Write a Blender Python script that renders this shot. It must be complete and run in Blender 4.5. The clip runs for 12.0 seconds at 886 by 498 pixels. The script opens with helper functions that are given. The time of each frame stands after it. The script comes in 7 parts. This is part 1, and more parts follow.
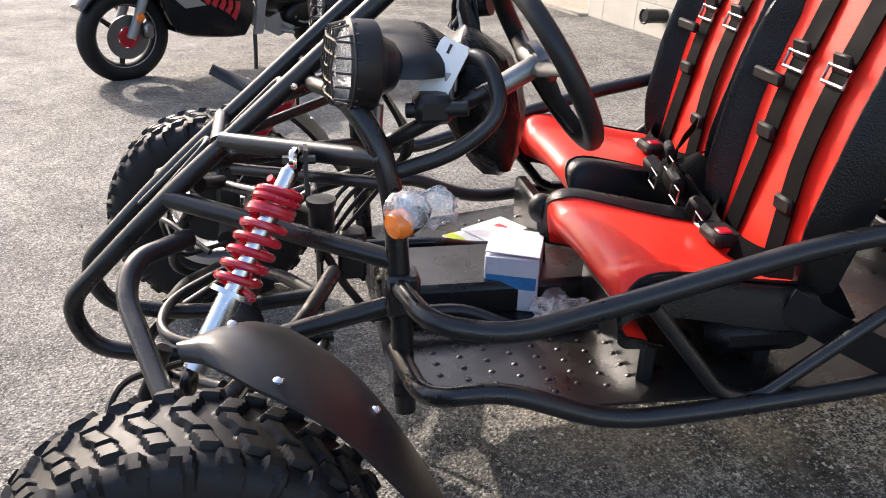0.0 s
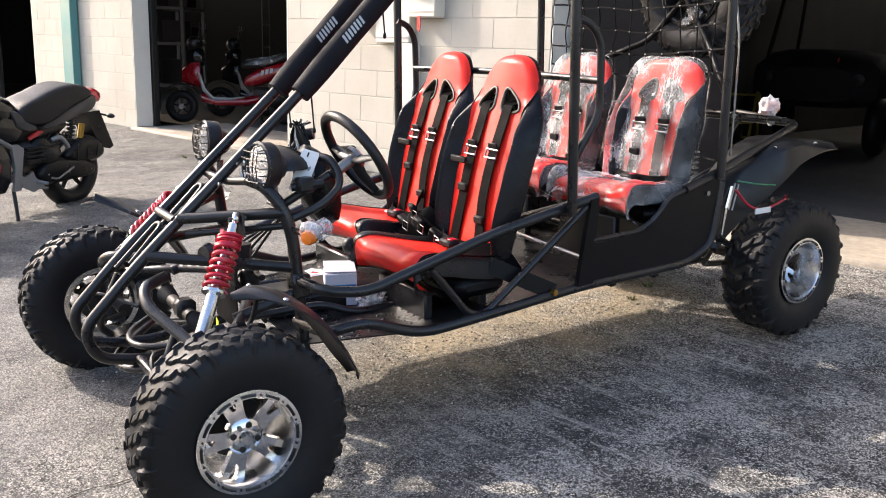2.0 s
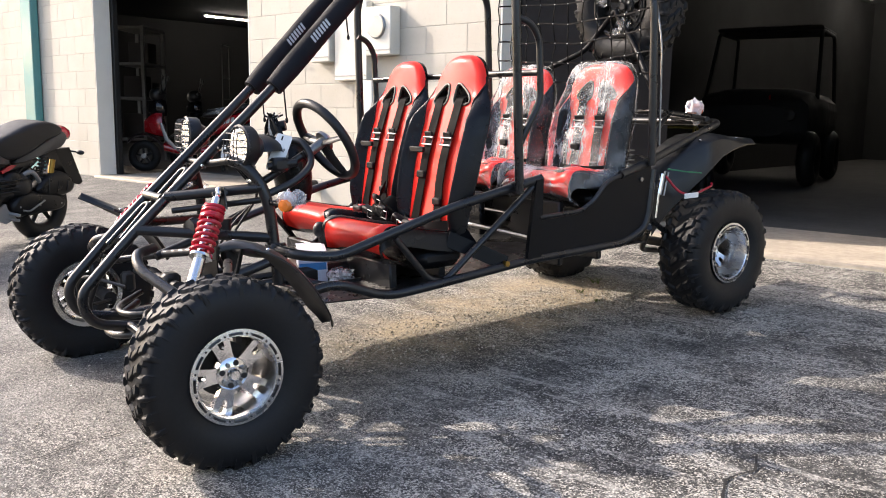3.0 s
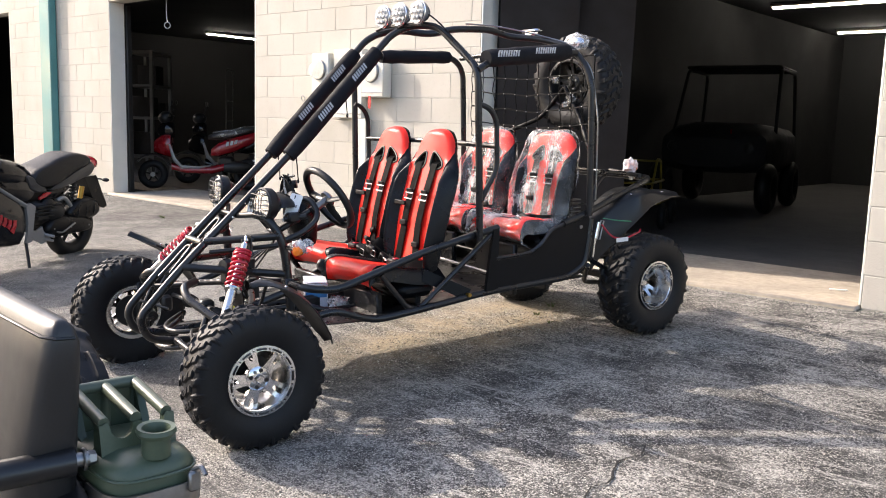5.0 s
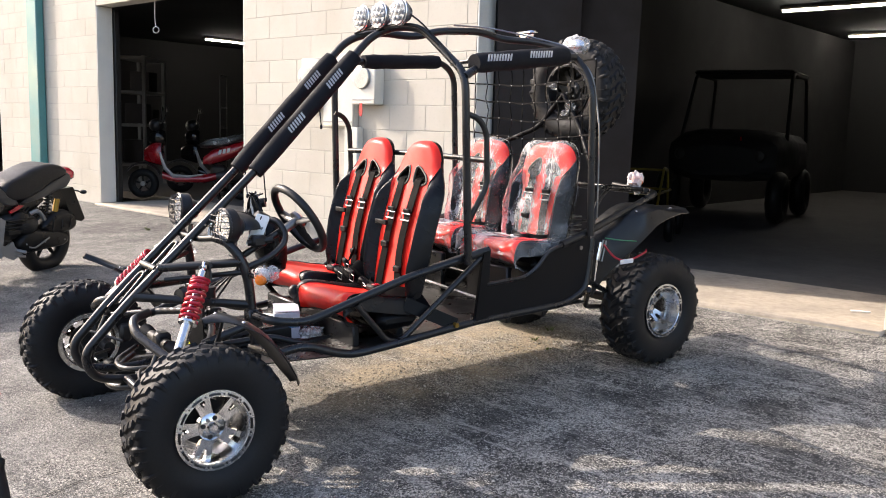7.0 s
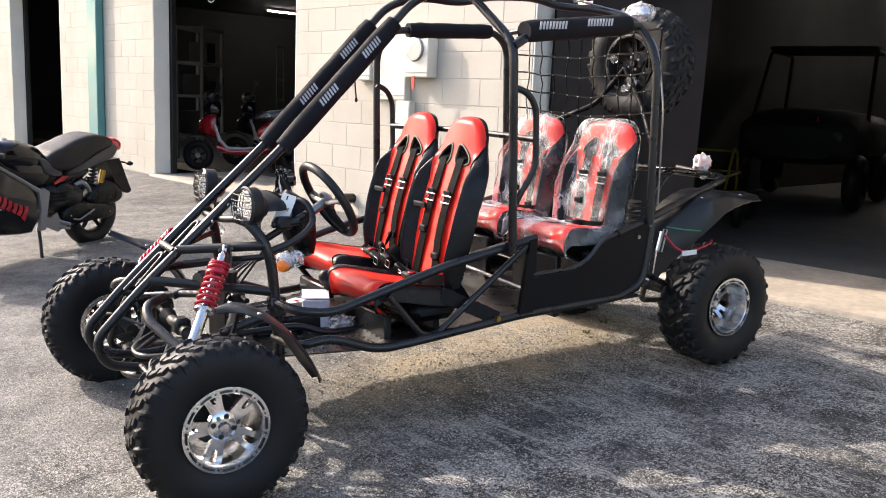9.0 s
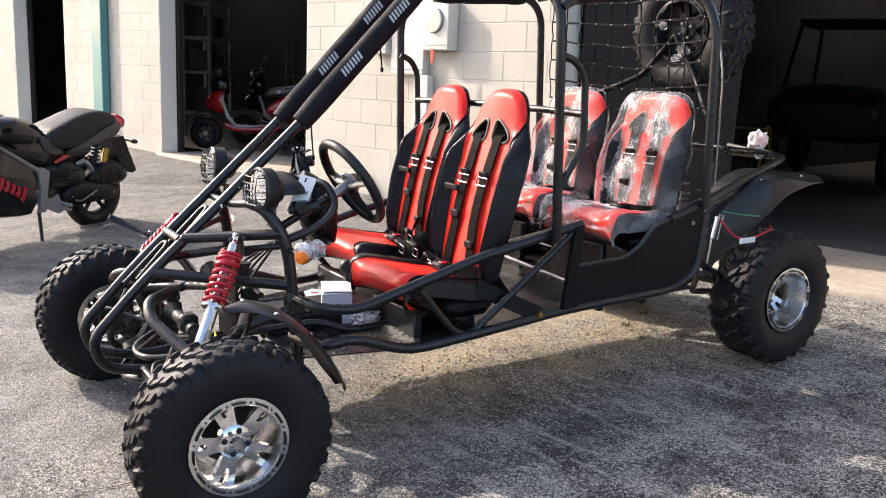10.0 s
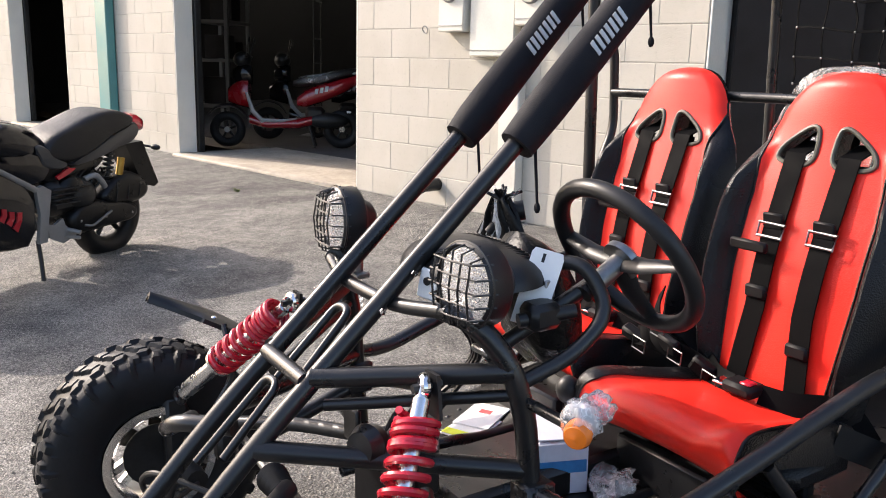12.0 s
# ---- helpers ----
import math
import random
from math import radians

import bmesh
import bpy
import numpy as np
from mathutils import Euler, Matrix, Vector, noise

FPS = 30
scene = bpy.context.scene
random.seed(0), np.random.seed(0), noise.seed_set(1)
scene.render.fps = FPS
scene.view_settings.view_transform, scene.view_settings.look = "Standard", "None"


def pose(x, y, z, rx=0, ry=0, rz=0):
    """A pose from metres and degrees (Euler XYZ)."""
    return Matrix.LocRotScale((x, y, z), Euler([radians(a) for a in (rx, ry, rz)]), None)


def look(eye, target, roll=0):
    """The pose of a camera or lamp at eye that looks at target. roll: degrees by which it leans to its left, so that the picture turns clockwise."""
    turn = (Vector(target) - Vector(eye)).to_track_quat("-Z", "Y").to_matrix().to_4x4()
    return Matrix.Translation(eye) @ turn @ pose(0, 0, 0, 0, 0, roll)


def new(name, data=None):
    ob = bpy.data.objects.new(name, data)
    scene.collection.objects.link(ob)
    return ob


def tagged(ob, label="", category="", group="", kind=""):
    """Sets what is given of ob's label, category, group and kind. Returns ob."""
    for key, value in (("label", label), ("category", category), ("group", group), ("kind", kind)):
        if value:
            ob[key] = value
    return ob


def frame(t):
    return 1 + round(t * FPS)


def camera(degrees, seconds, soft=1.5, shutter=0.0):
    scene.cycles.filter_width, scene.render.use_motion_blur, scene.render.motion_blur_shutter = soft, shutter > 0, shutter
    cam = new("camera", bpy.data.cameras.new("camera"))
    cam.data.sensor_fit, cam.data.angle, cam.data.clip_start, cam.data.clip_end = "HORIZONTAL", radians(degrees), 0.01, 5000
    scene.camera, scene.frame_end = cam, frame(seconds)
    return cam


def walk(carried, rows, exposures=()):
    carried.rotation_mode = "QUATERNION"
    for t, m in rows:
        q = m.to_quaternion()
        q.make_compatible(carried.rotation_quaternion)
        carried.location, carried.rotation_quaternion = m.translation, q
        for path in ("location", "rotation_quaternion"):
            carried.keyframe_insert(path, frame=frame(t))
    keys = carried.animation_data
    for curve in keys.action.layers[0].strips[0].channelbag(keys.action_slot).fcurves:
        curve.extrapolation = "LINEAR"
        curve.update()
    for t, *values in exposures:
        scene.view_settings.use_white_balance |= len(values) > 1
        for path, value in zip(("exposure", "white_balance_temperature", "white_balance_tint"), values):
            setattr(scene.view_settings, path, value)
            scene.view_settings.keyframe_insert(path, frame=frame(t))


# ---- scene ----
cam = camera(54.5, 12.0, 1.0)
PATH = [
    (0, (5.675, -3.61, 1.14), (4.006, -2.858, 0.336), 4.0),
    (0.5, (5.92, -3.696, 1.189), (4.258, -2.808, 0.519), 3.1),
    (1, (6.153, -3.996, 1.215), (4.623, -2.841, 0.642), 3.3),
    (1.5, (6.366, -4.343, 1.209), (4.948, -3.028, 0.699), 3.5),
    (2, (6.526, -4.602, 1.206), (5.163, -3.21, 0.755), 1.9),
    (2.5, (6.587, -4.79, 1.098), (5.291, -3.315, 0.719), 0.9),
    (3, (6.767, -4.855, 0.972), (5.451, -3.38, 0.666), 0.8),
    (5, (7.36, -5.416, 1.221), (6.056, -3.927, 0.933), 1.8),
    (5.5, (7.376, -5.399, 1.225), (6.037, -3.948, 0.905), 1.1),
    (6, (7.338, -5.331, 1.229), (6.003, -3.875, 0.914), 0.5),
    (6.5, (7.18, -5.202, 1.224), (5.879, -3.71, 0.944), 0.2),
    (7, (7.166, -5.063, 1.251), (5.85, -3.582, 0.974), 1.7),
    (7.5, (7.201, -4.966, 1.261), (5.814, -3.556, 0.967), 2.2),
    (9.5, (6.882, -4.725, 1.239), (5.47, -3.354, 0.884), 2.5),
    (10, (6.708, -4.625, 1.221), (5.294, -3.265, 0.834), 2.5),
    (10.5, (6.468, -4.464, 1.222), (5.063, -3.102, 0.808), 2.5),
    (11, (6.151, -4.257, 1.227), (4.682, -2.967, 0.809), 2.6),
    (11.5, (5.753, -4.176, 1.23), (4.266, -2.909, 0.805), 1.5),
    (12, (5.333, -4.134, 1.196), (3.918, -2.784, 0.774), 1.4),
]
walk(cam, [(t, look(eye, target, roll)) for t, eye, target, roll in PATH], exposures=((0.0, 1.68, 6750, 15), (0.5, 1.50, 6750, 15), (1.5, 1.70, 6750, 15), (5.0, 1.66, 6750, 15), (6.5, 1.60, 6750, 15), (7.5, 1.66, 6750, 15), (10.5, 1.68, 6750, 15), (12.0, 1.54, 6750, 15)))

# ---------- world, sun ----------
SUN_EL, SUN_WAY = radians(33), Vector((0.955, 0.296, 0)).normalized()
world = bpy.data.worlds.new("world")
scene.world = world
world.use_nodes = True
wn = world.node_tree.nodes
sky = wn.new("ShaderNodeTexSky")
sky.sky_type, sky.sun_disc = "NISHITA", False
sky.sun_elevation = SUN_EL
sky.dust_density = 2.6
sky.sun_rotation = math.atan2(-SUN_WAY.x, -SUN_WAY.y)
world.node_tree.links.new(sky.outputs[0], wn["Background"].inputs[0])
wn["Background"].inputs[1].default_value = 0.15
sun = new("sun", bpy.data.lights.new("sun", "SUN"))
sun.data.energy, sun.data.angle, sun.data.color = 2.25, radians(0.6), (1.0, 0.93, 0.83)
down = (SUN_WAY * math.cos(SUN_EL) - Vector((0, 0, math.sin(SUN_EL)))).normalized()
sun.matrix_world = look((0, 0, 20), Vector((0, 0, 20)) + down)


# ---------- materials ----------
def nodes_of(name):
    m = bpy.data.materials.new(name)
    m.use_nodes = True
    return m, m.node_tree, m.node_tree.nodes["Principled BSDF"]


def noise_node(nt, co, scale, detail=4.0, rough=0.6):
    n = nt.nodes.new("ShaderNodeTexNoise")
    n.inputs["Scale"].default_value, n.inputs["Detail"].default_value, n.inputs["Roughness"].default_value = scale, detail, rough
    nt.links.new(co, n.inputs["Vector"])
    return n.outputs["Fac"]


def ramp(nt, fac, stops):
    n = nt.nodes.new("ShaderNodeValToRGB")
    while len(n.color_ramp.elements) < len(stops):
        n.color_ramp.elements.new(0.5)
    for e, (p, c) in zip(n.color_ramp.elements, stops):
        e.position = p
        e.color = (*c, 1) if isinstance(c, tuple) else (c, c, c, 1)
    nt.links.new(fac, n.inputs[0])
    return n.outputs[0]


def mixed(nt, kind, a, b, fac=1.0):
    n = nt.nodes.new("ShaderNodeMix")
    n.data_type, n.blend_type = "RGBA", kind
    for k, v in ((0, fac), (6, a), (7, b)):
        if isinstance(v, bpy.types.NodeSocket):
            nt.links.new(v, n.inputs[k])
        elif isinstance(v, tuple):
            n.inputs[k].default_value = (*v, 1)
        else:
            n.inputs[k].default_value = v if k == 0 else (v, v, v, 1)
    return n.outputs[2]


def bumped(nt, bsdf, height, strength, distance):
    b = nt.nodes.new("ShaderNodeBump")
    b.inputs["Strength"].default_value, b.inputs["Distance"].default_value = strength, distance
    nt.links.new(height, b.inputs["Height"])
    nt.links.new(b.outputs[0], bsdf.inputs["Normal"])


def surf(name, base, rough=0.5, metal=0.0, var=0.18, scale=6.0, fine=90.0, bump=0.25, depth=0.001, coat=0.0, space="Object", rvar=0.15, spec=0.5):
    """A painted, moulded or bare surface: wide mottling, fine grain, uneven gloss."""
    m, nt, p = nodes_of(name)
    tc = nt.nodes.new("ShaderNodeTexCoord").outputs[space]
    wide, small = noise_node(nt, tc, scale), noise_node(nt, tc, fine, 3)
    col = mixed(nt, "MULTIPLY", base, ramp(nt, wide, [(0.3, 1 - var), (0.7, 1.0)]))
    col = mixed(nt, "MULTIPLY", col, ramp(nt, small, [(0.3, 1 - var * 0.6), (0.7, 1.0)]))
    nt.links.new(col, p.inputs["Base Color"])
    r = ramp(nt, wide, [(0.3, max(rough - rvar, 0.03)), (0.75, min(rough + rvar, 1.0))])
    nt.links.new(r, p.inputs["Roughness"])
    p.inputs["Metallic"].default_value = metal
    p.inputs["Specular IOR Level"].default_value = spec
    p.inputs["Coat Weight"].default_value, p.inputs["Coat Roughness"].default_value = coat, 0.08
    if bump:
        bumped(nt, p, small, bump, depth)
    return m


def glow(name, colour, strength):
    m, nt, p = nodes_of(name)
    p.inputs["Base Color"].default_value = (*colour, 1)
    p.inputs["Emission Color"].default_value = (*colour, 1)
    p.inputs["Emission Strength"].default_value = strength
    return m


def film_material(name, streak=14.0, lo=0.5, hi=0.74, tint=(0.9, 0.9, 0.9), most=0.75, haze=0.03, tight=1.0):
    """Thin crinkled polythene: clear, with milky folds and a sharp gloss."""
    m, nt, p = nodes_of(name)
    tc = nt.nodes.new("ShaderNodeTexCoord").outputs["Object"]
    mp = nt.nodes.new("ShaderNodeMapping")
    mp.inputs["Scale"].default_value = (1.1, 0.8, 0.55)
    mp.inputs["Rotation"].default_value = (0.2, 0.5, 0.2)
    nt.links.new(tc, mp.inputs["Vector"])
    n = nt.nodes.new("ShaderNodeTexNoise")
    n.inputs["Scale"].default_value, n.inputs["Detail"].default_value, n.inputs["Distortion"].default_value = streak, 6, 2.4
    nt.links.new(mp.outputs[0], n.inputs["Vector"])
    bump = nt.nodes.new("ShaderNodeBump")
    bump.inputs["Strength"].default_value, bump.inputs["Distance"].default_value = 0.7, 0.012
    nt.links.new(n.outputs["Fac"], bump.inputs["Height"])
    nt.nodes.remove(p)
    clear, gloss, milk = (nt.nodes.new(k) for k in ("ShaderNodeBsdfTransparent", "ShaderNodeBsdfGlossy", "ShaderNodeBsdfDiffuse"))
    gloss.inputs["Roughness"].default_value = 0.2
    milk.inputs["Color"].default_value = (*tint, 1)
    nt.links.new(bump.outputs[0], gloss.inputs["Normal"])
    edge = nt.nodes.new("ShaderNodeFresnel")
    edge.inputs["IOR"].default_value = 1.10
    nt.links.new(bump.outputs[0], edge.inputs["Normal"])
    one, two = nt.nodes.new("ShaderNodeMixShader"), nt.nodes.new("ShaderNodeMixShader")
    nt.links.new(edge.outputs[0], one.inputs[0])
    nt.links.new(clear.outputs[0], one.inputs[1])
    nt.links.new(gloss.outputs[0], one.inputs[2])
    # milky patches where the film lies in folds, with fine crease lines two ways
    patch = ramp(nt, noise_node(nt, tc, streak, 4, 0.6), [(lo, haze), (hi, most)])
    fac = patch
    for turn, stretch in ((0.95, (5.0, 2.0, 0.9)), (-0.45, (4.0, 2.0, 1.0))):
        way = nt.nodes.new("ShaderNodeMapping")
        way.inputs["Rotation"].default_value, way.inputs["Scale"].default_value = (0.2, turn, 0.3), stretch
        nt.links.new(tc, way.inputs["Vector"])
        crease = ramp(nt, noise_node(nt, way.outputs[0], streak, 4, 0.55), [(0.475, 0.0), (0.502, 0.27), (0.524, 0.0)])
        fac = mixed(nt, "ADD", fac, mixed(nt, "MULTIPLY", crease, ramp(nt, patch, [(haze, 0.25), (most, 1.0)])))
    # bunched over one shoulder, drawn tight over the other
    sx = nt.nodes.new("ShaderNodeSeparateXYZ")
    nt.links.new(tc, sx.inputs[0])
    bunch = mixed(nt, "ADD", sx.outputs[0], mixed(nt, "MULTIPLY", noise_node(nt, tc, 6, 3, 0.6), 0.35))
    fac = mixed(nt, "MULTIPLY", fac, ramp(nt, bunch, [(0.26, 1.0), (0.36, tight)]))
    nt.links.new(fac, two.inputs[0])
    nt.links.new(one.outputs[0], two.inputs[1])
    nt.links.new(milk.outputs[0], two.inputs[2])
    nt.links.new(two.outputs[0], nt.nodes["Material Output"].inputs[0])
    return m


def glass_material(name, tint=(1, 1, 1), rough=0.02, alpha=0.35):
    m, nt, p = nodes_of(name)
    p.inputs["Base Color"].default_value = (*tint, 1)
    p.inputs["Roughness"].default_value, p.inputs["Alpha"].default_value = rough, alpha
    p.inputs["IOR"].default_value = 1.5
    return m


def asphalt_material():
    m, nt, p = nodes_of("asphalt")
    tc = nt.nodes.new("ShaderNodeTexCoord").outputs["Object"]
    big, mid = noise_node(nt, tc, 0.55, 5, 0.6), noise_node(nt, tc, 3.2, 6, 0.65)
    grit, speck = noise_node(nt, tc, 70, 4, 0.75), noise_node(nt, tc, 170, 2, 0.6)
    v = nt.nodes.new("ShaderNodeTexVoronoi")
    v.inputs["Scale"].default_value = 120
    nt.links.new(tc, v.inputs["Vector"])
    # old pale asphalt to the west, a darker sealed stretch to the east
    xyz = nt.nodes.new("ShaderNodeSeparateXYZ")
    nt.links.new(tc, xyz.inputs[0])
    east = mixed(nt, "ADD", mixed(nt, "MULTIPLY", xyz.outputs[0], 0.1), mixed(nt, "MULTIPLY", xyz.outputs[1], 0.055))
    east = mixed(nt, "ADD", east, mixed(nt, "MULTIPLY", noise_node(nt, tc, 0.9, 5, 0.6), 0.30))
    sealed = ramp(nt, east, [(0.385, 0.0), (0.475, 1.0)])
    pale = ramp(nt, big, [(0.3, (0.074, 0.071, 0.065)), (0.46, (0.116, 0.111, 0.102)), (0.60, (0.152, 0.146, 0.134)), (0.74, (0.185, 0.177, 0.162))])
    dark = ramp(nt, big, [(0.3, (0.048, 0.046, 0.042)), (0.52, (0.070, 0.067, 0.061)), (0.72, (0.105, 0.100, 0.091))])
    col = mixed(nt, "MIX", pale, dark, sealed)
    col = mixed(nt, "MULTIPLY", col, mixed(nt, "MIX", ramp(nt, mid, [(0.32, 0.42), (0.45, 0.78), (0.54, 0.98), (0.66, 1.22)]), ramp(nt, mid, [(0.34, 0.5), (0.5, 0.8), (0.62, 1.4)]), sealed))
    clump = noise_node(nt, tc, 15, 4, 0.7)
    col = mixed(nt, "MULTIPLY", col, mixed(nt, "MIX", ramp(nt, clump, [(0.36, 0.72), (0.6, 1.14)]), ramp(nt, clump, [(0.38, 0.42), (0.5, 0.85), (0.62, 1.9)]), sealed))
    # the old seal coat is thick and dark near the building and has worn away further out
    far = mixed(nt, "ADD", mixed(nt, "MULTIPLY", xyz.outputs[1], 0.16), mixed(nt, "MULTIPLY", noise_node(nt, tc, 0.7, 5, 0.62), 0.5))
    coat = ramp(nt, far, [(0.0, 1.0), (0.16, 0.62)])
    pale_end = ramp(nt, mixed(nt, "ADD", mixed(nt, "MULTIPLY", xyz.outputs[1], -0.2), mixed(nt, "MULTIPLY", noise_node(nt, tc, 0.8, 4, 0.6), 0.3)), [(0.42, 1.0), (0.66, 1.35)])
    col = mixed(nt, "MULTIPLY", col, mixed(nt, "MULTIPLY", coat, mixed(nt, "MIX", 1.0, pale_end, sealed)))
    # pale stones in a dark binder
    stones = mixed(nt, "MIX", ramp(nt, grit, [(0.38, 0.42), (0.50, 0.92), (0.66, 1.5)]), ramp(nt, grit, [(0.40, 0.36), (0.52, 0.82), (0.60, 1.35), (0.68, 2.6)]), sealed)
    col = mixed(nt, "MULTIPLY", col, stones)
    col = mixed(nt, "MULTIPLY", col, ramp(nt, speck, [(0.36, 0.68), (0.62, 1.28)]))
    # bare pale chips scattered in the binder
    chip = nt.nodes.new("ShaderNodeTexVoronoi")
    chip.inputs["Scale"].default_value = 130
    nt.links.new(tc, chip.inputs["Vector"])
    sep = nt.nodes.new("ShaderNodeSeparateColor")
    nt.links.new(chip.outputs["Color"], sep.inputs[0])
    worn = ramp(nt, noise_node(nt, tc, 2.3, 6, 0.7), [(0.43, 0.12), (0.55, 1.0)])
    col = mixed(nt, "MIX", col, (0.27, 0.26, 0.235), mixed(nt, "MULTIPLY", ramp(nt, worn, [(0.4, 0.0), (1.0, 0.16)]), mixed(nt, "MULTIPLY", sealed, ramp(nt, grit, [(0.40, 0.25), (0.56, 1.0)]))))
    chips = mixed(nt, "MULTIPLY", ramp(nt, sep.outputs[0], [(0.50, 0.0), (0.56, 0.95)]), ramp(nt, chip.outputs["Distance"], [(0.30, 1.0), (0.45, 0.0)]))
    col = mixed(nt, "MIX", col, (0.55, 0.53, 0.48), mixed(nt, "MULTIPLY", mixed(nt, "MULTIPLY", chips, worn), ramp(nt, sealed, [(0.0, 0.35), (1.0, 0.8)])))
    # ragged flecks of bare stone, thick in some places and thin in others
    ragged = nt.nodes.new("ShaderNodeTexNoise")
    ragged.inputs["Scale"].default_value, ragged.inputs["Detail"].default_value, ragged.inputs["Distortion"].default_value = 105, 3, 1.4
    nt.links.new(tc, ragged.inputs["Vector"])
    thick = mixed(nt, "ADD", ragged.outputs["Fac"], mixed(nt, "MULTIPLY", noise_node(nt, tc, 3.7, 6, 0.72), 0.55))
    flecks = mixed(nt, "MULTIPLY", ramp(nt, thick, [(0.825, 0.0), (0.845, 0.9), (0.95, 1.0)]), ramp(nt, sealed, [(0.0, 0.3), (1.0, 0.8)]))
    col = mixed(nt, "MIX", col, mixed(nt, "MULTIPLY", (0.50, 0.475, 0.42), ramp(nt, speck, [(0.36, 0.6), (0.62, 1.3)])), flecks)
    # darker again further east, by x and broad noise
    further_east = ramp(nt, mixed(nt, "ADD", mixed(nt, "MULTIPLY", xyz.outputs[0], 0.1), mixed(nt, "MULTIPLY", noise_node(nt, tc, 1.3, 5, 0.65), 0.25)), [(0.72, 0.0), (0.82, 1.0)])
    col = mixed(nt, "MIX", col, mixed(nt, "MULTIPLY", col, 0.62), further_east)
    # a few long pale scrapes
    for turn, at in ((-14, 1.0), (-33, 5.0), (38, 9.0)):
        ms = nt.nodes.new("ShaderNodeMapping")
        ms.inputs["Rotation"].default_value, ms.inputs["Scale"].default_value, ms.inputs["Location"].default_value = (0, 0, radians(turn)), (0.9, 9.0, 1), (at, 0, 0)
        nt.links.new(tc, ms.inputs["Vector"])
        scrape = ramp(nt, noise_node(nt, ms.outputs[0], 1.7, 2, 0.5), [(0.625, 0.0), (0.655, 0.75), (0.70, 0.2)])
        col = mixed(nt, "MIX", col, (0.42, 0.40, 0.36), mixed(nt, "MULTIPLY", mixed(nt, "MULTIPLY", scrape, sealed), ramp(nt, ragged.outputs["Fac"], [(0.42, 0.15), (0.56, 1.0)])))
    # a sandy patch under the kart
    g = nt.nodes.new("ShaderNodeTexGradient")
    g.gradient_type = "SPHERICAL"
    mg = nt.nodes.new("ShaderNodeMapping")
    mg.inputs["Location"].default_value, mg.inputs["Scale"].default_value = (-4.33 * 1.9, 1.75 * 0.85, 0), (1.9, 0.85, 0.0)
    nt.links.new(tc, mg.inputs["Vector"])
    nt.links.new(mg.outputs[0], g.inputs[0])
    sandy = mixed(nt, "MULTIPLY", ramp(nt, g.outputs[0], [(0.05, 0.0), (0.45, 0.8)]), ramp(nt, mid, [(0.36, 0.1), (0.58, 1.0)]))
    col = mixed(nt, "MIX", col, mixed(nt, "MULTIPLY", (0.36, 0.29, 0.19), ramp(nt, grit, [(0.4, 0.55), (0.65, 1.15)])), sandy)
    nt.links.new(col, p.inputs["Base Color"])
    p.inputs["Roughness"].default_value = 0.86
    h = mixed(nt, "ADD", ramp(nt, v.outputs["Distance"], [(0.0, 1.0), (0.7, 0.0)]), grit, 0.7)
    bumped(nt, p, h, 0.7, 0.0045)
    return m


def concrete_material(name, base, scale=2.2):
    m, nt, p = nodes_of(name)
    tc = nt.nodes.new("ShaderNodeTexCoord").outputs["Object"]
    wide, mid, small = noise_node(nt, tc, scale, 6), noise_node(nt, tc, scale * 7, 5), noise_node(nt, tc, 130, 3)
    col = mixed(nt, "MULTIPLY", base, ramp(nt, wide, [(0.3, 0.7), (0.65, 1.0)]))
    col = mixed(nt, "MULTIPLY", col, ramp(nt, mid, [(0.32, 0.8), (0.6, 1.0)]))
    col = mixed(nt, "MULTIPLY", col, ramp(nt, small, [(0.3, 0.85), (0.7, 1.0)]))
    nt.links.new(col, p.inputs["Base Color"])
    p.inputs["Roughness"].default_value = 0.8
    bumped(nt, p, small, 0.4, 0.002)
    return m


def block_material():
    """Cream paint over concrete blocks: rough, pored, a little uneven from block to block, with faint grime."""
    m, nt, p = nodes_of("block_paint")
    g = nt.nodes.new("ShaderNodeNewGeometry").outputs["Position"]
    info = nt.nodes.new("ShaderNodeObjectInfo").outputs["Random"]
    wide, small, pores = noise_node(nt, g, 1.4, 5), noise_node(nt, g, 38, 5, 0.7), noise_node(nt, g, 150, 3)
    col = mixed(nt, "MULTIPLY", (0.485, 0.448, 0.38), ramp(nt, info, [(0.0, 0.94), (1.0, 1.0)]))
    col = mixed(nt, "MULTIPLY", col, ramp(nt, wide, [(0.25, (0.86, 0.84, 0.80)), (0.55, (1.0, 1.0, 1.0))]))
    col = mixed(nt, "MULTIPLY", col, ramp(nt, small, [(0.28, 0.88), (0.45, 1.0)]))
    nt.links.new(col, p.inputs["Base Color"])
    p.inputs["Roughness"].default_value = 0.72
    bumped(nt, p, mixed(nt, "ADD", small, pores, 0.5), 0.5, 0.004)
    return m


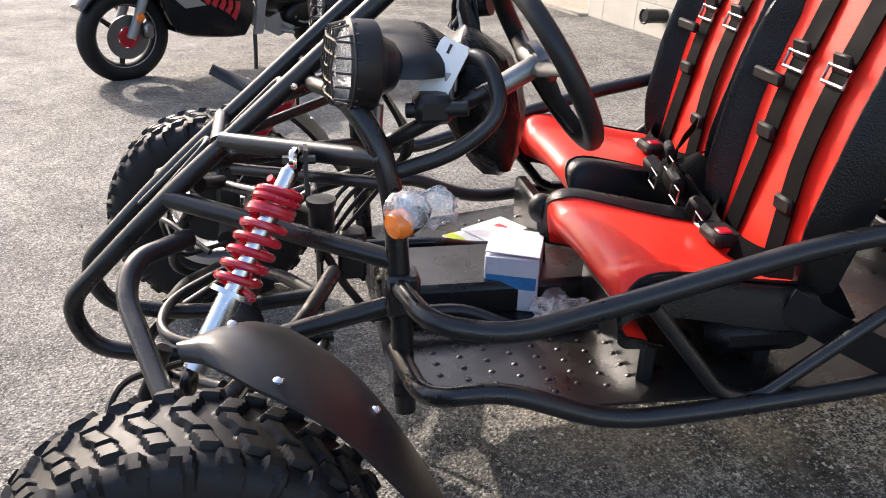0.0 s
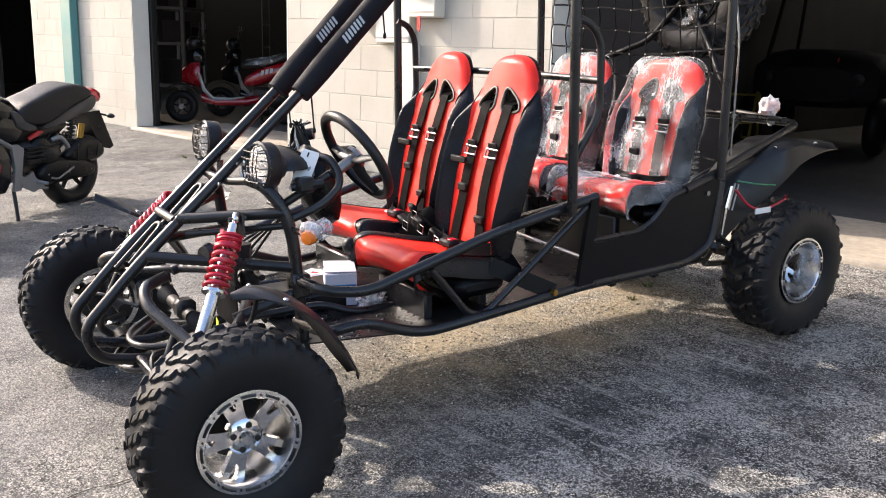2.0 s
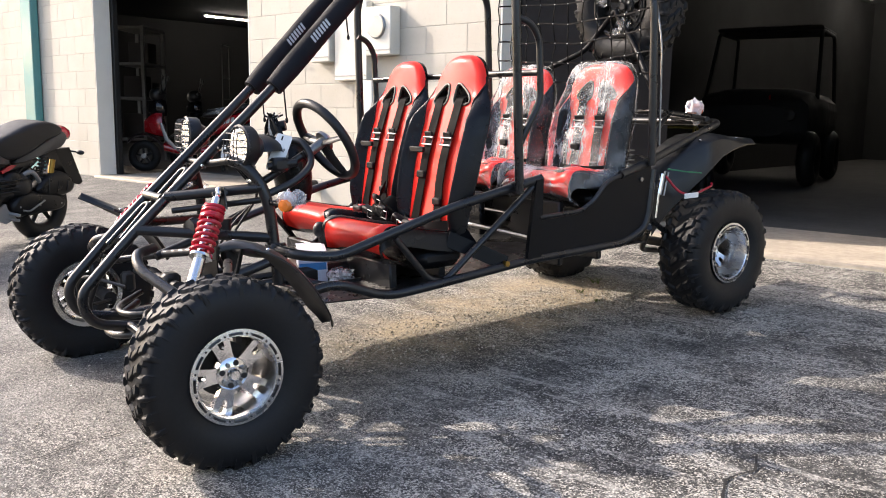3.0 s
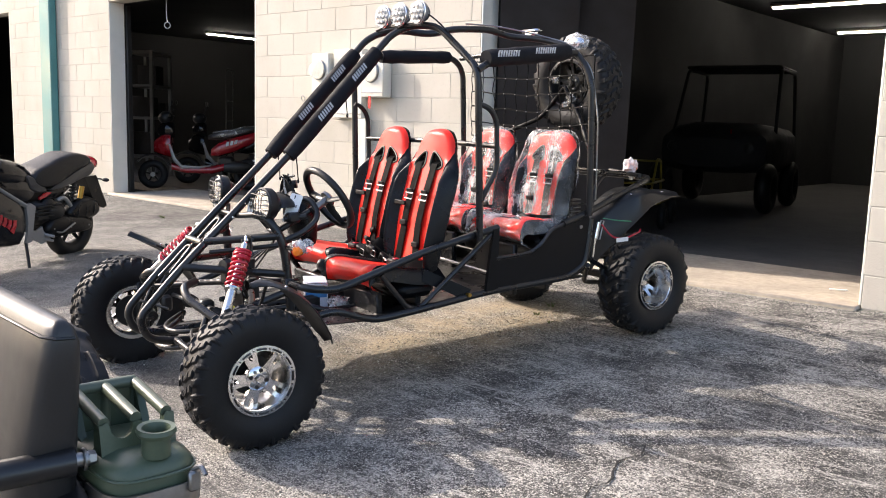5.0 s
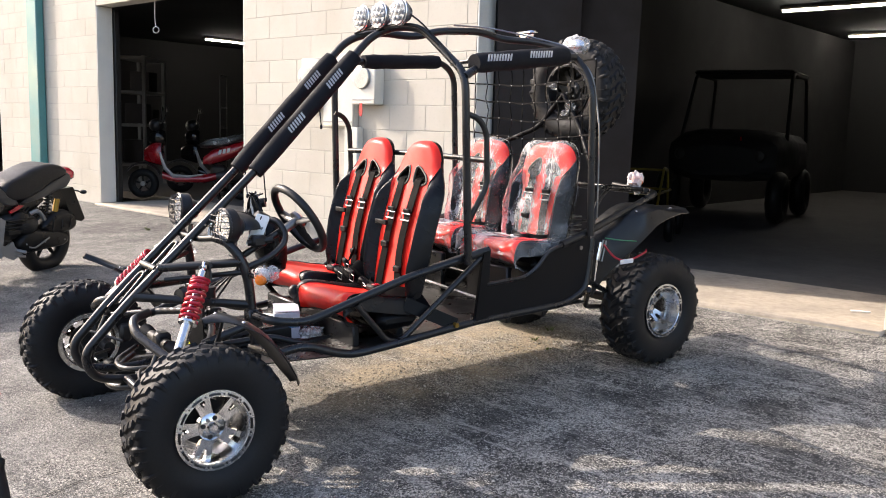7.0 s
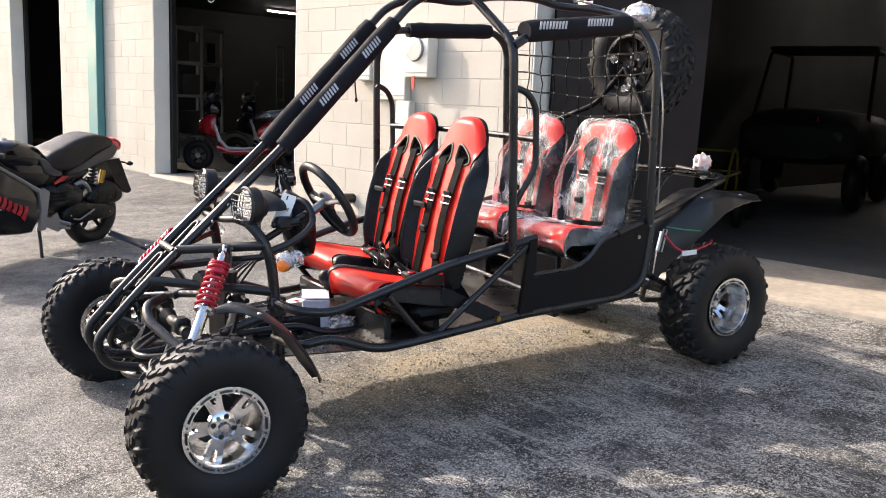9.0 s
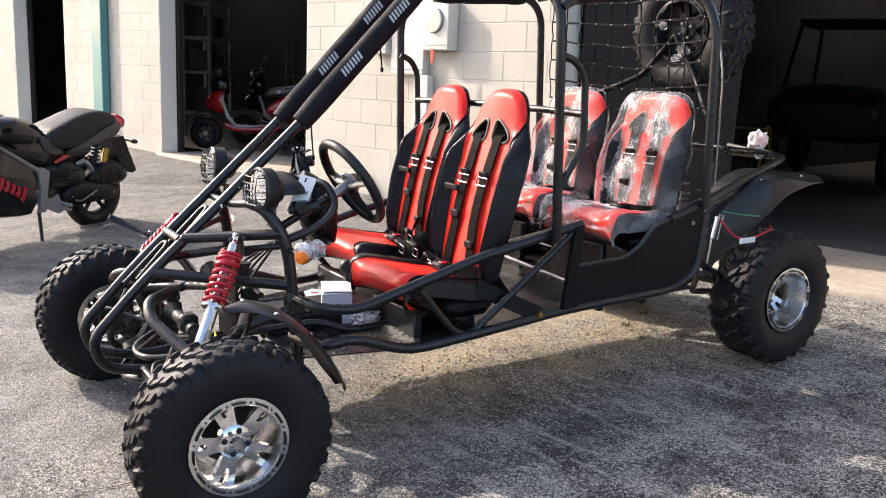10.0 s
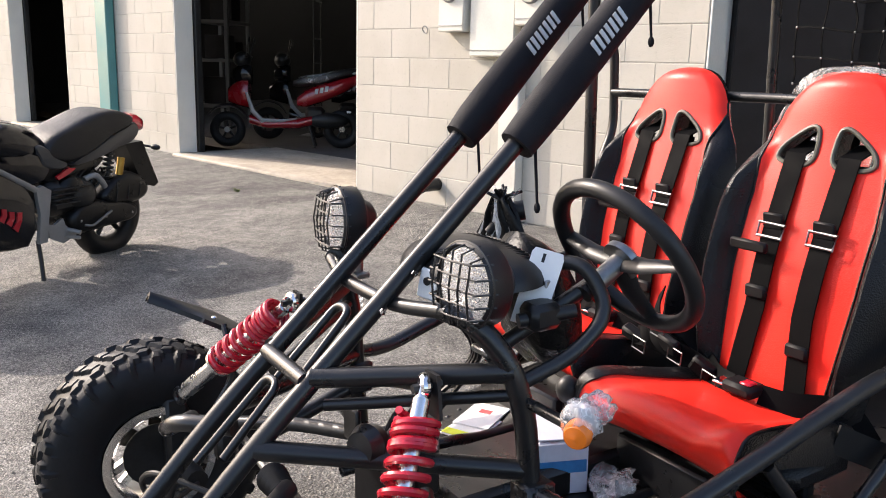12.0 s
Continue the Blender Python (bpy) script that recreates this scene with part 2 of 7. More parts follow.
def seat_vinyl(name, base, rough, spec=0.4, grain=0.22):
    m, nt, p = nodes_of(name)
    p.inputs["Specular IOR Level"].default_value = spec
    tc = nt.nodes.new("ShaderNodeTexCoord").outputs["Object"]
    v = nt.nodes.new("ShaderNodeTexVoronoi")
    v.inputs["Scale"].default_value = 320
    nt.links.new(tc, v.inputs["Vector"])
    wide, crease = noise_node(nt, tc, 5, 4), noise_node(nt, tc, 17, 3)
    nt.links.new(mixed(nt, "MULTIPLY", base, ramp(nt, wide, [(0.3, 0.85), (0.7, 1.0)])), p.inputs["Base Color"])
    nt.links.new(ramp(nt, wide, [(0.3, rough - 0.06), (0.7, rough + 0.08)]), p.inputs["Roughness"])
    bumped(nt, p, mixed(nt, "ADD", v.outputs["Distance"], crease, 0.9), grain, 0.004)
    return m


ASPHALT = asphalt_material()
TARRED = surf("tarred_crack", (0.016, 0.015, 0.014), 0.9, var=0.3, scale=30)
# Jamb linings: whiter than the wall, standing in for bounced light.
JAMB = surf("bright_jamb_paint", (0.80, 0.77, 0.69), 0.6, var=0.12, scale=3)
WEED = surf("weed_leaf", (0.10, 0.13, 0.02), 0.6, var=0.3, scale=40)
# Base far below the threshold's: indoor shade is part of this colour.
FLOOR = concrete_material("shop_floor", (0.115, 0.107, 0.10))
APRON = concrete_material("threshold_concrete", (0.50, 0.435, 0.345), 3.0)
BLOCK = block_material()
MORTAR = surf("mortar_paint", (0.49, 0.455, 0.385), 0.85, var=0.25, scale=5, fine=60, bump=0.5, depth=0.003)
# Near-black bases: the unlit gloom of the shop is put into these colours.
PARTITION = surf("gloom_partition", (0.026, 0.025, 0.026), 0.9, var=0.3, scale=1.2)
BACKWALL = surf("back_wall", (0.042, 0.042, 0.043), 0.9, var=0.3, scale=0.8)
GLOOMWALL = surf("gloom_interior_wall", (0.042, 0.042, 0.043), 0.9, var=0.3, scale=1.2)
BLACK = surf("black_powder_coat", (0.013, 0.013, 0.014), 0.35, var=0.3, scale=9, fine=260, bump=0.22, depth=0.0006, coat=0.05, spec=0.42)
SATIN = surf("black_plate", (0.008, 0.008, 0.009), 0.48, var=0.3, scale=5, fine=200, bump=0.2, depth=0.0008, spec=0.14)
PLASTIC = surf("black_plastic", (0.013, 0.013, 0.014), 0.42, var=0.25, scale=7, fine=260, bump=0.25, depth=0.0006, spec=0.35)
def grit_material():
    """Broken stone, each piece of its own tone."""
    m, nt, p = nodes_of("stone_grit")
    info = nt.nodes.new("ShaderNodeNewGeometry").outputs["Random Per Island"]
    nt.links.new(ramp(nt, info, [(0.0, (0.10, 0.095, 0.085)), (0.45, (0.26, 0.235, 0.19)), (0.8, (0.40, 0.37, 0.31)), (1.0, (0.55, 0.53, 0.48))]), p.inputs["Base Color"])
    p.inputs["Roughness"].default_value = 0.85
    return m


GRIT = grit_material()
PAN = surf("floor_pan_paint", (0.014, 0.0135, 0.0135), 0.34, var=0.35, scale=8, fine=200, bump=0.3, depth=0.0008, spec=0.45)
SACK = surf("black_bag_film", (0.006, 0.006, 0.0065), 0.36, var=0.3, scale=12, fine=60, bump=0.6, depth=0.005, spec=0.22)
RUBBER = surf("tyre_rubber", (0.014, 0.014, 0.015), 0.55, var=0.35, scale=7, fine=110, bump=0.35, depth=0.001, spec=0.25)
FOAM = surf("foam_sleeve_cloth", (0.010, 0.010, 0.013), 0.8, spec=0.2, var=0.2, scale=10, fine=420, bump=0.6, depth=0.001)
WEB = surf("webbing", (0.0035, 0.0035, 0.004), 0.7, var=0.2, scale=20, fine=500, bump=0.2, depth=0.0005, spec=0.04)
RED = seat_vinyl("red_vinyl", (0.86, 0.028, 0.016), 0.36, 0.26, 0.07)
BLACKVINYL = seat_vinyl("black_vinyl", (0.006, 0.006, 0.007), 0.27, 0.26, 0.24)
SPRING = surf("red_spring_paint", (0.50, 0.012, 0.028), 0.28, coat=0.4, var=0.12)
CHROME = surf("chrome", (0.80, 0.80, 0.81), 0.09, 1.0, var=0.08, rvar=0.06, bump=0.05)
ALLOY = surf("machined_alloy", (0.74, 0.74, 0.74), 0.26, 1.0, var=0.12, rvar=0.08, bump=0.08)
STEEL = surf("dull_steel", (0.34, 0.34, 0.34), 0.4, 1.0, var=0.3, rvar=0.15)
DARKMETAL = surf("dark_casting", (0.035, 0.034, 0.033), 0.5, 0.5, var=0.4, scale=14)
OLIVE = surf("slot_trim", (0.060, 0.062, 0.046), 0.5, var=0.15)
WHITE = surf("white_print", (0.50, 0.50, 0.51), 0.6, var=0.15)
PAPER = surf("paper", (0.78, 0.78, 0.76), 0.7, var=0.06)
YELLOW = surf("yellow_paper", (0.75, 0.80, 0.05), 0.6, var=0.1)
CARD = surf("carton_board", (0.66, 0.66, 0.74), 0.55, var=0.12)
BLUE = surf("carton_blue", (0.03, 0.22, 0.52), 0.5, var=0.25, scale=30)
INK = surf("carton_ink", (0.02, 0.025, 0.04), 0.5)
ORANGE = surf("amber_lens", (0.85, 0.20, 0.02), 0.2, var=0.1, coat=0.5)
TEAL = surf("teal_paint", (0.085, 0.27, 0.265), 0.45, var=0.15, scale=3)
METER = surf("meter_box_paint", (0.66, 0.63, 0.55), 0.5, var=0.12, scale=4)
DIAL = surf("meter_dial", (0.62, 0.60, 0.50), 0.4, var=0.1)
GLASS = glass_material("clear_glass", alpha=0.22)
LAMPGLASS = glass_material("lamp_glass", alpha=0.16)
FILM = film_material("clear_film", 7.0, 0.45, 0.68, (0.95, 0.95, 0.95), 0.36, 0.05, 0.4)
BUNCHED = film_material("bunched_film", 8.0, 0.42, 0.64, (0.95, 0.95, 0.95), 0.46, 0.12, 0.45)
BAG = film_material("plastic_bag", 14.0, 0.44, 0.64, most=0.42, haze=0.10)
FROSTED = film_material("frosted_bag", 14.0, 0.40, 0.60, most=0.72, haze=0.48)
REFLECT = surf("lamp_reflector", (0.9, 0.9, 0.9), 0.1, 1.0, var=0.05, bump=0.8, fine=60, depth=0.004)
LAMPCUP = surf("clear_lamp_cup", (0.30, 0.33, 0.37), 0.2, 0.6, var=0.4, scale=40, bump=0.8, fine=70, depth=0.004)
# Vehicle colour matched to the near-black back wall, putting the shop's gloom into it.
UTVTONE = surf("utv_gloom_paint", (0.026, 0.026, 0.027), 0.7, var=0.3, scale=4, spec=0.2)
GREEN = surf("jerrycan_green", (0.060, 0.085, 0.052), 0.42, var=0.15, scale=9, fine=150)
HANDLE = surf("jerrycan_top", (0.085, 0.106, 0.070), 0.45, var=0.2, scale=12)
GREY = surf("grey_plastic", (0.040, 0.040, 0.041), 0.42, var=0.15)
PADHIDE = surf("pad_hide", (0.028, 0.027, 0.027), 0.46, var=0.2, scale=5, fine=380, bump=0.3, depth=0.0006, spec=0.4)
SEATHIDE = seat_vinyl("bench_vinyl", (0.014, 0.0135, 0.014), 0.42, 0.28)
BIKEBLACK = surf("bike_gloss_black", (0.006, 0.006, 0.007), 0.14, var=0.1, coat=0.25, bump=0.03, spec=0.3)
BIKEPLASTIC = surf("bike_plastic", (0.006, 0.006, 0.0065), 0.36, var=0.3, scale=12, fine=240, bump=0.3, depth=0.001, spec=0.25)
BIKESILVER = surf("bike_silver", (0.27, 0.27, 0.27), 0.45, 0.35, var=0.12)
BIKERED = surf("bike_red", (0.42, 0.012, 0.02), 0.25, var=0.1, coat=0.6)
GOLD = surf("gold_shock", (0.42, 0.25, 0.05), 0.35, 0.8, var=0.25)
TAIL = surf("tail_lens_red", (0.55, 0.015, 0.03), 0.15, var=0.1, coat=0.5)
SCOOTRED = surf("scooter_red", (0.30, 0.008, 0.014), 0.26, var=0.08, coat=0.8)
SCOOTWHITE = surf("scooter_silver", (0.42, 0.42, 0.42), 0.35, var=0.1)
RACK = surf("rack_paint", (0.15, 0.145, 0.135), 0.6, var=0.25)
# Brown taken nearly to black, so the colour carries the shop's dimness.
SHADEBROWN = surf("brown_board", (0.018, 0.013, 0.011), 0.85, var=0.3, scale=3)
YELLOWPAINT = surf("yellow_frame_paint", (0.20, 0.15, 0.012), 0.5, var=0.15)
REDWIRE = surf("red_wire", (0.45, 0.01, 0.03), 0.4)
GREENWIRE = surf("green_wire", (0.03, 0.22, 0.09), 0.4)
TUBELIGHT = glow("lit_tube", (1.0, 0.97, 0.86), 13.0)


# ---------- mesh makers: each returns (points, faces) ----------
def join(*geos):
    pts, faces = [], []
    for p, f in geos:
        k = len(pts)
        pts += [tuple(v) for v in p]
        faces += [tuple(i + k for i in q) for q in f]
    return pts, faces


def moved(geo, m):
    return [tuple(m @ Vector(v)) for v in geo[0]], geo[1]


def mirrored(geo):
    return [(-x, y, z) for x, y, z in geo[0]], [tuple(reversed(q)) for q in geo[1]]


def rounded(pts, fillet, steps=5):
    """A polyline with its inner corners rounded."""
    pts = [Vector(p) for p in pts]
    out = [pts[0]]
    for a, b, c in zip(pts, pts[1:], pts[2:]):
        u, w = a - b, c - b
        d = min(fillet, u.length * 0.48, w.length * 0.48)
        p, q = b + u.normalized() * d, b + w.normalized() * d
        for i in range(steps + 1):
            s = i / steps
            out.append(p * (1 - s) ** 2 + b * 2 * s * (1 - s) + q * s * s)
    return out + [pts[-1]]


def sweep(line, radius, seg=10, closed=False, flat=1.0):
    """A round bar along a line; radius is a number or one for each point."""
    line = [Vector(p) for p in line]
    n = len(line)
    rad = radius if isinstance(radius, (list, tuple)) else [radius] * n
    pts, faces = [], []
    side = None
    for i, p in enumerate(line):
        a = line[(i - 1) % n] if closed or i else p
        b = line[(i + 1) % n] if closed or i < n - 1 else p
        t = (b - a).normalized() if (b - a).length > 1e-9 else Vector((0, 0, 1))
        if side is None:
            side = t.orthogonal().normalized()
        side = (side - t * side.dot(t)).normalized()
        up = t.cross(side)
        for k in range(seg):
            w = 2 * math.pi * k / seg
            pts.append(tuple(p + side * math.cos(w) * rad[i] + up * math.sin(w) * rad[i] * flat))
    for i in range(n if closed else n - 1):
        for k in range(seg):
            a, b = i * seg + k, i * seg + (k + 1) % seg
            c, d = (i + 1) % n * seg + (k + 1) % seg, (i + 1) % n * seg + k
            faces.append((a, b, c, d))
    if not closed:
        faces += [tuple(reversed(range(seg))), tuple((n - 1) * seg + k for k in range(seg))]
    return pts, faces


def tube(pts, r=0.0165, fillet=0.06, seg=12, steps=6):
    return sweep(rounded(pts, fillet, steps), r, seg)


def rod(a, b, r, r2=None, seg=14):
    return sweep([a, b], [r, r if r2 is None else r2], seg)


def lathe(profile, n=48, axis=(1, 0, 0), at=(0, 0, 0), closed=False):
    """profile: (radius, height) pairs, turned about the axis."""
    ax = Vector(axis).normalized()
    s = ax.orthogonal().normalized()
    u = ax.cross(s)
    o = Vector(at)
    pts, faces, k = [], [], len(profile)
    for i in range(n):
        w = 2 * math.pi * i / n
        d = s * math.cos(w) + u * math.sin(w)
        pts += [tuple(o + d * r + ax * h) for r, h in profile]
    for i in range(n):
        for j in range(k if closed else k - 1):
            a, b = i * k + j, i * k + (j + 1) % k
            c, d = (i + 1) % n * k + (j + 1) % k, (i + 1) % n * k + j
            faces.append((a, d, c, b))
    if not closed:
        if profile[0][0] > 1e-6:
            faces.append(tuple(i * k for i in range(n)))
        if profile[-1][0] > 1e-6:
            faces.append(tuple(i * k + k - 1 for i in reversed(range(n))))
    return pts, faces


def torus(at, normal, big, small, n=40, seg=10):
    nrm = Vector(normal).normalized()
    s = nrm.orthogonal().normalized()
    u = nrm.cross(s)
    return sweep([Vector(at) + s * big * math.cos(2 * math.pi * i / n) + u * big * math.sin(2 * math.pi * i / n) for i in range(n)], small, seg, True)


def box(at, size, bevel=0.004):
    """A box with chamfered edges."""
    hx, hy, hz = (s / 2 for s in size)
    b = min(bevel, hx * 0.9, hy * 0.9, hz * 0.9)
    pts, at_corner = [], {}
    for sx in (-1, 1):
        for sy in (-1, 1):
            for sz in (-1, 1):
                k = len(pts)
                pts += [(at[0] + sx * hx, at[1] + sy * (hy - b), at[2] + sz * (hz - b)),
                        (at[0] + sx * (hx - b), at[1] + sy * hy, at[2] + sz * (hz - b)),
                        (at[0] + sx * (hx - b), at[1] + sy * (hy - b), at[2] + sz * hz)]
                at_corner[sx, sy, sz] = (k, k + 1, k + 2)
    c = at_corner
    faces = []
    for axis in range(3):
        o = [a for a in range(3) if a != axis]
        for s in (-1, 1):
            q = []
            for a, d in ((-1, -1), (1, -1), (1, 1), (-1, 1)):
                key = [0, 0, 0]
                key[axis], key[o[0]], key[o[1]] = s, a, d
                q.append(c[tuple(key)][axis])
            faces.append(tuple(q))
        for a in (-1, 1):
            for d in (-1, 1):
                k0, k1 = [0, 0, 0], [0, 0, 0]
                k0[axis], k0[o[0]], k0[o[1]] = -1, a, d
                k1[axis], k1[o[0]], k1[o[1]] = 1, a, d
                k0, k1 = tuple(k0), tuple(k1)
                faces.append((c[k0][o[0]], c[k1][o[0]], c[k1][o[1]], c[k0][o[1]]))
    for k in c.values():
        faces.append(k)
    return pts, faces


def slab(poly, lo, hi, axis=0):
    """A flat plate: a polygon in the two other axes, from lo to hi along the axis."""
    n = len(poly)
    put = (lambda a, b, h: (h, a, b)) if axis == 0 else (lambda a, b, h: (a, h, b)) if axis == 1 else (lambda a, b, h: (a, b, h))
    pts = [put(a, b, lo) for a, b in poly] + [put(a, b, hi) for a, b in poly]
    faces = [tuple(reversed(range(n))), tuple(range(n, 2 * n))]
    faces += [(i, (i + 1) % n, n + (i + 1) % n, n + i) for i in range(n)]
    return pts, faces


def ribbon(line, across, width, thick=0.003):
    """A strap along a line, width along 'across'."""
    line = [Vector(p) for p in line]
    pts, faces, n = [], [], len(line)
    ac = Vector(across).normalized()
    for i, p in enumerate(line):
        t = (line[min(i + 1, n - 1)] - line[max(i - 1, 0)]).normalized()
        w = (ac - t * ac.dot(t)).normalized() * width / 2
        nr = t.cross(w).normalized() * thick / 2
        pts += [tuple(p + w + nr), tuple(p - w + nr), tuple(p - w - nr), tuple(p + w - nr)]
    for i in range(n - 1):
        for k in range(4):
            faces.append((i * 4 + k, i * 4 + (k + 1) % 4, (i + 1) * 4 + (k + 1) % 4, (i + 1) * 4 + k))
    return pts, faces + [(3, 2, 1, 0), tuple((n - 1) * 4 + k for k in range(4))]


def ball(at, size, n=14, crumple=0.0, seed=0):
    """An ellipsoid, crumpled on request."""
    rows, pts, faces = n // 2 + 1, [], []
    for i in range(rows + 1):
        a = math.pi * i / rows
        for k in range(n):
            w = 2 * math.pi * k / n
            d = Vector((math.sin(a) * math.cos(w), math.sin(a) * math.sin(w), math.cos(a)))
            g = 1 + crumple * noise.noise(d * 2.7 + Vector((seed * 3.1, seed, 0)))
            pts.append((at[0] + d.x * size[0] * g, at[1] + d.y * size[1] * g, at[2] + d.z * size[2] * g))
    for i in range(rows):
        for k in range(n):
            faces.append((i * n + k, (i + 1) * n + k, (i + 1) * n + (k + 1) % n, i * n + (k + 1) % n))
    return pts, faces


def loft(rings, caps=True):
    """A skin over rings of equally many points."""
    n, pts, faces = len(rings[0]), [], []
    for r in rings:
        pts += [tuple(p) for p in r]
    for i in range(len(rings) - 1):
        for k in range(n):
            faces.append((i * n + k, i * n + (k + 1) % n, (i + 1) * n + (k + 1) % n, (i + 1) * n + k))
    if caps:
        faces += [tuple(reversed(range(n))), tuple((len(rings) - 1) * n + k for k in range(n))]
    return pts, faces


def oval(at, a, b, n=16, power=2.0, ax=(1, 0, 0), bx=(0, 0, 1)):
    out = []
    for i in range(n):
        w = 2 * math.pi * i / n
        c, s = math.cos(w), math.sin(w)
        k = (abs(c) ** power + abs(s) ** power) ** (-1 / power)
        out.append(Vector(at) + Vector(ax) * a * c * k + Vector(bx) * b * s * k)
    return out


def mesh_of(name, geo, mat, smooth=40):
    me = bpy.data.meshes.new(name)
    me.from_pydata(geo[0], [], geo[1])
    me.materials.append(mat)
    bm = bmesh.new()
    bm.from_mesh(me)
    bmesh.ops.recalc_face_normals(bm, faces=bm.faces)
    bm.to_mesh(me)
    bm.free()
    if smooth:
        me.shade_smooth()
        me.set_sharp_from_angle(angle=radians(smooth))
    return me


def part(name, geo, mat, parent=None, label="", smooth=40):
    ob = new(name, mesh_of(name, geo, mat, smooth))
    ob.parent = parent
    if label:
        tagged(ob, label)
    return ob


def thing(name, label, category, m=None, group="", kind=""):
    ob = new(name)
    ob.empty_display_size = 0.1
    if m is not None:
        ob.matrix_basis = m
    return tagged(ob, label, category, group, kind)


def whole(name, geo, mat, label, category, m=None, group="", kind="", smooth=40):
    ob = part(name, geo, mat, None, "", smooth)
    if m is not None:
        ob.matrix_basis = m
    return tagged(ob, label, category, group, kind)


# ---------- ground and building ----------
def lie(y):
    """Height of the asphalt: a gentle fall away from the building."""
    for (a, za), (b, zb) in zip(LIE, LIE[1:]):
        if y <= b:
            s = max(0.0, (y - a) / (b - a))
            return za + (zb - za) * s
    return LIE[-1][1]


LIE = [(-200, -0.02), (-6.0, -0.02), (-3.6, 0.0), (-2.4, 0.05), (-1.4, 0.095), (-0.6, 0.155), (-0.1, 0.205), (0.02, 0.21)]
FLOOR_Z, WALL_T, TOP = 0.225, 0.21, 4.2


def ground_z(x, y):
    """The asphalt with its small undulations, stronger in the worn dip beside the kart."""
    if not (-10 < x < 11 and -8 < y < -0.05):
        return lie(y)
    dip = math.exp(-(((x - 5.25) / 0.8) ** 2) - ((y + 2.25) / 0.75) ** 2)
    return lie(y) + 0.006 * noise.noise((x * 0.9, y * 0.9, 0)) + dip * (0.030 * noise.noise((x * 1.9 + 3, y * 1.9, 2)) + 0.012 * noise.noise((x * 5, y * 5, 5)))


def ground():
    xs = [-400, -120, -40, -20] + [-12 + 0.25 * i for i in range(65)] + [4.1 + 0.1 * i for i in range(24)] + [6.5 + 0.25 * i for i in range(22)] + [20, 40, 120, 400]
    ys = [-400, -120, -40, -20, -12] + [-8 + 0.2 * i for i in range(24)] + [-3.3 + 0.1 * i for i in range(20)] + [-1.25 + 0.125 * i for i in range(11)]
    pts = []
    for y in ys:
        for x in xs:
            pts.append((x, y, ground_z(x, y)))
    n = len(xs)
    faces = [(j * n + i, j * n + i + 1, (j + 1) * n + i + 1, (j + 1) * n + i) for j in range(len(ys) - 1) for i in range(n - 1)]
    k = len(pts)
    pts += [(x, y, -0.3) for x, y in ((-400, 0.0), (400, 0.0), (400, 400), (-400, 400))]
    faces.append((k, k + 1, k + 2, k + 3))
    whole("ground", (pts, faces), ASPHALT, "worn grey asphalt yard with pale stones and a sandy patch", "ground", kind="structure")


ground()

# openings along the front wall: x from, x to, head height
OPEN = [(-7.98, -5.89, 2.62), (-2.98, 0.0, 2.58), (2.945, 5.925, 2.85)]
WALLS = [(-14.0, -7.98), (-5.89, -2.98), (0.0, 2.945), (5.925, 12.0)]
wall_obs = []
for i, (a, b) in enumerate(WALLS):
    w = whole(f"wall_front_{i + 1}", box(((a + b) / 2, WALL_T / 2 + 0.001, TOP / 2 - 0.05), (b - a - 0.006, WALL_T - 0.003, TOP + 0.1), 0.003), MORTAR,
              "cream painted concrete block wall with shallow joints", "wall", kind="structure")
    wall_obs.append(w)
for i, (a, b, h) in enumerate(OPEN):
    whole(f"lintel_{i + 1}", box(((a + b) / 2, WALL_T / 2, (h + TOP) / 2), (b - a - 0.002, WALL_T - 0.006, TOP - h), 0.003), BLOCK,
          "cream painted lintel over the shop opening", "lintel", kind="structure")
    whole(f"threshold_{i + 1}", box(((a + b) / 2, 0.55, FLOOR_Z - 0.05), (b - a - 0.004, 1.26, 0.11), 0.012), APRON,
          "pale concrete threshold of the shop opening", "threshold", kind="structure")
# the shop behind the wall; its gloom is in the wall and floor colours
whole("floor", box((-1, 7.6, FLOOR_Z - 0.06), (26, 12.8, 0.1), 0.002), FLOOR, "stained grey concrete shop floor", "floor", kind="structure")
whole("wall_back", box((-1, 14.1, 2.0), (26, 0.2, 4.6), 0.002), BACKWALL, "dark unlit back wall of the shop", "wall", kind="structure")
whole("wall_west", box((-14.1, 7, 2.0), (0.2, 14.0, 4.6), 0.002), GLOOMWALL, "dark unlit side wall of the shop", "wall", kind="structure")
whole("wall_east", box((12.1, 7, 2.0), (0.2, 14.0, 4.6), 0.002), GLOOMWALL, "dark unlit side wall of the shop", "wall", kind="structure")
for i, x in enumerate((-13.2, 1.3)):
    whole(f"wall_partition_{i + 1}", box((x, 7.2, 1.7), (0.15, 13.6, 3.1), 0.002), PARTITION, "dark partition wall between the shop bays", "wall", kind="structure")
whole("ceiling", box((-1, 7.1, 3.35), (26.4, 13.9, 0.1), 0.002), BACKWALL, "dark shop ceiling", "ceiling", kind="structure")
whole("roof", box((-1, 7.0, TOP + 0.1), (26.6, 14.4, 0.16), 0.01), MORTAR, "flat roof slab over the shop", "roof", kind="structure")

# rain pipe
pipe_x = -4.55
whole("downpipe", box((pipe_x + 0.02, -0.055, 2.1), (0.30, 0.10, 3.85), 0.012), TEAL, "teal painted square downpipe on the block wall", "downpipe")


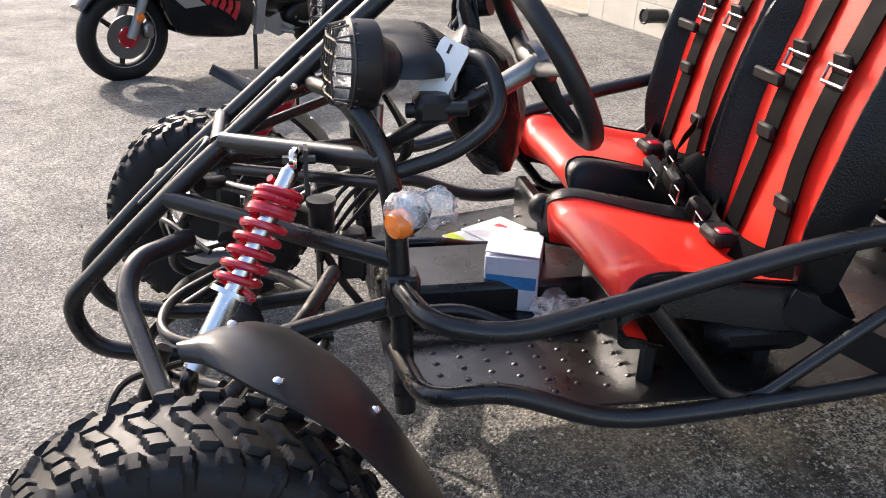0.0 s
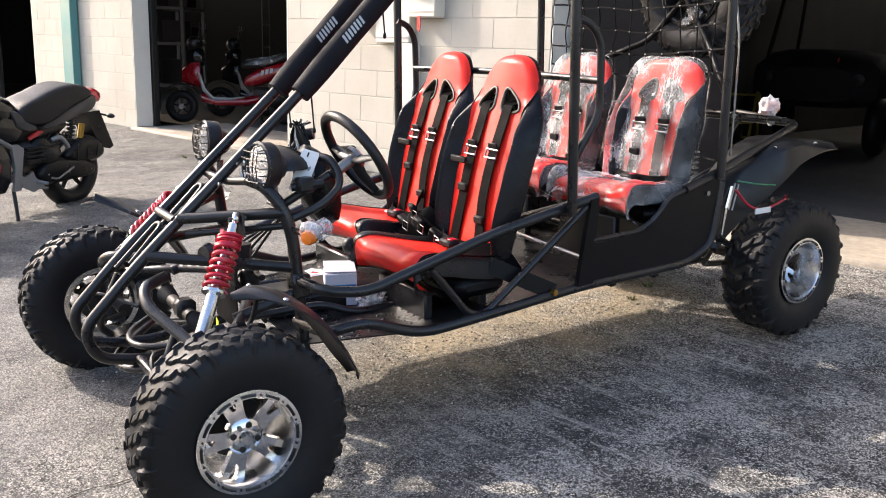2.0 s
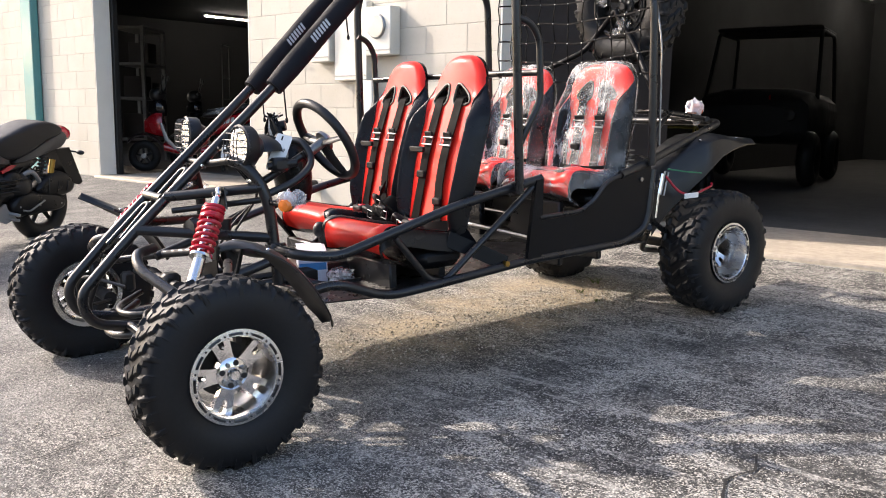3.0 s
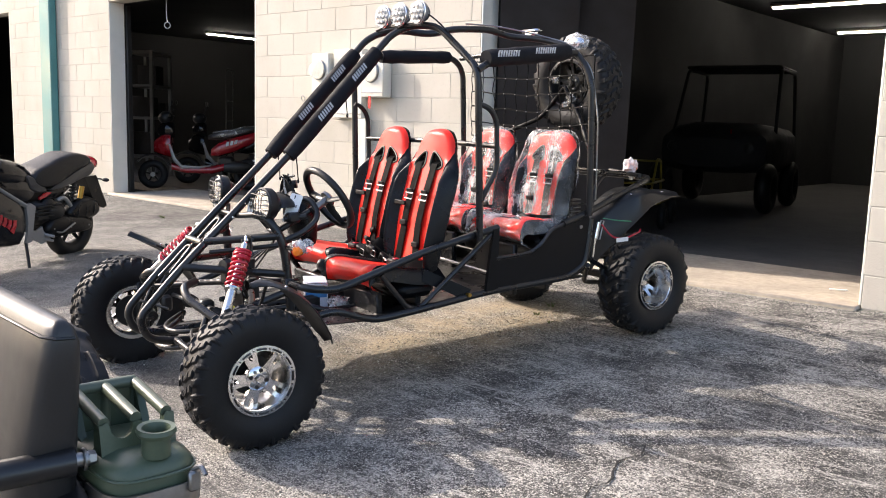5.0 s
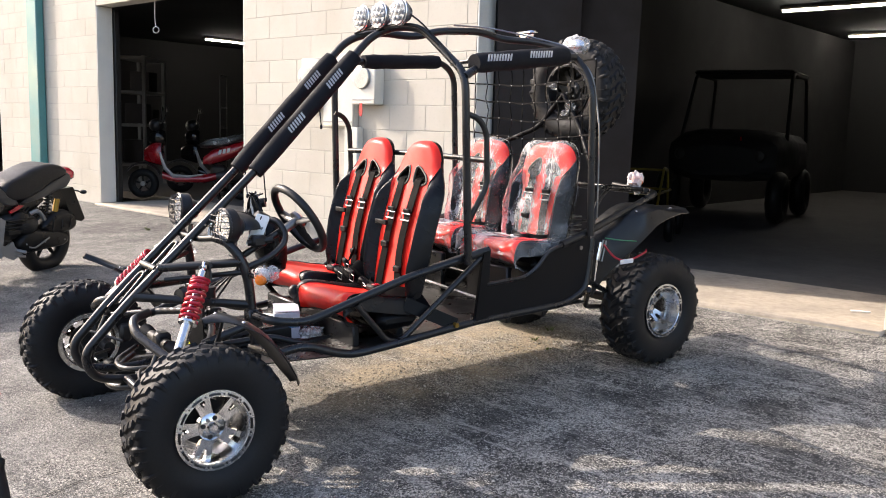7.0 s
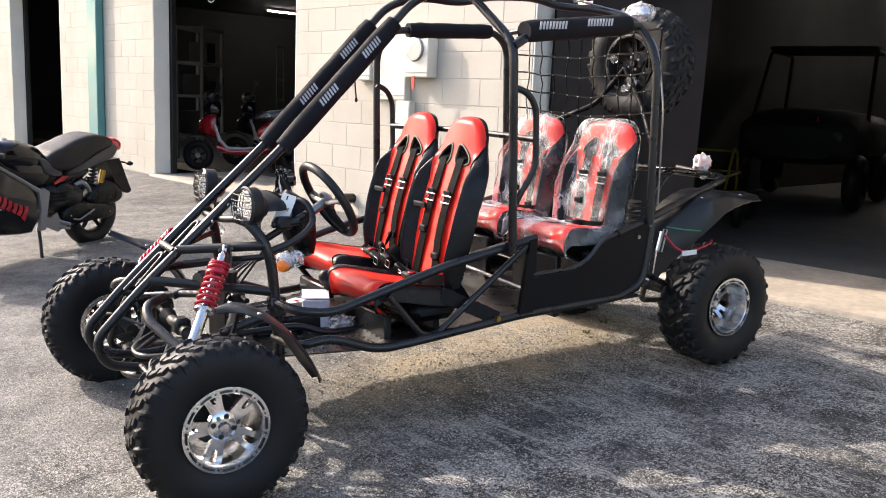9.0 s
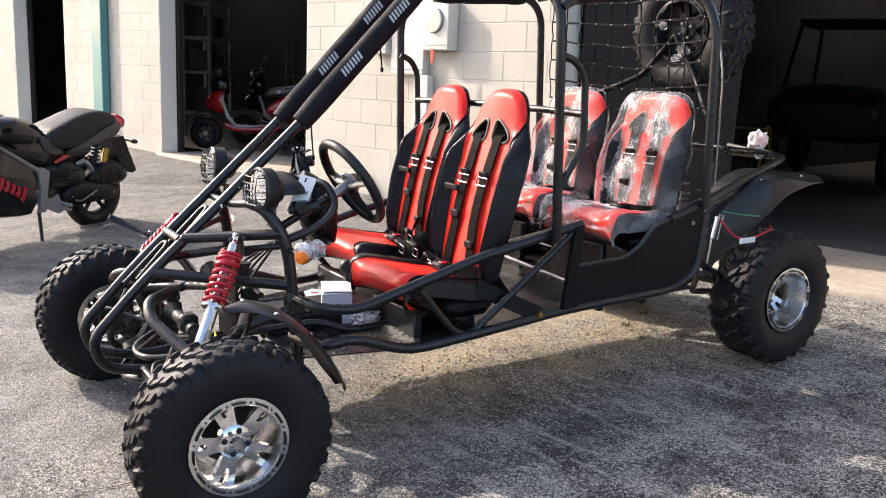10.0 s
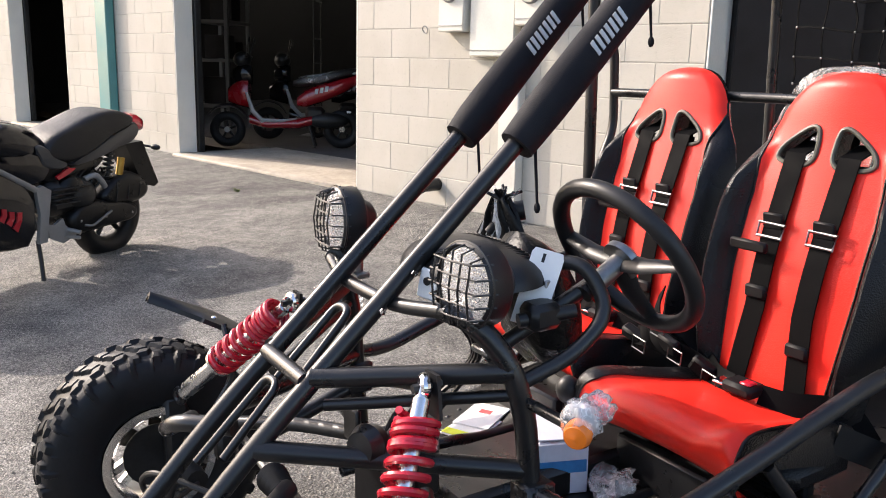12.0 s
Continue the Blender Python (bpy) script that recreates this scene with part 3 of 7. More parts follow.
def meter_box(name, x0, x1, z0, z1, d, dial, label):
    t = thing(name, label, "meter box")
    part("case", box(((x0 + x1) / 2, -d / 2, (z0 + z1) / 2), (x1 - x0, d, z1 - z0), 0.008), METER, t)
    part("cover_seam", box(((x0 + x1) / 2, -d - 0.002, z0 + 0.04), (x1 - x0 - 0.02, 0.006, 0.006), 0.001), STEEL, t)
    if dial:
        cx, cz, r = (x0 + x1) / 2 - 0.01, z1 - 0.15, 0.085
        part("dial_ring", torus((cx, -d - 0.004, cz), (0, 1, 0), r, 0.011, 36, 8), STEEL, t)
        part("dial", lathe([(0.0, 0.0), (r, 0.0), (r, 0.02), (0.0, 0.02)], 32, (0, -1, 0), (cx, -d, cz)), DIAL, t)
        part("glass_dome", lathe([(r * 0.97, 0.0), (r * 0.9, 0.045), (r * 0.6, 0.07), (0.0, 0.075)], 32, (0, -1, 0), (cx, -d - 0.012, cz)), GLASS, t)
    return t


meter_box("meter_cabinet", 1.27, 1.66, 1.245, 1.86, 0.07, False, "cream painted electrical cabinet on the block wall")
meter_box("electric_meter", 1.00, 1.24, 1.40, 1.83, 0.10, True, "cream electric meter box with a round glass dial")
third = meter_box("electric_meter", 1.69, 1.965, 1.432, 1.80, 0.11, True, "cream electric meter box with a glass dial and red tag")
part("seal_tag", slab([(1.80, 1.44), (1.83, 1.44), (1.835, 1.37), (1.825, 1.33), (1.80, 1.34), (1.795, 1.38)], -0.125, -0.12, 1), SPRING, third, "red seal tag")
whole("conduit_cover", box((1.635, -0.035, 0.73), (0.17, 0.07, 1.03), 0.008), METER, "cream cover over the cables on the wall", "conduit")
whole("pipe_stub", join(rod((0.93, 0.0, 0.36), (0.93, -0.16, 0.36), 0.045), torus((0.93, -0.16, 0.36), (0, 1, 0), 0.045, 0.008, 24, 8)), BLACK, "short black pipe stub out of the wall", "pipe")
bracket = thing("wall_eye", "small bent wire eye on the block wall", "hook")
part("wire", torus((0.80, -0.03, 1.42), (0, 1, 0.3), 0.025, 0.004, 16, 6), STEEL, bracket)
# stop rail of the folded door on the shop's jambs
for i, (a, b, h) in enumerate(OPEN):
    whole(f"door_track_{i + 1}", box((a + 0.03, WALL_T + 0.03, h / 2 + 0.1), (0.05, 0.06, h - 0.25), 0.004), DARKMETAL, "dark steel door track behind the jamb", "door track", kind="structure")

# cracks and a seam in the asphalt
def crack(name, a, b, wide, rough, seed, label):
    a, b = Vector((*a, 0)), Vector((*b, 0))
    n = max(6, int((b - a).length / 0.05))
    side = Vector((a.y - b.y, b.x - a.x, 0)).normalized()
    rims = ([], [])
    for k in range(n + 1):
        p = a.lerp(b, k / n) + side * rough * (noise.noise((k * 0.35, seed, 0)) + 0.5 * noise.noise((k * 1.3, seed, 4)))
        w = wide * (0.35 + 0.8 * abs(noise.noise((k * 0.9, seed, 7))))
        for rim, s in zip(rims, (-1, 1)):
            q = p + side * w * s
            rim.append((q.x, q.y, ground_z(q.x, q.y) + 0.004))
    whole(name, (rims[0] + rims[1], [(k, k + 1, n + k + 2, n + 1 + k) for k in range(n)]), TARRED, label, "crack", kind="structure")


crack("ground_crack_1", (5.90, -2.55), (6.02, -3.60), 0.008, 0.05, 1.0, "dark crack in the worn asphalt yard")
crack("ground_crack_2", (4.37, -3.98), (4.36, -3.62), 0.005, 0.03, 2.0, "short dark crack in the worn asphalt yard")
crack("ground_seam", (1.60, -4.60), (1.38, -3.10), 0.004, 0.02, 3.0, "thin dark seam across the asphalt yard")

# white linings added on the jambs to brighten the openings' shaded reveals
for i, (a, b, h) in enumerate(OPEN):
    for x, sx in ((a, 1), (b, -1)):
        whole(f"jamb_lining_{2 * i + (1 if sx > 0 else 2)}", box((x + sx * 0.006, WALL_T / 2 - 0.004, (h + FLOOR_Z) / 2), (0.014, WALL_T - 0.012, h - FLOOR_Z - 0.01), 0.003), JAMB, "white painted jamb of the shop opening", "door frame", kind="structure")

# outlet box with a conduit on the west wall
outlet = thing("outlet_box", "cream outlet box with a conduit on the block wall", "electrical box")
part("case", box((-10.10, -0.07, 1.625), (0.26, 0.14, 0.43), 0.012), METER, outlet)
part("neck", box((-10.12, -0.05, 1.31), (0.16, 0.10, 0.20), 0.01), METER, outlet)
part("conduit", tube([(-10.13, -0.04, 1.21), (-10.13, -0.04, 0.22)], 0.024, 0.02), METER, outlet)
whole("wall_lamp_base", join(lathe([(0.0, 0.0), (0.07, 0.0), (0.07, 0.03), (0.04, 0.05), (0.04, 0.10), (0.0, 0.105)], 24, (0, -1, 0), (-10.78, 0.0, 1.60))), METER, "small round fitting on the cream block wall", "wall fitting")


def weed(x, y, seed, size):
    """A tuft of short bent blades in a crack."""
    random.seed(seed)
    geo = []
    for _ in range(16):
        a, lean, h = random.uniform(0, 6.28), random.uniform(0.2, 0.9), size * random.uniform(0.5, 1.0)
        d = Vector((math.cos(a), math.sin(a), 0))
        o = Vector((x, y, ground_z(x, y) - 0.004)) + d * random.uniform(0, size * 0.4)
        geo.append(sweep([o, o + d * h * lean * 0.4 + Vector((0, 0, h * 0.6)), o + d * h * lean + Vector((0, 0, h * 0.75))], [0.0022, 0.0018, 0.0004], 4))
    whole("weed", join(*geo), WEED, "small yellow-green weed growing from a crack in the asphalt", "weed", group="weeds in the asphalt")


for i, (x, y, size) in enumerate(((4.43, -1.04, 0.045), (4.47, -1.24, 0.03), (4.62, -1.33, 0.025), (-0.75, -0.62, 0.05), (3.9, -0.35, 0.03))):
    weed(x, y, 30 + i, size)


def loose_grit(n, seed):
    """Small broken stones lying on the worn asphalt, thickest along the crumbled strip under the kart."""
    random.seed(seed)
    pts, faces = [], []
    shape = [(1, 0, 0), (-0.5, 0.86, 0.1), (-0.5, -0.86, -0.1), (0.15, 0.1, 0.75), (0.0, 0.0, -0.6)]
    for k in range(n):
        if k % 3:
            v = random.random()
            x, y = 4.30 + 0.35 * v + random.gauss(0, 0.16), -2.75 + 1.75 * v + random.gauss(0, 0.12)
        else:
            x, y = random.uniform(2.6, 6.6), random.uniform(-4.6, -0.3)
        size = random.choice((0.0022, 0.0028, 0.0035, 0.0045, 0.006)) * random.uniform(0.8, 1.2)
        w, o = random.uniform(0, 6.28), Vector((x, y, ground_z(x, y) + size * 0.25))
        base = len(pts)
        for a, b, c in shape:
            a, b = a * random.uniform(0.7, 1.2), b * random.uniform(0.7, 1.2)
            pts.append((o.x + size * (a * math.cos(w) - b * math.sin(w)), o.y + size * (a * math.sin(w) + b * math.cos(w)), o.z + size * c))
        faces += [tuple(base + q for q in f) for f in ((0, 1, 3), (1, 2, 3), (2, 0, 3), (1, 0, 4), (2, 1, 4), (0, 2, 4))]
    me = bpy.data.meshes.new("loose_grit")
    me.from_pydata(pts, [], faces)
    me.materials.append(GRIT)
    tagged(new("loose_grit", me), "loose pale stone grit on the worn asphalt", "grit", kind="stuff")


loose_grit(6500, 71)
whole("paper_scrap", moved(box((0, 0, 0.004), (0.11, 0.03, 0.006), 0.002), pose(0, 0, 0, 0, 0, 25)), PAPER, "small white scrap of paper on the concrete threshold", "litter", Matrix.Translation((5.67, 0.43, 0.230)))


# ---------- the kart ----------
# Kart coordinates: x to its left side, y to its rear, z up; origin on the ground under the front axle.
KART = Matrix.Translation((4.166, -3.39, 0.0)) @ pose(0, 0, 0, 2.0, 0, -11.86)
kart = thing("go_kart", "black tube-frame four-seat buggy with red seats parked on asphalt", "go-kart", KART)


def smooth_step(v, lo, hi):
    t = min(1.0, max(0.0, (v - lo) / (hi - lo)))
    return t * t * (3 - 2 * t)


def table(v, rows):
    for (a, x), (b, y) in zip(rows, rows[1:]):
        if v <= b:
            return x + (y - x) * max(0.0, (v - a) / (b - a))
    return rows[-1][1]


def tyre_geo(r, w, bead, lugs, depth=0.010, around=480):
    """A knobby tyre about the x axis, one moulded skin: carcass with rows of raised skewed blocks."""
    h = w / 2
    half = [(bead, 0.62), (bead + 0.006, 0.78), (bead + 0.03, 0.95), ((bead + r) / 2, 1.0), (r - 0.055, 0.99), (r - 0.04, 0.965), (r - 0.030, 0.93), (r - 0.022, 0.88), (r - 0.0165, 0.81), (r - 0.0135, 0.72)]
    half += [(r - depth, 0.64 - 0.04 * i) for i in range(17)]
    prof = [(a, -b * h) for a, b in half] + [(a, b * h) for a, b in reversed(half[:-1])]
    inner = [(bead - 0.010, h * 0.5), (bead - 0.010, -h * 0.5)]
    k = len(prof) + 2
    pts, faces = [], []

    def step(v, lo, hi):
        return min(1.0, max(0.0, (v - lo) / (hi - lo)))

    for i in range(around):
        a = 2 * math.pi * i / around
        for j, (pr, px) in enumerate(prof + inner):
            up = 0.0
            if j < len(prof):
                s = px / h
                q = abs(s)
                turn_ = a * lugs / (2 * math.pi) + (0.5 if s < 0 else 0)
                if 0.58 < q < 0.97 and pr > r - 0.05:
                    # shoulder blocks: hooked bars, long and short by turns, narrower where they run down the wall
                    ph = (turn_ + 0.45 * (q - 0.58)) % 1.0
                    end, tail = (0.96, 0.40) if int(turn_) % 2 else (0.88, 0.52)
                    until = 0.64 if q < 0.80 else tail
                    up = step(ph, 0.06, 0.13) * step(-ph, -until, -until + 0.06) * step(q, 0.59, 0.63) * step(-q, -end, -end + 0.04)
                elif 0.22 < q <= 0.58:
                    ph = (turn_ + 0.36 + 0.9 * (q - 0.22)) % 1.0
                    up = step(ph, 0.05, 0.12) * step(-ph, -0.62, -0.56) * step(q, 0.23, 0.27) * step(-q, -0.56, -0.52)
                elif q <= 0.22:
                    ph = (a * lugs / (2 * math.pi) + 0.15 + 1.3 * s) % 1.0
                    up = step(ph, 0.06, 0.13) * step(-ph, -0.58, -0.52) * step(-q, -0.20, -0.16)
            rad = pr + up * depth
            x = px + (math.copysign(up * depth * 0.5, px) if abs(px) > 0.7 * h else 0)
            pts.append((x, rad * math.cos(a), rad * math.sin(a)))
    for i in range(around):
        for j in range(k):
            faces.append((i * k + j, i * k + (j + 1) % k, (i + 1) % around * k + (j + 1) % k, (i + 1) % around * k + j))
    return pts, faces


def rim_geo(r, w, dish):
    """An alloy rim about the x axis, outer side at +x: barrel and lip; dish: how far the spokes sit back from the lip."""
    h = w / 2
    return lathe([(r - 0.006, -h), (r + 0.004, -h), (r + 0.004, -h + 0.008), (r - 0.012, -h + 0.02), (r - 0.014, h - 0.03), (r - 0.004, h - 0.012),
                  (r + 0.006, h - 0.006), (r + 0.006, h), (r - 0.013, h + 0.002), (r - 0.016, h - 0.003), (r - 0.020, h - dish - 0.014), (r - 0.026, -h + 0.02), (r - 0.014, -h)], 64, closed=True)


TYRES = {}


def wheel(m, r, w, dish, lugs, parent, spoke=5, dark=False):
    """A wheel about the x axis of the pose m, outer side at +x."""
    bead, h = 0.128, w / 2 - 0.012
    if (r, w) not in TYRES:
        TYRES[r, w] = mesh_of("wheel", tyre_geo(r, w, bead, lugs), RUBBER, 32)
    t = new("wheel", TYRES[r, w])
    t.matrix_basis, t.parent = m, parent
    tagged(t, "black knobby off-road tyre on an alloy rim")
    metal = DARKMETAL if dark else CHROME
    part("rim", rim_geo(bead, w - 0.024, dish), DARKMETAL if dark else ALLOY, t, "dark alloy rim" if dark else "polished alloy rim")
    face = h - dish
    for i in range(spoke):
        a = 2 * math.pi * i / spoke + 0.3
        g = slab([(-0.020, 0.028), (0.020, 0.028), (0.022, 0.058), (0.030, 0.110), (0.012, 0.117), (0.007, 0.080), (0.003, 0.074), (-0.003, 0.074), (-0.007, 0.080), (-0.012, 0.117), (-0.030, 0.110), (-0.022, 0.058)], face - 0.020, face, 0)
        part("spoke", moved(g, Matrix.Rotation(a, 4, "X")), metal, t, "split alloy spoke", 20)
    hub = lathe([(0.0, face + 0.026), (0.013, face + 0.026), (0.017, face + 0.020), (0.018, face + 0.010), (0.036, face + 0.008), (0.045, face + 0.002), (0.047, face - 0.03), (0.0, face - 0.03)], 40)
    part("hub", hub, metal, t)
    for i in range(4):
        a = 2 * math.pi * i / 4 + 0.5
        part("wheel_nut", lathe([(0.0, face + 0.018), (0.006, face + 0.017), (0.0075, face), (0.0, face)], 6, at=(0, 0.032 * math.cos(a), 0.032 * math.sin(a))), STEEL, t)
        b = a + math.pi / 4
        part("hub_hole", lathe([(0.0, face + 0.0105), (0.008, face + 0.0105), (0.008, face), (0.0, face)], 16, at=(0, 0.032 * math.cos(b), 0.032 * math.sin(b))), DARKMETAL, t)
    for i in range(12):
        a = 2 * math.pi * i / 12
        arc = [Vector((h + 0.0025, (bead - 0.006) * math.cos(a + s), (bead - 0.006) * math.sin(a + s))) for s in (-0.15, -0.075, 0, 0.075, 0.15)]
        part("lip_slot", sweep(arc, 0.0040, 6), BLACK, t)
        part("lip_bolt", ball((h + 0.003, (bead - 0.006) * math.cos(a + 0.262), (bead - 0.006) * math.sin(a + 0.262)), (0.0025, 0.0032, 0.0032), 6), DARKMETAL, t)
    part("brake_disc", lathe([(0.03, face - 0.07), (0.078, face - 0.07), (0.078, face - 0.065), (0.03, face - 0.065)], 32), DARKMETAL, t)
    return t


FLIP = Matrix.Rotation(math.pi, 4, "Z")
wheel(Matrix.Translation((0.640, 0.0, 0.266)), 0.266, 0.174, 0.042, 30, kart)
wheel(Matrix.Translation((-0.722, -0.045, 0.264)) @ FLIP, 0.266, 0.174, 0.042, 30, kart)
wheel(Matrix.Translation((0.486, 2.365, 0.309)), 0.274, 0.212, 0.105, 24, kart)
wheel(Matrix.Translation((-0.51, 2.365, 0.309)) @ FLIP, 0.274, 0.212, 0.105, 24, kart)


def both(name, geo, mat, label=""):
    part(name, geo, mat, kart, label)
    part(name, mirrored(geo), mat, kart, label)


R1, R2 = 0.0165, 0.0125
# front: the two main bars from the bumper loop up to the roof
part("main_bar", tube([(0.085, 0.22, 0.315), (0.085, -0.06, 0.285), (0.085, -0.215, 0.32), (0.085, -0.245, 0.41), (0.085, -0.07, 0.590), (0.09, 0.47, 1.075), (0.10, 0.98, 1.595), (0.16, 1.06, 1.635), (0.26, 1.13, 1.625), (0.53, 1.15, 1.43), (0.535, 1.15, 1.30), (0.53, 1.17, 0.66)], R1, 0.10), BLACK, kart)
part("main_bar", tube([(-0.085, 0.22, 0.315), (-0.085, -0.06, 0.285), (-0.085, -0.215, 0.32), (-0.085, -0.245, 0.41), (-0.085, -0.07, 0.590), (-0.09, 0.47, 1.075), (-0.10, 0.98, 1.595), (0.0, 1.08, 1.625), (0.10, 1.20, 1.60), (0.10, 1.33, 1.635), (0.10, 1.57, 1.645), (0.10, 1.70, 1.615), (0.25, 1.80, 1.60), (0.42, 1.86, 1.545), (0.53, 1.87, 1.40), (0.53, 1.88, 0.72)], R1, 0.09), BLACK, kart)
part("cross_bar", rod((-0.085, 0.035, 0.695), (0.085, 0.035, 0.695), 0.014), BLACK, kart)
for z, y in ((0.805, 0.165), (0.86, 0.225)):
    both("frame_bolt", lathe([(0, 0.02), (0.006, 0.019), (0.008, 0.012), (0.008, 0.0), (0, 0)], 6, at=(0.088, y, z - 0.01)), CHROME)
for y0, z0 in ((0.012, 0.674), (0.145, 0.779)):
    part("hoop", tube([(-0.026, y0 - 0.13, z0 - 0.125), (-0.024, y0, z0), (0.024, y0, z0), (0.026, y0 - 0.10, z0 - 0.105)], 0.0075, 0.022), BLACK, kart)
# lower bumper loop
part("bumper_bar", tube([(0.22, 0.02, 0.30), (0.07, -0.14, 0.262), (-0.07, -0.14, 0.262), (-0.22, 0.02, 0.30)], R2, 0.08), BLACK, kart)
part("bumper_bar", tube([(0.17, 0.02, 0.345), (0.07, -0.10, 0.325), (-0.07, -0.10, 0.325), (-0.17, 0.02, 0.345)], 0.010, 0.08), BLACK, kart)
# far roof side and the padded roof rails
part("roof_post", tube([(-0.545, 1.16, 0.66), (-0.545, 1.16, 1.41), (-0.50, 1.19, 1.515), (-0.50, 1.32, 1.53), (-0.51, 1.80, 1.54), (-0.54, 1.90, 1.47), (-0.54, 1.915, 0.72)], R1, 0.08), BLACK, kart)
part("roof_rail", tube([(0.53, 1.15, 1.42), (0.515, 1.30, 1.50), (0.48, 1.60, 1.525), (0.44, 1.84, 1.525)], R1, 0.1), BLACK, kart)
part("roof_cross_bar", tube([(-0.52, 1.87, 1.535), (-0.1, 1.88, 1.56), (0.42, 1.86, 1.53)], 0.013, 0.1), BLACK, kart)


def pad(line, r, a, b, name="foam_pad"):
    """A cloth foam sleeve over a stretch of a bar, with a flap and wrinkles."""
    p, q = Vector(line[0]), Vector(line[1])
    pts = [p.lerp(q, a + (b - a) * i / 14) for i in range(15)]
    rad = [r * (0.9 if i in (0, 14) else 1.0 + 0.09 * noise.noise((i * 1.7, r * 90 + p.x * 7, 0))) for i in range(15)]
    return part(name, sweep(pts, rad, 14), FOAM, kart, "black cloth foam sleeve")


def lettering(parent, text, size, m, mat):
    c = bpy.data.curves.new("lettering", "FONT")
    c.body, c.size, c.extrude, c.align_x, c.align_y, c.space_character = text, size, 0.0006, "CENTER", "CENTER", 1.1
    c.materials.append(mat)
    ob = new("lettering", c)
    ob.parent = parent
    ob.matrix_basis = m
    return ob


def bars(n, w, h, at, u, v, gap=0.3, shear=0.25):
    """A row of plain slanted bars in the plane u, v."""
    u, v = Vector(u).normalized(), Vector(v).normalized()
    nrm = u.cross(v).normalized() * 0.0012
    geo = []
    step = w / n
    for i in range(n):
        a = Vector(at) + u * (-w / 2 + step * i)
        q = [a, a + u * step * (1 - gap), a + u * step * (1 - gap) + v * h + u * shear * h, a + v * h + u * shear * h]
        geo.append(([tuple(p - nrm) for p in q] + [tuple(p + nrm) for p in q], [(3, 2, 1, 0), (4, 5, 6, 7), (0, 1, 5, 4), (1, 2, 6, 5), (2, 3, 7, 6), (3, 0, 4, 7)]))
    return join(*geo)


for sx in (1, -1):
    a, b = Vector((sx * 0.0895, 0.44, 1.045)), Vector((sx * 0.0975, 0.90, 1.51))
    p = pad((a, b), 0.036, 0.0, 1.0)
    u = (b - a).normalized()
    side = Vector((1, 0, 0))
    v = side.cross(u).normalized()
    nrm = u.cross(v)
    for s in (0.42, 0.80):
        c = a.lerp(b, s)
        out = (Vector((0.72, 0, 0)) + v * (-0.1) + Vector((0, -0.55, 0))).normalized()
        up = (out.cross(u)).normalized()
        if up.z < 0:
            up = -up
        part("print", bars(7, 0.095, 0.026, c + out * 0.0405 - up * 0.012, u, up, 0.45), WHITE, p, "pale printed marks")
    for k, d in ((0.05, 0.10), (0.6, 0.07)):
        c = a.lerp(b, k)
        part("tie_cord", sweep([c + Vector((0.01, 0.01, -0.03)), c + Vector((0.012, 0.015, -0.03 - d))], [0.003, 0.0025], 6), FOAM, p)
        part("cord_end", ball(tuple(c + Vector((0.012, 0.015, -0.035 - d))), (0.006, 0.006, 0.010), 8), FOAM, p)
pad(((-0.50, 1.26, 1.525), (-0.51, 1.78, 1.54)), 0.036, 0.08, 0.98)
p2 = pad(((0.522, 1.20, 1.472), (0.45, 1.78, 1.527)), 0.040, 0.0, 0.98)
for s in (0.22, 0.66):
    c = Vector((0.522, 1.20, 1.472)).lerp(Vector((0.45, 1.78, 1.527)), s)
    part("print", bars(9, 0.15, 0.028, c + Vector((0.041, -0.012, 0.000)), (-0.13, 1, 0.06), (0, 0, 1), 0.45), WHITE, p2, "pale printed marks")

# side frames
lower_rail = tube([(0.30, 0.31, 0.400), (0.46, 0.33, 0.402), (0.48, 0.44, 0.425), (0.49, 0.62, 0.356), (0.50, 0.80, 0.370), (0.50, 1.25, 0.405), (0.505, 1.76, 0.415), (0.505, 1.88, 0.47), (0.505, 1.90, 0.56), (0.50, 1.92, 0.70)], R1, 0.07)
both("lower_rail", lower_rail, BLACK)
both("upper_rail", tube([(0.30, 0.30, 0.535), (0.44, 0.34, 0.520), (0.46, 0.46, 0.505), (0.47, 0.60, 0.545), (0.48, 0.90, 0.627), (0.495, 1.27, 0.697), (0.497, 1.305, 0.704)], R1, 0.05), BLACK)
both("side_post", slab([(1.268, 0.70), (1.302, 0.705), (1.290, 0.41), (1.222, 0.405)], 0.497, 0.515, 0), SATIN, "flat black steel side post")
both("side_brace", tube([(0.475, 0.67, 0.545), (0.485, 0.80, 0.385), (0.49, 0.86, 0.375), (0.495, 1.265, 0.675)], 0.012, 0.05), BLACK)
both("rear_rail", tube([(0.51, 1.72, 0.690), (0.50, 1.92, 0.740), (0.47, 2.15, 0.80), (0.43, 2.44, 0.872), (0.36, 2.49, 0.875), (-0.01, 2.50, 0.875)], R1, 0.05), BLACK)
both("rear_stay", tube([(0.50, 1.90, 0.50), (0.40, 2.15, 0.40), (0.30, 2.40, 0.30)], R2, 0.05), BLACK)
both("rear_stay", tube([(0.50, 1.91, 0.46), (0.34, 2.05, 0.33), (0.26, 2.36, 0.275)], R2, 0.05), BLACK)
skirt_poly = [(1.285, 0.705), (1.285, 0.548), (1.50, 0.556), (1.56, 0.585), (1.62, 0.645), (1.68, 0.675), (1.75, 0.692), (1.90, 0.732), (1.912, 0.60), (1.905, 0.50), (1.86, 0.43), (1.80, 0.418), (1.24, 0.402), (1.215, 0.402)]
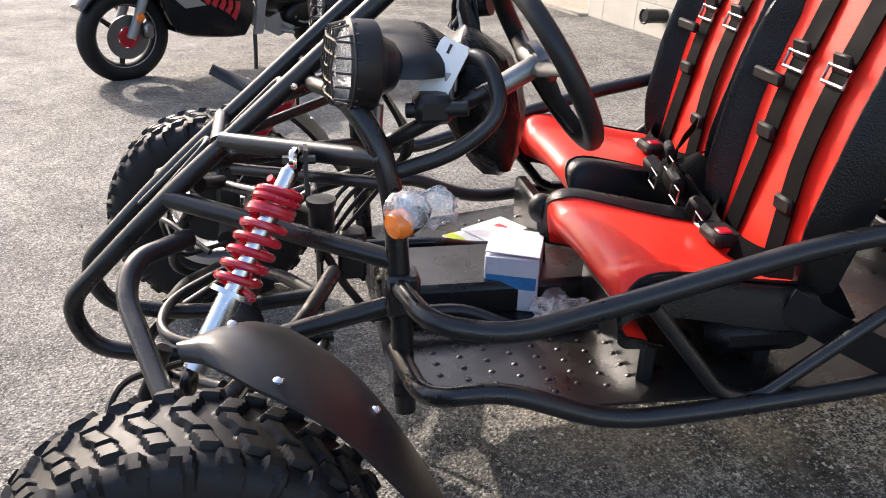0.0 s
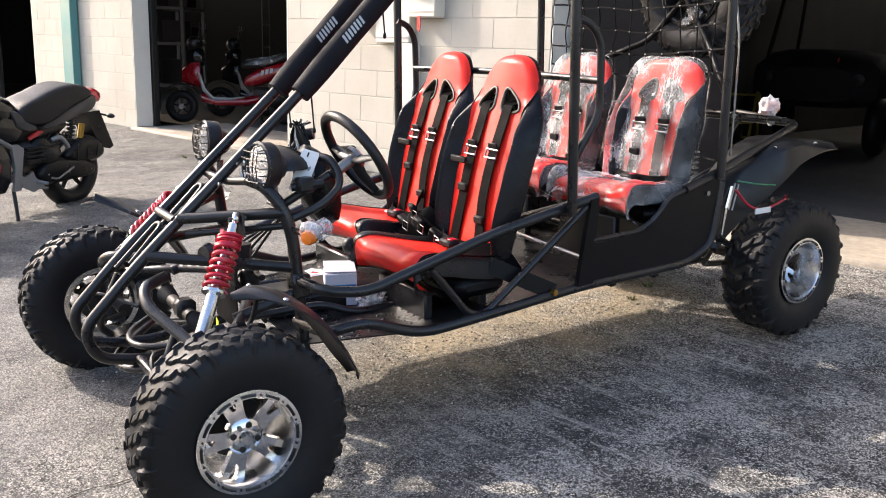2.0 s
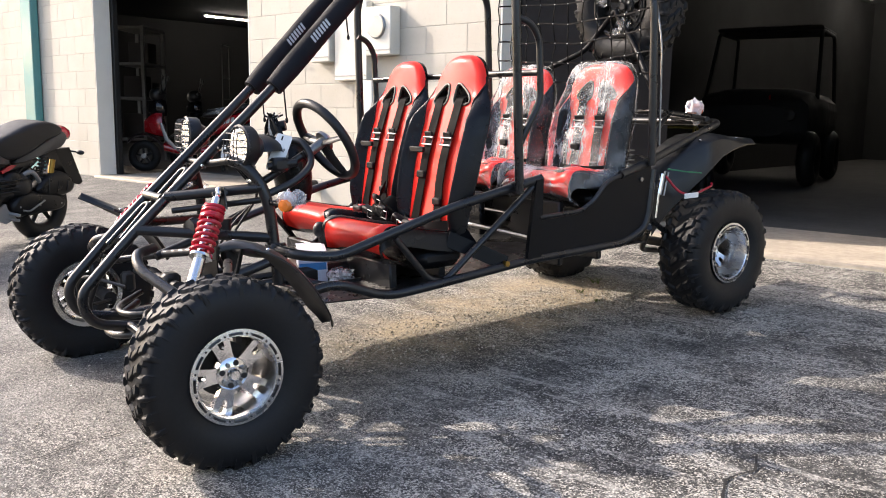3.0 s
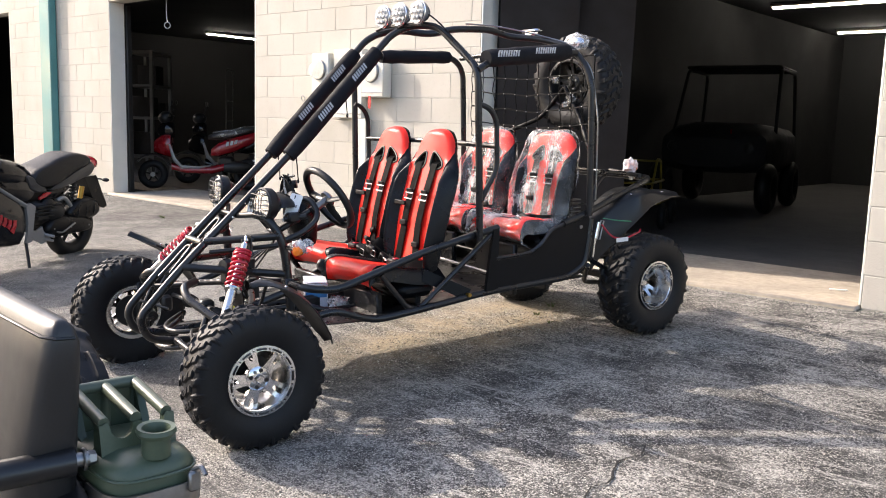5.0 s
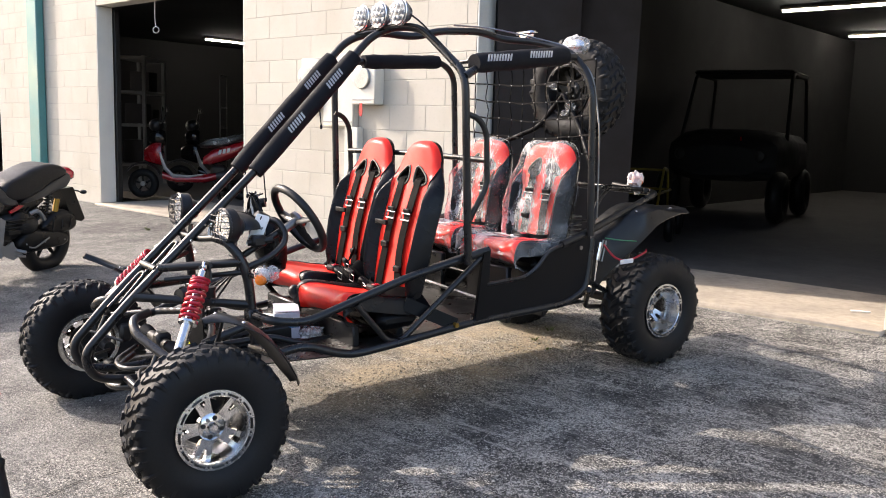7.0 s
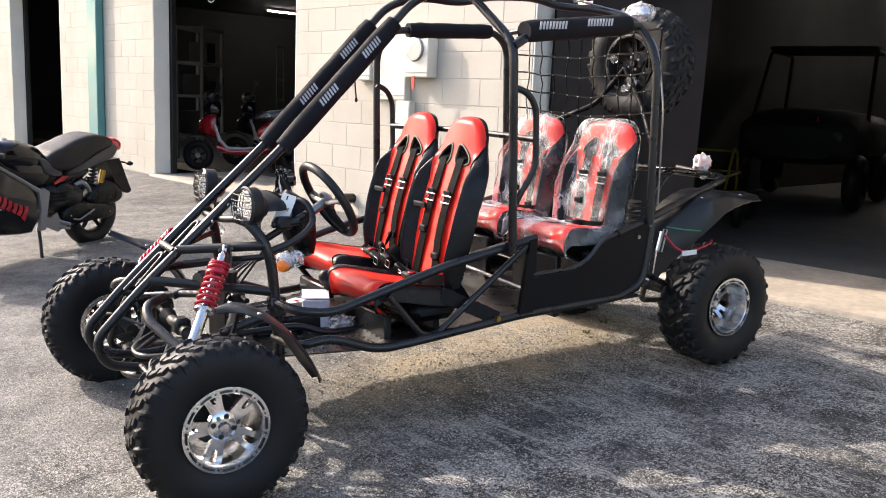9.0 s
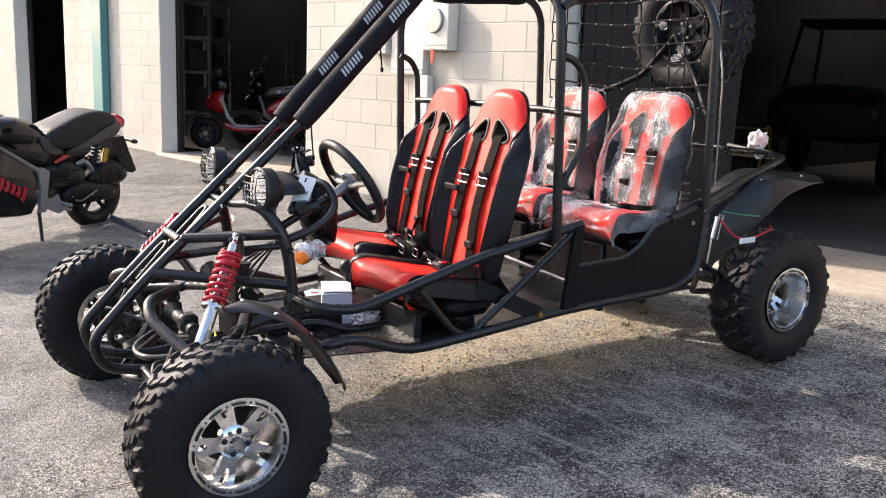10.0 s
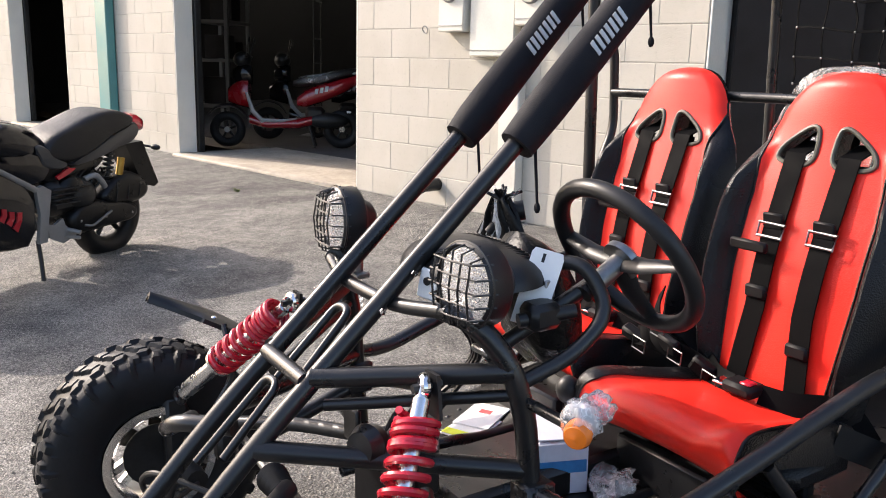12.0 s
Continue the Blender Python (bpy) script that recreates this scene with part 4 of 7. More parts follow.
both("side_panel", slab(skirt_poly, 0.503, 0.509, 0), SATIN, "black sheet-metal side panel")
both("panel_edge", tube([(0.51, 1.285, 0.56), (0.51, 1.50, 0.566), (0.51, 1.57, 0.600), (0.51, 1.64, 0.668), (0.51, 1.76, 0.698)], 0.009, 0.03, 8), BLACK)
both("panel_bolt", rod((0.505, 1.12, 0.408), (0.524, 1.12, 0.408), 0.011, seg=6), GOLD, "brass coloured bolt")
both("panel_bolt", rod((0.505, 1.84, 0.665), (0.516, 1.84, 0.665), 0.010, seg=6), STEEL)
both("belt_anchor", ribbon([(0.50, 1.13, 0.405), (0.47, 1.02, 0.46), (0.43, 0.92, 0.51)], (0, 0.5, 0.86), 0.055, 0.005), SATIN)
both("grab_handle", tube([(0.535, 1.15, 1.275), (0.545, 1.21, 1.255), (0.55, 1.245, 1.20), (0.55, 1.25, 0.98), (0.54, 1.20, 0.90), (0.52, 1.16, 0.80)], R2, 0.05), BLACK)
part("seat_back_bar", tube([(-0.55, 1.245, 1.085), (0.0, 1.30, 1.09), (0.55, 1.245, 1.085)], 0.0125, 0.1), BLACK, kart)
part("hip_bar", tube([(-0.53, 1.17, 0.70), (0.0, 1.20, 0.52), (0.53, 1.17, 0.70)], 0.0125, 0.1), BLACK, kart)

# floor
PAN_ROWS = [(0.30, 0.345), (0.60, 0.345), (0.90, 0.368), (1.25, 0.396), (1.90, 0.402)]
pan_rings = []
for y in [0.30 + 0.1 * i for i in range(17)]:
    half, z = table(y, [(0.30, 0.35), (0.60, 0.425), (0.90, 0.465), (1.25, 0.480), (1.90, 0.490)]), table(y, PAN_ROWS)
    pan_rings.append([Vector((-half, y, z)), Vector((half, y, z)), Vector((half, y, z - 0.005)), Vector((-half, y, z - 0.005))])
part("floor_pan", loft(pan_rings), PAN, kart, "black steel floor pan")
studs = []
for i in range(7):
    for j in range(9):
        x, y = 0.14 + 0.037 * i + 0.018 * (j % 2), 0.34 + 0.045 * j
        if x < table(y, [(0.30, 0.34), (0.60, 0.41), (1.0, 0.45)]):
            studs.append(lathe([(0.0, 0.003), (0.004, 0.0024), (0.0065, 0.0)], 8, (0, 0, 1), (x, y, table(y, PAN_ROWS))))
for g in studs:
    part("stud", g, PAN, kart)
for g in studs[::2]:
    part("stud", mirrored(g), PAN, kart)
part("tunnel", box((0.0, 0.74, 0.372), (0.20, 0.86, 0.07), 0.012), PAN, kart)
for x in (-0.16, 0.15):
    part("floor_bar", tube([(x, 0.20, 0.385), (x, 0.46, 0.385), (x * 1.25, 0.56, 0.35), (x * 1.25, 1.8, 0.35)], R2, 0.04), BLACK, kart)
for x in (-0.10, 0.08):
    part("pedal", join(tube([(x, 0.30, 0.335), (x, 0.24, 0.42), (x, 0.20, 0.50)], 0.008, 0.03), box((x, 0.20, 0.51), (0.06, 0.012, 0.075), 0.004)), BLACK, kart)

# dash posts and bars
both("dash_post", sweep(rounded([(0.315, 0.325, 0.29), (0.315, 0.315, 0.47), (0.305, 0.305, 0.66), (0.29, 0.285, 0.745), (0.25, 0.245, 0.805), (0.20, 0.22, 0.815)], 0.05), 0.0185, 12), BLACK)
both("nose_bar", rod((0.088, 0.045, 0.700), (0.298, 0.29, 0.728), 0.0165), BLACK)
both("nose_bar", rod((0.088, -0.055, 0.602), (0.31, 0.31, 0.565), 0.0165), BLACK)
both("nose_bar", rod((0.10, 0.06, 0.655), (0.300, 0.30, 0.690), 0.010), BLACK)
both("post_clamp", box((0.315, 0.315, 0.515), (0.055, 0.055, 0.07), 0.006), BLACK)
both("outrigger", rod((0.315, 0.31, 0.495), (0.30, 0.12, 0.44), 0.016), BLACK)
part("dash_bar", tube([(0.22, 0.22, 0.815), (0.10, 0.19, 0.80), (-0.10, 0.19, 0.80), (-0.22, 0.22, 0.815)], R2, 0.05), BLACK, kart)


def headlamp(sx, wrapped):
    at = Vector((0.230, 0.262, 0.856) if sx > 0 else (-0.236, 0.262, 0.878))
    ax = Vector((sx * 0.10, -1, 0.06)).normalized()
    body = lathe([(0.0, -0.062), (0.022, -0.060), (0.036, -0.050), (0.044, -0.034), (0.050, -0.026), (0.064, -0.022), (0.068, -0.016), (0.068, 0.022), (0.064, 0.026), (0.061, 0.020), (0.0, 0.004)], 36, ax, at)
    h = part("headlamp", body, PLASTIC, kart, "round black headlamp behind a wire guard")
    part("reflector", lathe([(0.060, 0.016), (0.045, -0.004), (0.0, -0.008)], 32, ax, at + ax * 0.006), REFLECT, h)
    part("lens", lathe([(0.061, 0.020), (0.048, 0.030), (0.03, 0.036), (0.0, 0.038)], 32, ax, at), LAMPGLASS, h)
    s = ax.cross(Vector((0, 0, 1))).normalized()
    u = s.cross(ax)
    wires = []
    for k in range(-2, 3):
        w = 0.021 * k
        half = math.sqrt(0.068**2 - w * w)
        for d, e in ((s, u), (u, s)):
            wires.append(sweep([at + d * w - e * half + ax * 0.012, at + d * w - e * half * 0.85 + ax * 0.046, at + d * w + ax * 0.052, at + d * w + e * half * 0.85 + ax * 0.046, at + d * w + e * half + ax * 0.012], 0.0019, 6))
    wires.append(torus(at + ax * 0.020, ax, 0.069, 0.0022, 32, 6))
    for g in wires:
        part("guard_wire", g, BLACK, h)
    part("lamp_bracket", join(rod(at - ax * 0.03 - u * 0.06, at - ax * 0.03 - u * 0.105, 0.010), box(at - ax * 0.03 - u * 0.11, (0.05, 0.03, 0.012), 0.003)), STEEL, h)


headlamp(1, False)
headlamp(-1, False)

# dash shell with ribs, seen from above
DASH_W, DASH_H, DASH_AT = 0.160, 0.066, Vector((0.095, 0.0, 0.826))
shell_rings = []
for i in range(17):
    q = i / 16
    swell = math.sin(math.pi * (0.03 + 0.94 * q)) ** 0.36
    ring = oval((DASH_AT.x, 0.245 + 0.195 * q, DASH_AT.z), DASH_W * swell, DASH_H * swell, 36, 2.7)
    shell_rings.append([Vector((p.x, p.y, max(p.z, DASH_AT.z + 0.012))) for p in ring])
dash = part("dash_shell", loft(shell_rings), PLASTIC, kart, "black moulded dash shell with ribs")
for i in range(19):
    dx = -0.100 + 0.205 * i / 18
    z = DASH_AT.z + DASH_H * 0.945 * (1 - (abs(dx) / (DASH_W * 0.95)) ** 2.7) ** (1 / 2.7)
    part("rib", sweep([(DASH_AT.x + dx, 0.362, z), (DASH_AT.x + dx + 0.004, 0.392, z - 0.003)], 0.0024, 6), SATIN, dash)
sack_rings = []
for z, wide, deep, y in ((0.885, 0.020, 0.012, 0.462), (0.872, 0.060, 0.034, 0.468), (0.84, 0.100, 0.056, 0.476), (0.79, 0.122, 0.066, 0.488), (0.74, 0.130, 0.066, 0.500), (0.70, 0.122, 0.060, 0.510), (0.665, 0.100, 0.048, 0.516), (0.645, 0.076, 0.028, 0.518), (0.638, 0.034, 0.01, 0.518)):
    ring = oval((0.075, y, z), wide, deep, 40, 2.4, (0.94, -0.34, 0), (0.34, 0.94, 0))
    sack_rings.append([p + noise.noise_vector(p * 14) * 0.016 + noise.noise_vector(p * 45) * 0.005 for p in ring])
sack = part("hanging_bag", loft(sack_rings), SACK, kart, "black plastic bag hung under the dash", 25)
for k in range(22):
    f = k / 21
    foot, neck = Vector((-0.045 + 0.105 * f, 0.455 + 0.03 * f, 0.862)), Vector((-0.012 + 0.034 * f, 0.470 + 0.012 * math.sin(k * 1.7), 0.938))
    top = neck + Vector((0.030 * math.cos(k * 2.3), 0.02 * math.sin(k), 0.016 + 0.008 * math.sin(k * 3.1)))
    part("bag_tie", sweep([foot, foot.lerp(neck, 0.55) + Vector((0, 0.006 * math.cos(k * 2.9), 0.004)), neck, top], [0.008, 0.006, 0.004, 0.003], 6, flat=0.4), SACK if k % 3 != 1 else BAG, sack, "gathered neck of the bag")
tag = slab([(0.0, 0.0), (0.052, 0.0), (0.054, 0.118), (0.050, 0.128), (0.004, 0.128), (0.0, 0.120)], -0.001, 0.001, 1)
hang = part("paper_tag", moved(tag, Matrix.Translation((0.222, 0.335, 0.782)) @ pose(0, 0, 0, -24, 14, 44)), PAPER, kart, "white paper hang tag")
part("tag_slot", moved(slab([(0.019, 0.106), (0.024, 0.106), (0.024, 0.121), (0.019, 0.121)], -0.0016, 0.0016, 1), Matrix.Translation((0.222, 0.335, 0.782)) @ pose(0, 0, 0, -24, 14, 44)), PLASTIC, hang)
plate = part("bracket_plate", moved(box((0, 0, 0), (0.040, 0.006, 0.050), 0.003), Matrix.Translation((0.118, 0.244, 0.832)) @ pose(0, 0, 0, -10, 8, 20)), PAPER, kart, "white plate on the lamp bracket")
part("plate_hole", rod((0.120, 0.239, 0.838), (0.1185, 0.243, 0.838), 0.007), PLASTIC, plate)
part("switch_box", join(box((0.255, 0.37, 0.795), (0.05, 0.06, 0.045), 0.01), rod((0.25, 0.33, 0.79), (0.28, 0.42, 0.80), 0.012)), PLASTIC, kart)
part("ignition_key", join(box((0.24, 0.40, 0.83), (0.006, 0.02, 0.03), 0.002), rod((0.24, 0.40, 0.80), (0.24, 0.40, 0.83), 0.006)), STEEL, kart)
part("handle_stub", join(rod((-0.006, 0.476, 0.906), (0.020, 0.512, 0.914), 0.019), rod((-0.02, 0.46, 0.87), (-0.004, 0.478, 0.906), 0.010)), PLASTIC, kart)

# steering
SC, SN = Vector((0.262, 0.54, 0.868)), Vector((0.0, 0.86, 0.51)).normalized()
col0 = Vector((0.20, 0.30, 0.72))
part("steering_column", join(rod(col0, SC - SN * 0.03, 0.013), rod(SC - SN * 0.10, SC - SN * 0.025, 0.016)), BLACK, kart)
part("column_shaft", rod(SC - SN * 0.075, SC - SN * 0.01, 0.0172), STEEL, kart, "bare steel column shaft")
part("column_hoop", tube([(0.29, 0.29, 0.70), (0.31, 0.40, 0.74), (0.31, 0.47, 0.80), (0.26, 0.45, 0.875), (0.20, 0.41, 0.86)], R2, 0.05), BLACK, kart)
sw = part("steering_wheel", torus(SC, SN, 0.143, 0.0155, 48, 12), PLASTIC, kart, "black three-spoke steering wheel")
sx_, su_ = Vector((1, 0, 0)), Vector((1, 0, 0)).cross(SN)
su_ = -su_ if su_.z < 0 else su_
for a in (0.12, math.pi - 0.12, -math.pi / 2):
    d = sx_ * math.cos(a) + su_ * math.sin(a)
    part("spoke", sweep([SC - SN * 0.012, SC + d * 0.06 - SN * 0.014, SC + d * 0.138], [0.020, 0.016, 0.012], 10, flat=0.4), PLASTIC, sw)
part("boss", lathe([(0.0, 0.012), (0.022, 0.010), (0.036, 0.0), (0.036, -0.012), (0.0, -0.016)], 24, SN, SC), STEEL, sw, "bare steel steering boss")


# ---------- suspension ----------
def coil(a, b, big, wire, turns, fall=0.0):
    a, b = Vector(a), Vector(b)
    ax = (b - a).normalized()
    s = ax.orthogonal().normalized()
    u = ax.cross(s)
    n = int(turns * 18)
    return sweep([a.lerp(b, i / n) + (s * math.cos(2 * math.pi * turns * i / n) + u * math.sin(2 * math.pi * turns * i / n)) * big for i in range(n + 1)], wire, 8)


for sx in (1, -1):
    top, low = Vector((sx * 0.245, 0.16, 0.715)), Vector((sx * 0.395, -0.012, 0.425))
    if sx < 0:
        # the far wheel hangs lower and further out
        top, low = Vector((-0.300, 0.165, 0.708)), Vector((-0.600, 0.0, 0.435))
    ax = (low - top).normalized()
    L = (low - top).length
    s = part("shock_absorber", join(rod(top + ax * 0.02, top + ax * L * 0.62, 0.014), rod(top + ax * L * 0.60, low - ax * 0.02, 0.019), lathe([(0.034, 0), (0.034, 0.008), (0, 0.008)], 24, ax, top + ax * L * 0.60)), ALLOY, kart, "bright shock absorber with a red coil spring")
    part("spring", coil(top + ax * 0.055, top + ax * L * 0.60, 0.031, 0.0066, 7.5), SPRING, s, "red coil spring")
    part("spring", coil(top + ax * 0.04, top + ax * 0.10, 0.031, 0.0066, 2.2), SPRING, s, "red coil spring")
    part("eye", join(torus(top, (sx * 0.3, 1, 0), 0.014, 0.008, 20, 8), rod(top, top + ax * 0.03, 0.011)), CHROME, s)
    part("eye", torus(low, (sx * 0.3, 1, 0), 0.014, 0.009, 20, 8), BLACK, s)
    part("shock_mount", join(slab([(top.x - 0.025, top.z - 0.05), (top.x + 0.025, top.z - 0.05), (top.x + 0.018, top.z + 0.02), (top.x - 0.018, top.z + 0.02)], top.y + 0.012, top.y + 0.018, 1), rod((top.x, top.y - 0.02, top.z), (top.x, top.y + 0.03, top.z), 0.007, seg=6)), BLACK, kart)
    part("upper_arm", tube([(sx * 0.13, -0.02, 0.545), (sx * 0.21, -0.10, 0.545), (sx * 0.27, -0.11, 0.51), (sx * 0.46, -0.035, 0.43), (sx * 0.50, 0.0, 0.42)], 0.0165, 0.05), BLACK, kart)
    part("upper_arm", tube([(sx * 0.14, 0.22, 0.47), (sx * 0.28, 0.16, 0.45), (sx * 0.50, 0.0, 0.41)], 0.015, 0.05), BLACK, kart)
    part("lower_arm", tube([(sx * 0.10, -0.10, 0.30), (sx * 0.26, -0.08, 0.27), (sx * 0.51, 0.0, 0.20)], 0.015, 0.05), BLACK, kart)
    part("lower_arm", tube([(sx * 0.10, 0.20, 0.30), (sx * 0.28, 0.14, 0.26), (sx * 0.51, 0.0, 0.20)], 0.015, 0.05), BLACK, kart)
    kx = 0.0 if sx > 0 else -0.15
    part("knuckle", join(box((sx * 0.515 + kx, 0.0, 0.30), (0.05, 0.06, 0.24), 0.012), rod((sx * 0.50, 0, 0.266), (sx * 0.60 + kx, 0, 0.266), 0.024)), DARKMETAL, kart)
    part("caliper", box((sx * 0.555, 0.085, 0.31), (0.05, 0.05, 0.08), 0.012), DARKMETAL, kart)
    part("tie_rod", rod((sx * 0.12, 0.06, 0.40), (sx * 0.50, 0.10, 0.36), 0.009), STEEL, kart)
    part("rubber_boot", lathe([(0.016, 0), (0.026, 0.012), (0.018, 0.024), (0.028, 0.036), (0.020, 0.048), (0.030, 0.060), (0.022, 0.072), (0.032, 0.084), (0.02, 0.096)], 20, (sx, 0.1, -0.1), (sx * 0.11, 0.06, 0.40)), RUBBER, kart)
    part("brake_hose", tube([(sx * 0.22, -0.02, 0.36), (sx * 0.34, -0.13, 0.40), (sx * 0.42, -0.14, 0.34), (sx * 0.40, -0.11, 0.27), (sx * 0.50, 0.0, 0.26)], 0.006, 0.06, 8), DARKMETAL, kart)
    part("bumper_stay", tube([(sx * 0.33, -0.05, 0.45), (sx * 0.34, -0.10, 0.34), (sx * 0.36, -0.12, 0.27), (sx * 0.43, -0.06, 0.20)], R2, 0.05), BLACK, kart)
    # front mudguard: a curved shell over the wheel's rear half
    rings = []
    guard = rounded([(0, 0.010, 0.600), (0, 0.06, 0.611), (0, 0.13, 0.588), (0, 0.20, 0.534), (0, 0.262, 0.450), (0, 0.303, 0.378), (0, 0.322, 0.342)], 0.05, 3)
    if sx < 0:
        guard = rounded([(0, -0.025, 0.640), (0, 0.05, 0.603), (0, 0.12, 0.565), (0, 0.19, 0.520), (0, 0.25, 0.45), (0, 0.29, 0.385), (0, 0.31, 0.345)], 0.05, 3)
    for i, c in enumerate(guard):
        s_ = i / (len(guard) - 1)
        t = (guard[min(i + 1, len(guard) - 1)] - guard[max(i - 1, 0)]).normalized()
        nv = Vector((0, -t.z, t.y))
        hw = table(s_, [(0, 0.010), (0.08, 0.040), (0.20, 0.072), (0.32, 0.088), (0.6, 0.092), (0.85, 0.070), (1, 0.030)])
        cx = sx * (0.610 if sx > 0 else 0.735) + sx * 0.025 * s_
        roll = 0.0 if sx > 0 else 0.05
        top_l = [Vector((cx + hw * k, c.y, c.z + hw * k * roll)) + nv * (0.016 * (1 - abs(k) ** 2.6)) for k in (-1, -0.75, -0.4, 0, 0.4, 0.75, 1)]
        rings.append(top_l + [p - nv * (0.004 if sx > 0 else 0.011) for p in reversed(top_l)])
    g = part("mudguard", loft(rings), PLASTIC, kart, "black moulded plastic mudguard")
    for i, k in ((3, 1), (6, 5), (12, 3)):
        p = Vector(rings[i][k])
        part("guard_bolt", ball(tuple(p), (0.007, 0.007, 0.005), 8), CHROME, g)
    part("guard_stay", tube([(sx * 0.50, 0.03, 0.40), (sx * 0.50, 0.10, 0.50), (sx * 0.56, 0.10, 0.60)], 0.007, 0.04, 8), BLACK, kart)
part("yellow_label", slab([(0.33, 0.37), (0.345, 0.36), (0.355, 0.46), (0.34, 0.47)], 0.055, 0.057, 1), YELLOW, kart, "yellow hang label")
part("steering_rack", join(rod((-0.10, 0.06, 0.40), (0.10, 0.06, 0.40), 0.020), box((0.03, 0.06, 0.41), (0.06, 0.06, 0.06), 0.012)), DARKMETAL, kart)
part("front_plate", slab([(-0.10, 0.33), (0.10, 0.33), (0.09, 0.52), (-0.09, 0.52)], 0.20, 0.205, 1), SATIN, kart)
part("horn", join(lathe([(0.0, 0), (0.03, 0), (0.036, 0.02), (0.026, 0.04), (0, 0.042)], 24, (0.4, -1, 0.1), (0.16, 0.12, 0.60)), rod((0.16, 0.14, 0.60), (0.14, 0.18, 0.62), 0.008)), BLACK, kart)
for i in range(4):
    part("cable", tube([(0.10 - 0.03 * i, 0.30, 0.80), (0.13 - 0.02 * i, 0.36 + 0.01 * i, 0.70 - 0.012 * i), (0.06 - 0.02 * i, 0.30 - 0.02 * i, 0.58), (0.05 - 0.02 * i, 0.20, 0.46)], 0.0045, 0.06, 6), PLASTIC, kart)
part("pedal_bracket", join(box((0.06, 0.26, 0.47), (0.05, 0.05, 0.09), 0.006), rod((0.02, 0.27, 0.50), (0.14, 0.27, 0.50), 0.010)), DARKMETAL, kart)
part("reservoir", join(rod((0.18, 0.20, 0.56), (0.18, 0.20, 0.615), 0.022), rod((0.18, 0.20, 0.615), (0.18, 0.20, 0.625), 0.025)), PLASTIC, kart)


# ---------- seats ----------
def grid(fn, us, vs, skip=None):
    """A skin from a function of u and v; skip(point) leaves faces out."""
    pts = [tuple(fn(u, v)) for v in vs for u in us]
    n, faces = len(us), []
    for j in range(len(vs) - 1):
        for i in range(n - 1):
            q = (j * n + i, j * n + i + 1, (j + 1) * n + i + 1, (j + 1) * n + i)
            if skip and skip(sum((Vector(pts[k]) for k in q), Vector()) / 4):
                continue
            faces.append(q)
    return pts, faces


BACK_W = [(0, 0.180), (0.15, 0.200), (0.3, 0.216), (0.45, 0.218), (0.54, 0.208), (0.60, 0.190), (0.66, 0.163), (0.72, 0.146), (0.78, 0.137), (0.84, 0.122), (0.89, 0.104), (0.93, 0.084), (0.965, 0.060), (0.99, 0.034), (1.0, 0.012)]
REAR_W = [(0, 0.160), (0.2, 0.188), (0.5, 0.194), (0.65, 0.186), (0.76, 0.172), (0.85, 0.150), (0.92, 0.120), (0.965, 0.085), (0.99, 0.045), (1.0, 0.015)]
BACK_RED = [(0, 0.66), (0.15, 0.66), (0.3, 0.66), (0.42, 0.66), (0.50, 0.67), (0.56, 0.70), (0.62, 0.78), (0.67, 0.90), (0.715, 1.0), (1, 1.0)]
REAR_RED = [(0, 0.66), (0.3, 0.66), (0.5, 0.68), (0.60, 0.75), (0.68, 0.90), (0.74, 1.0), (1, 1.0)]


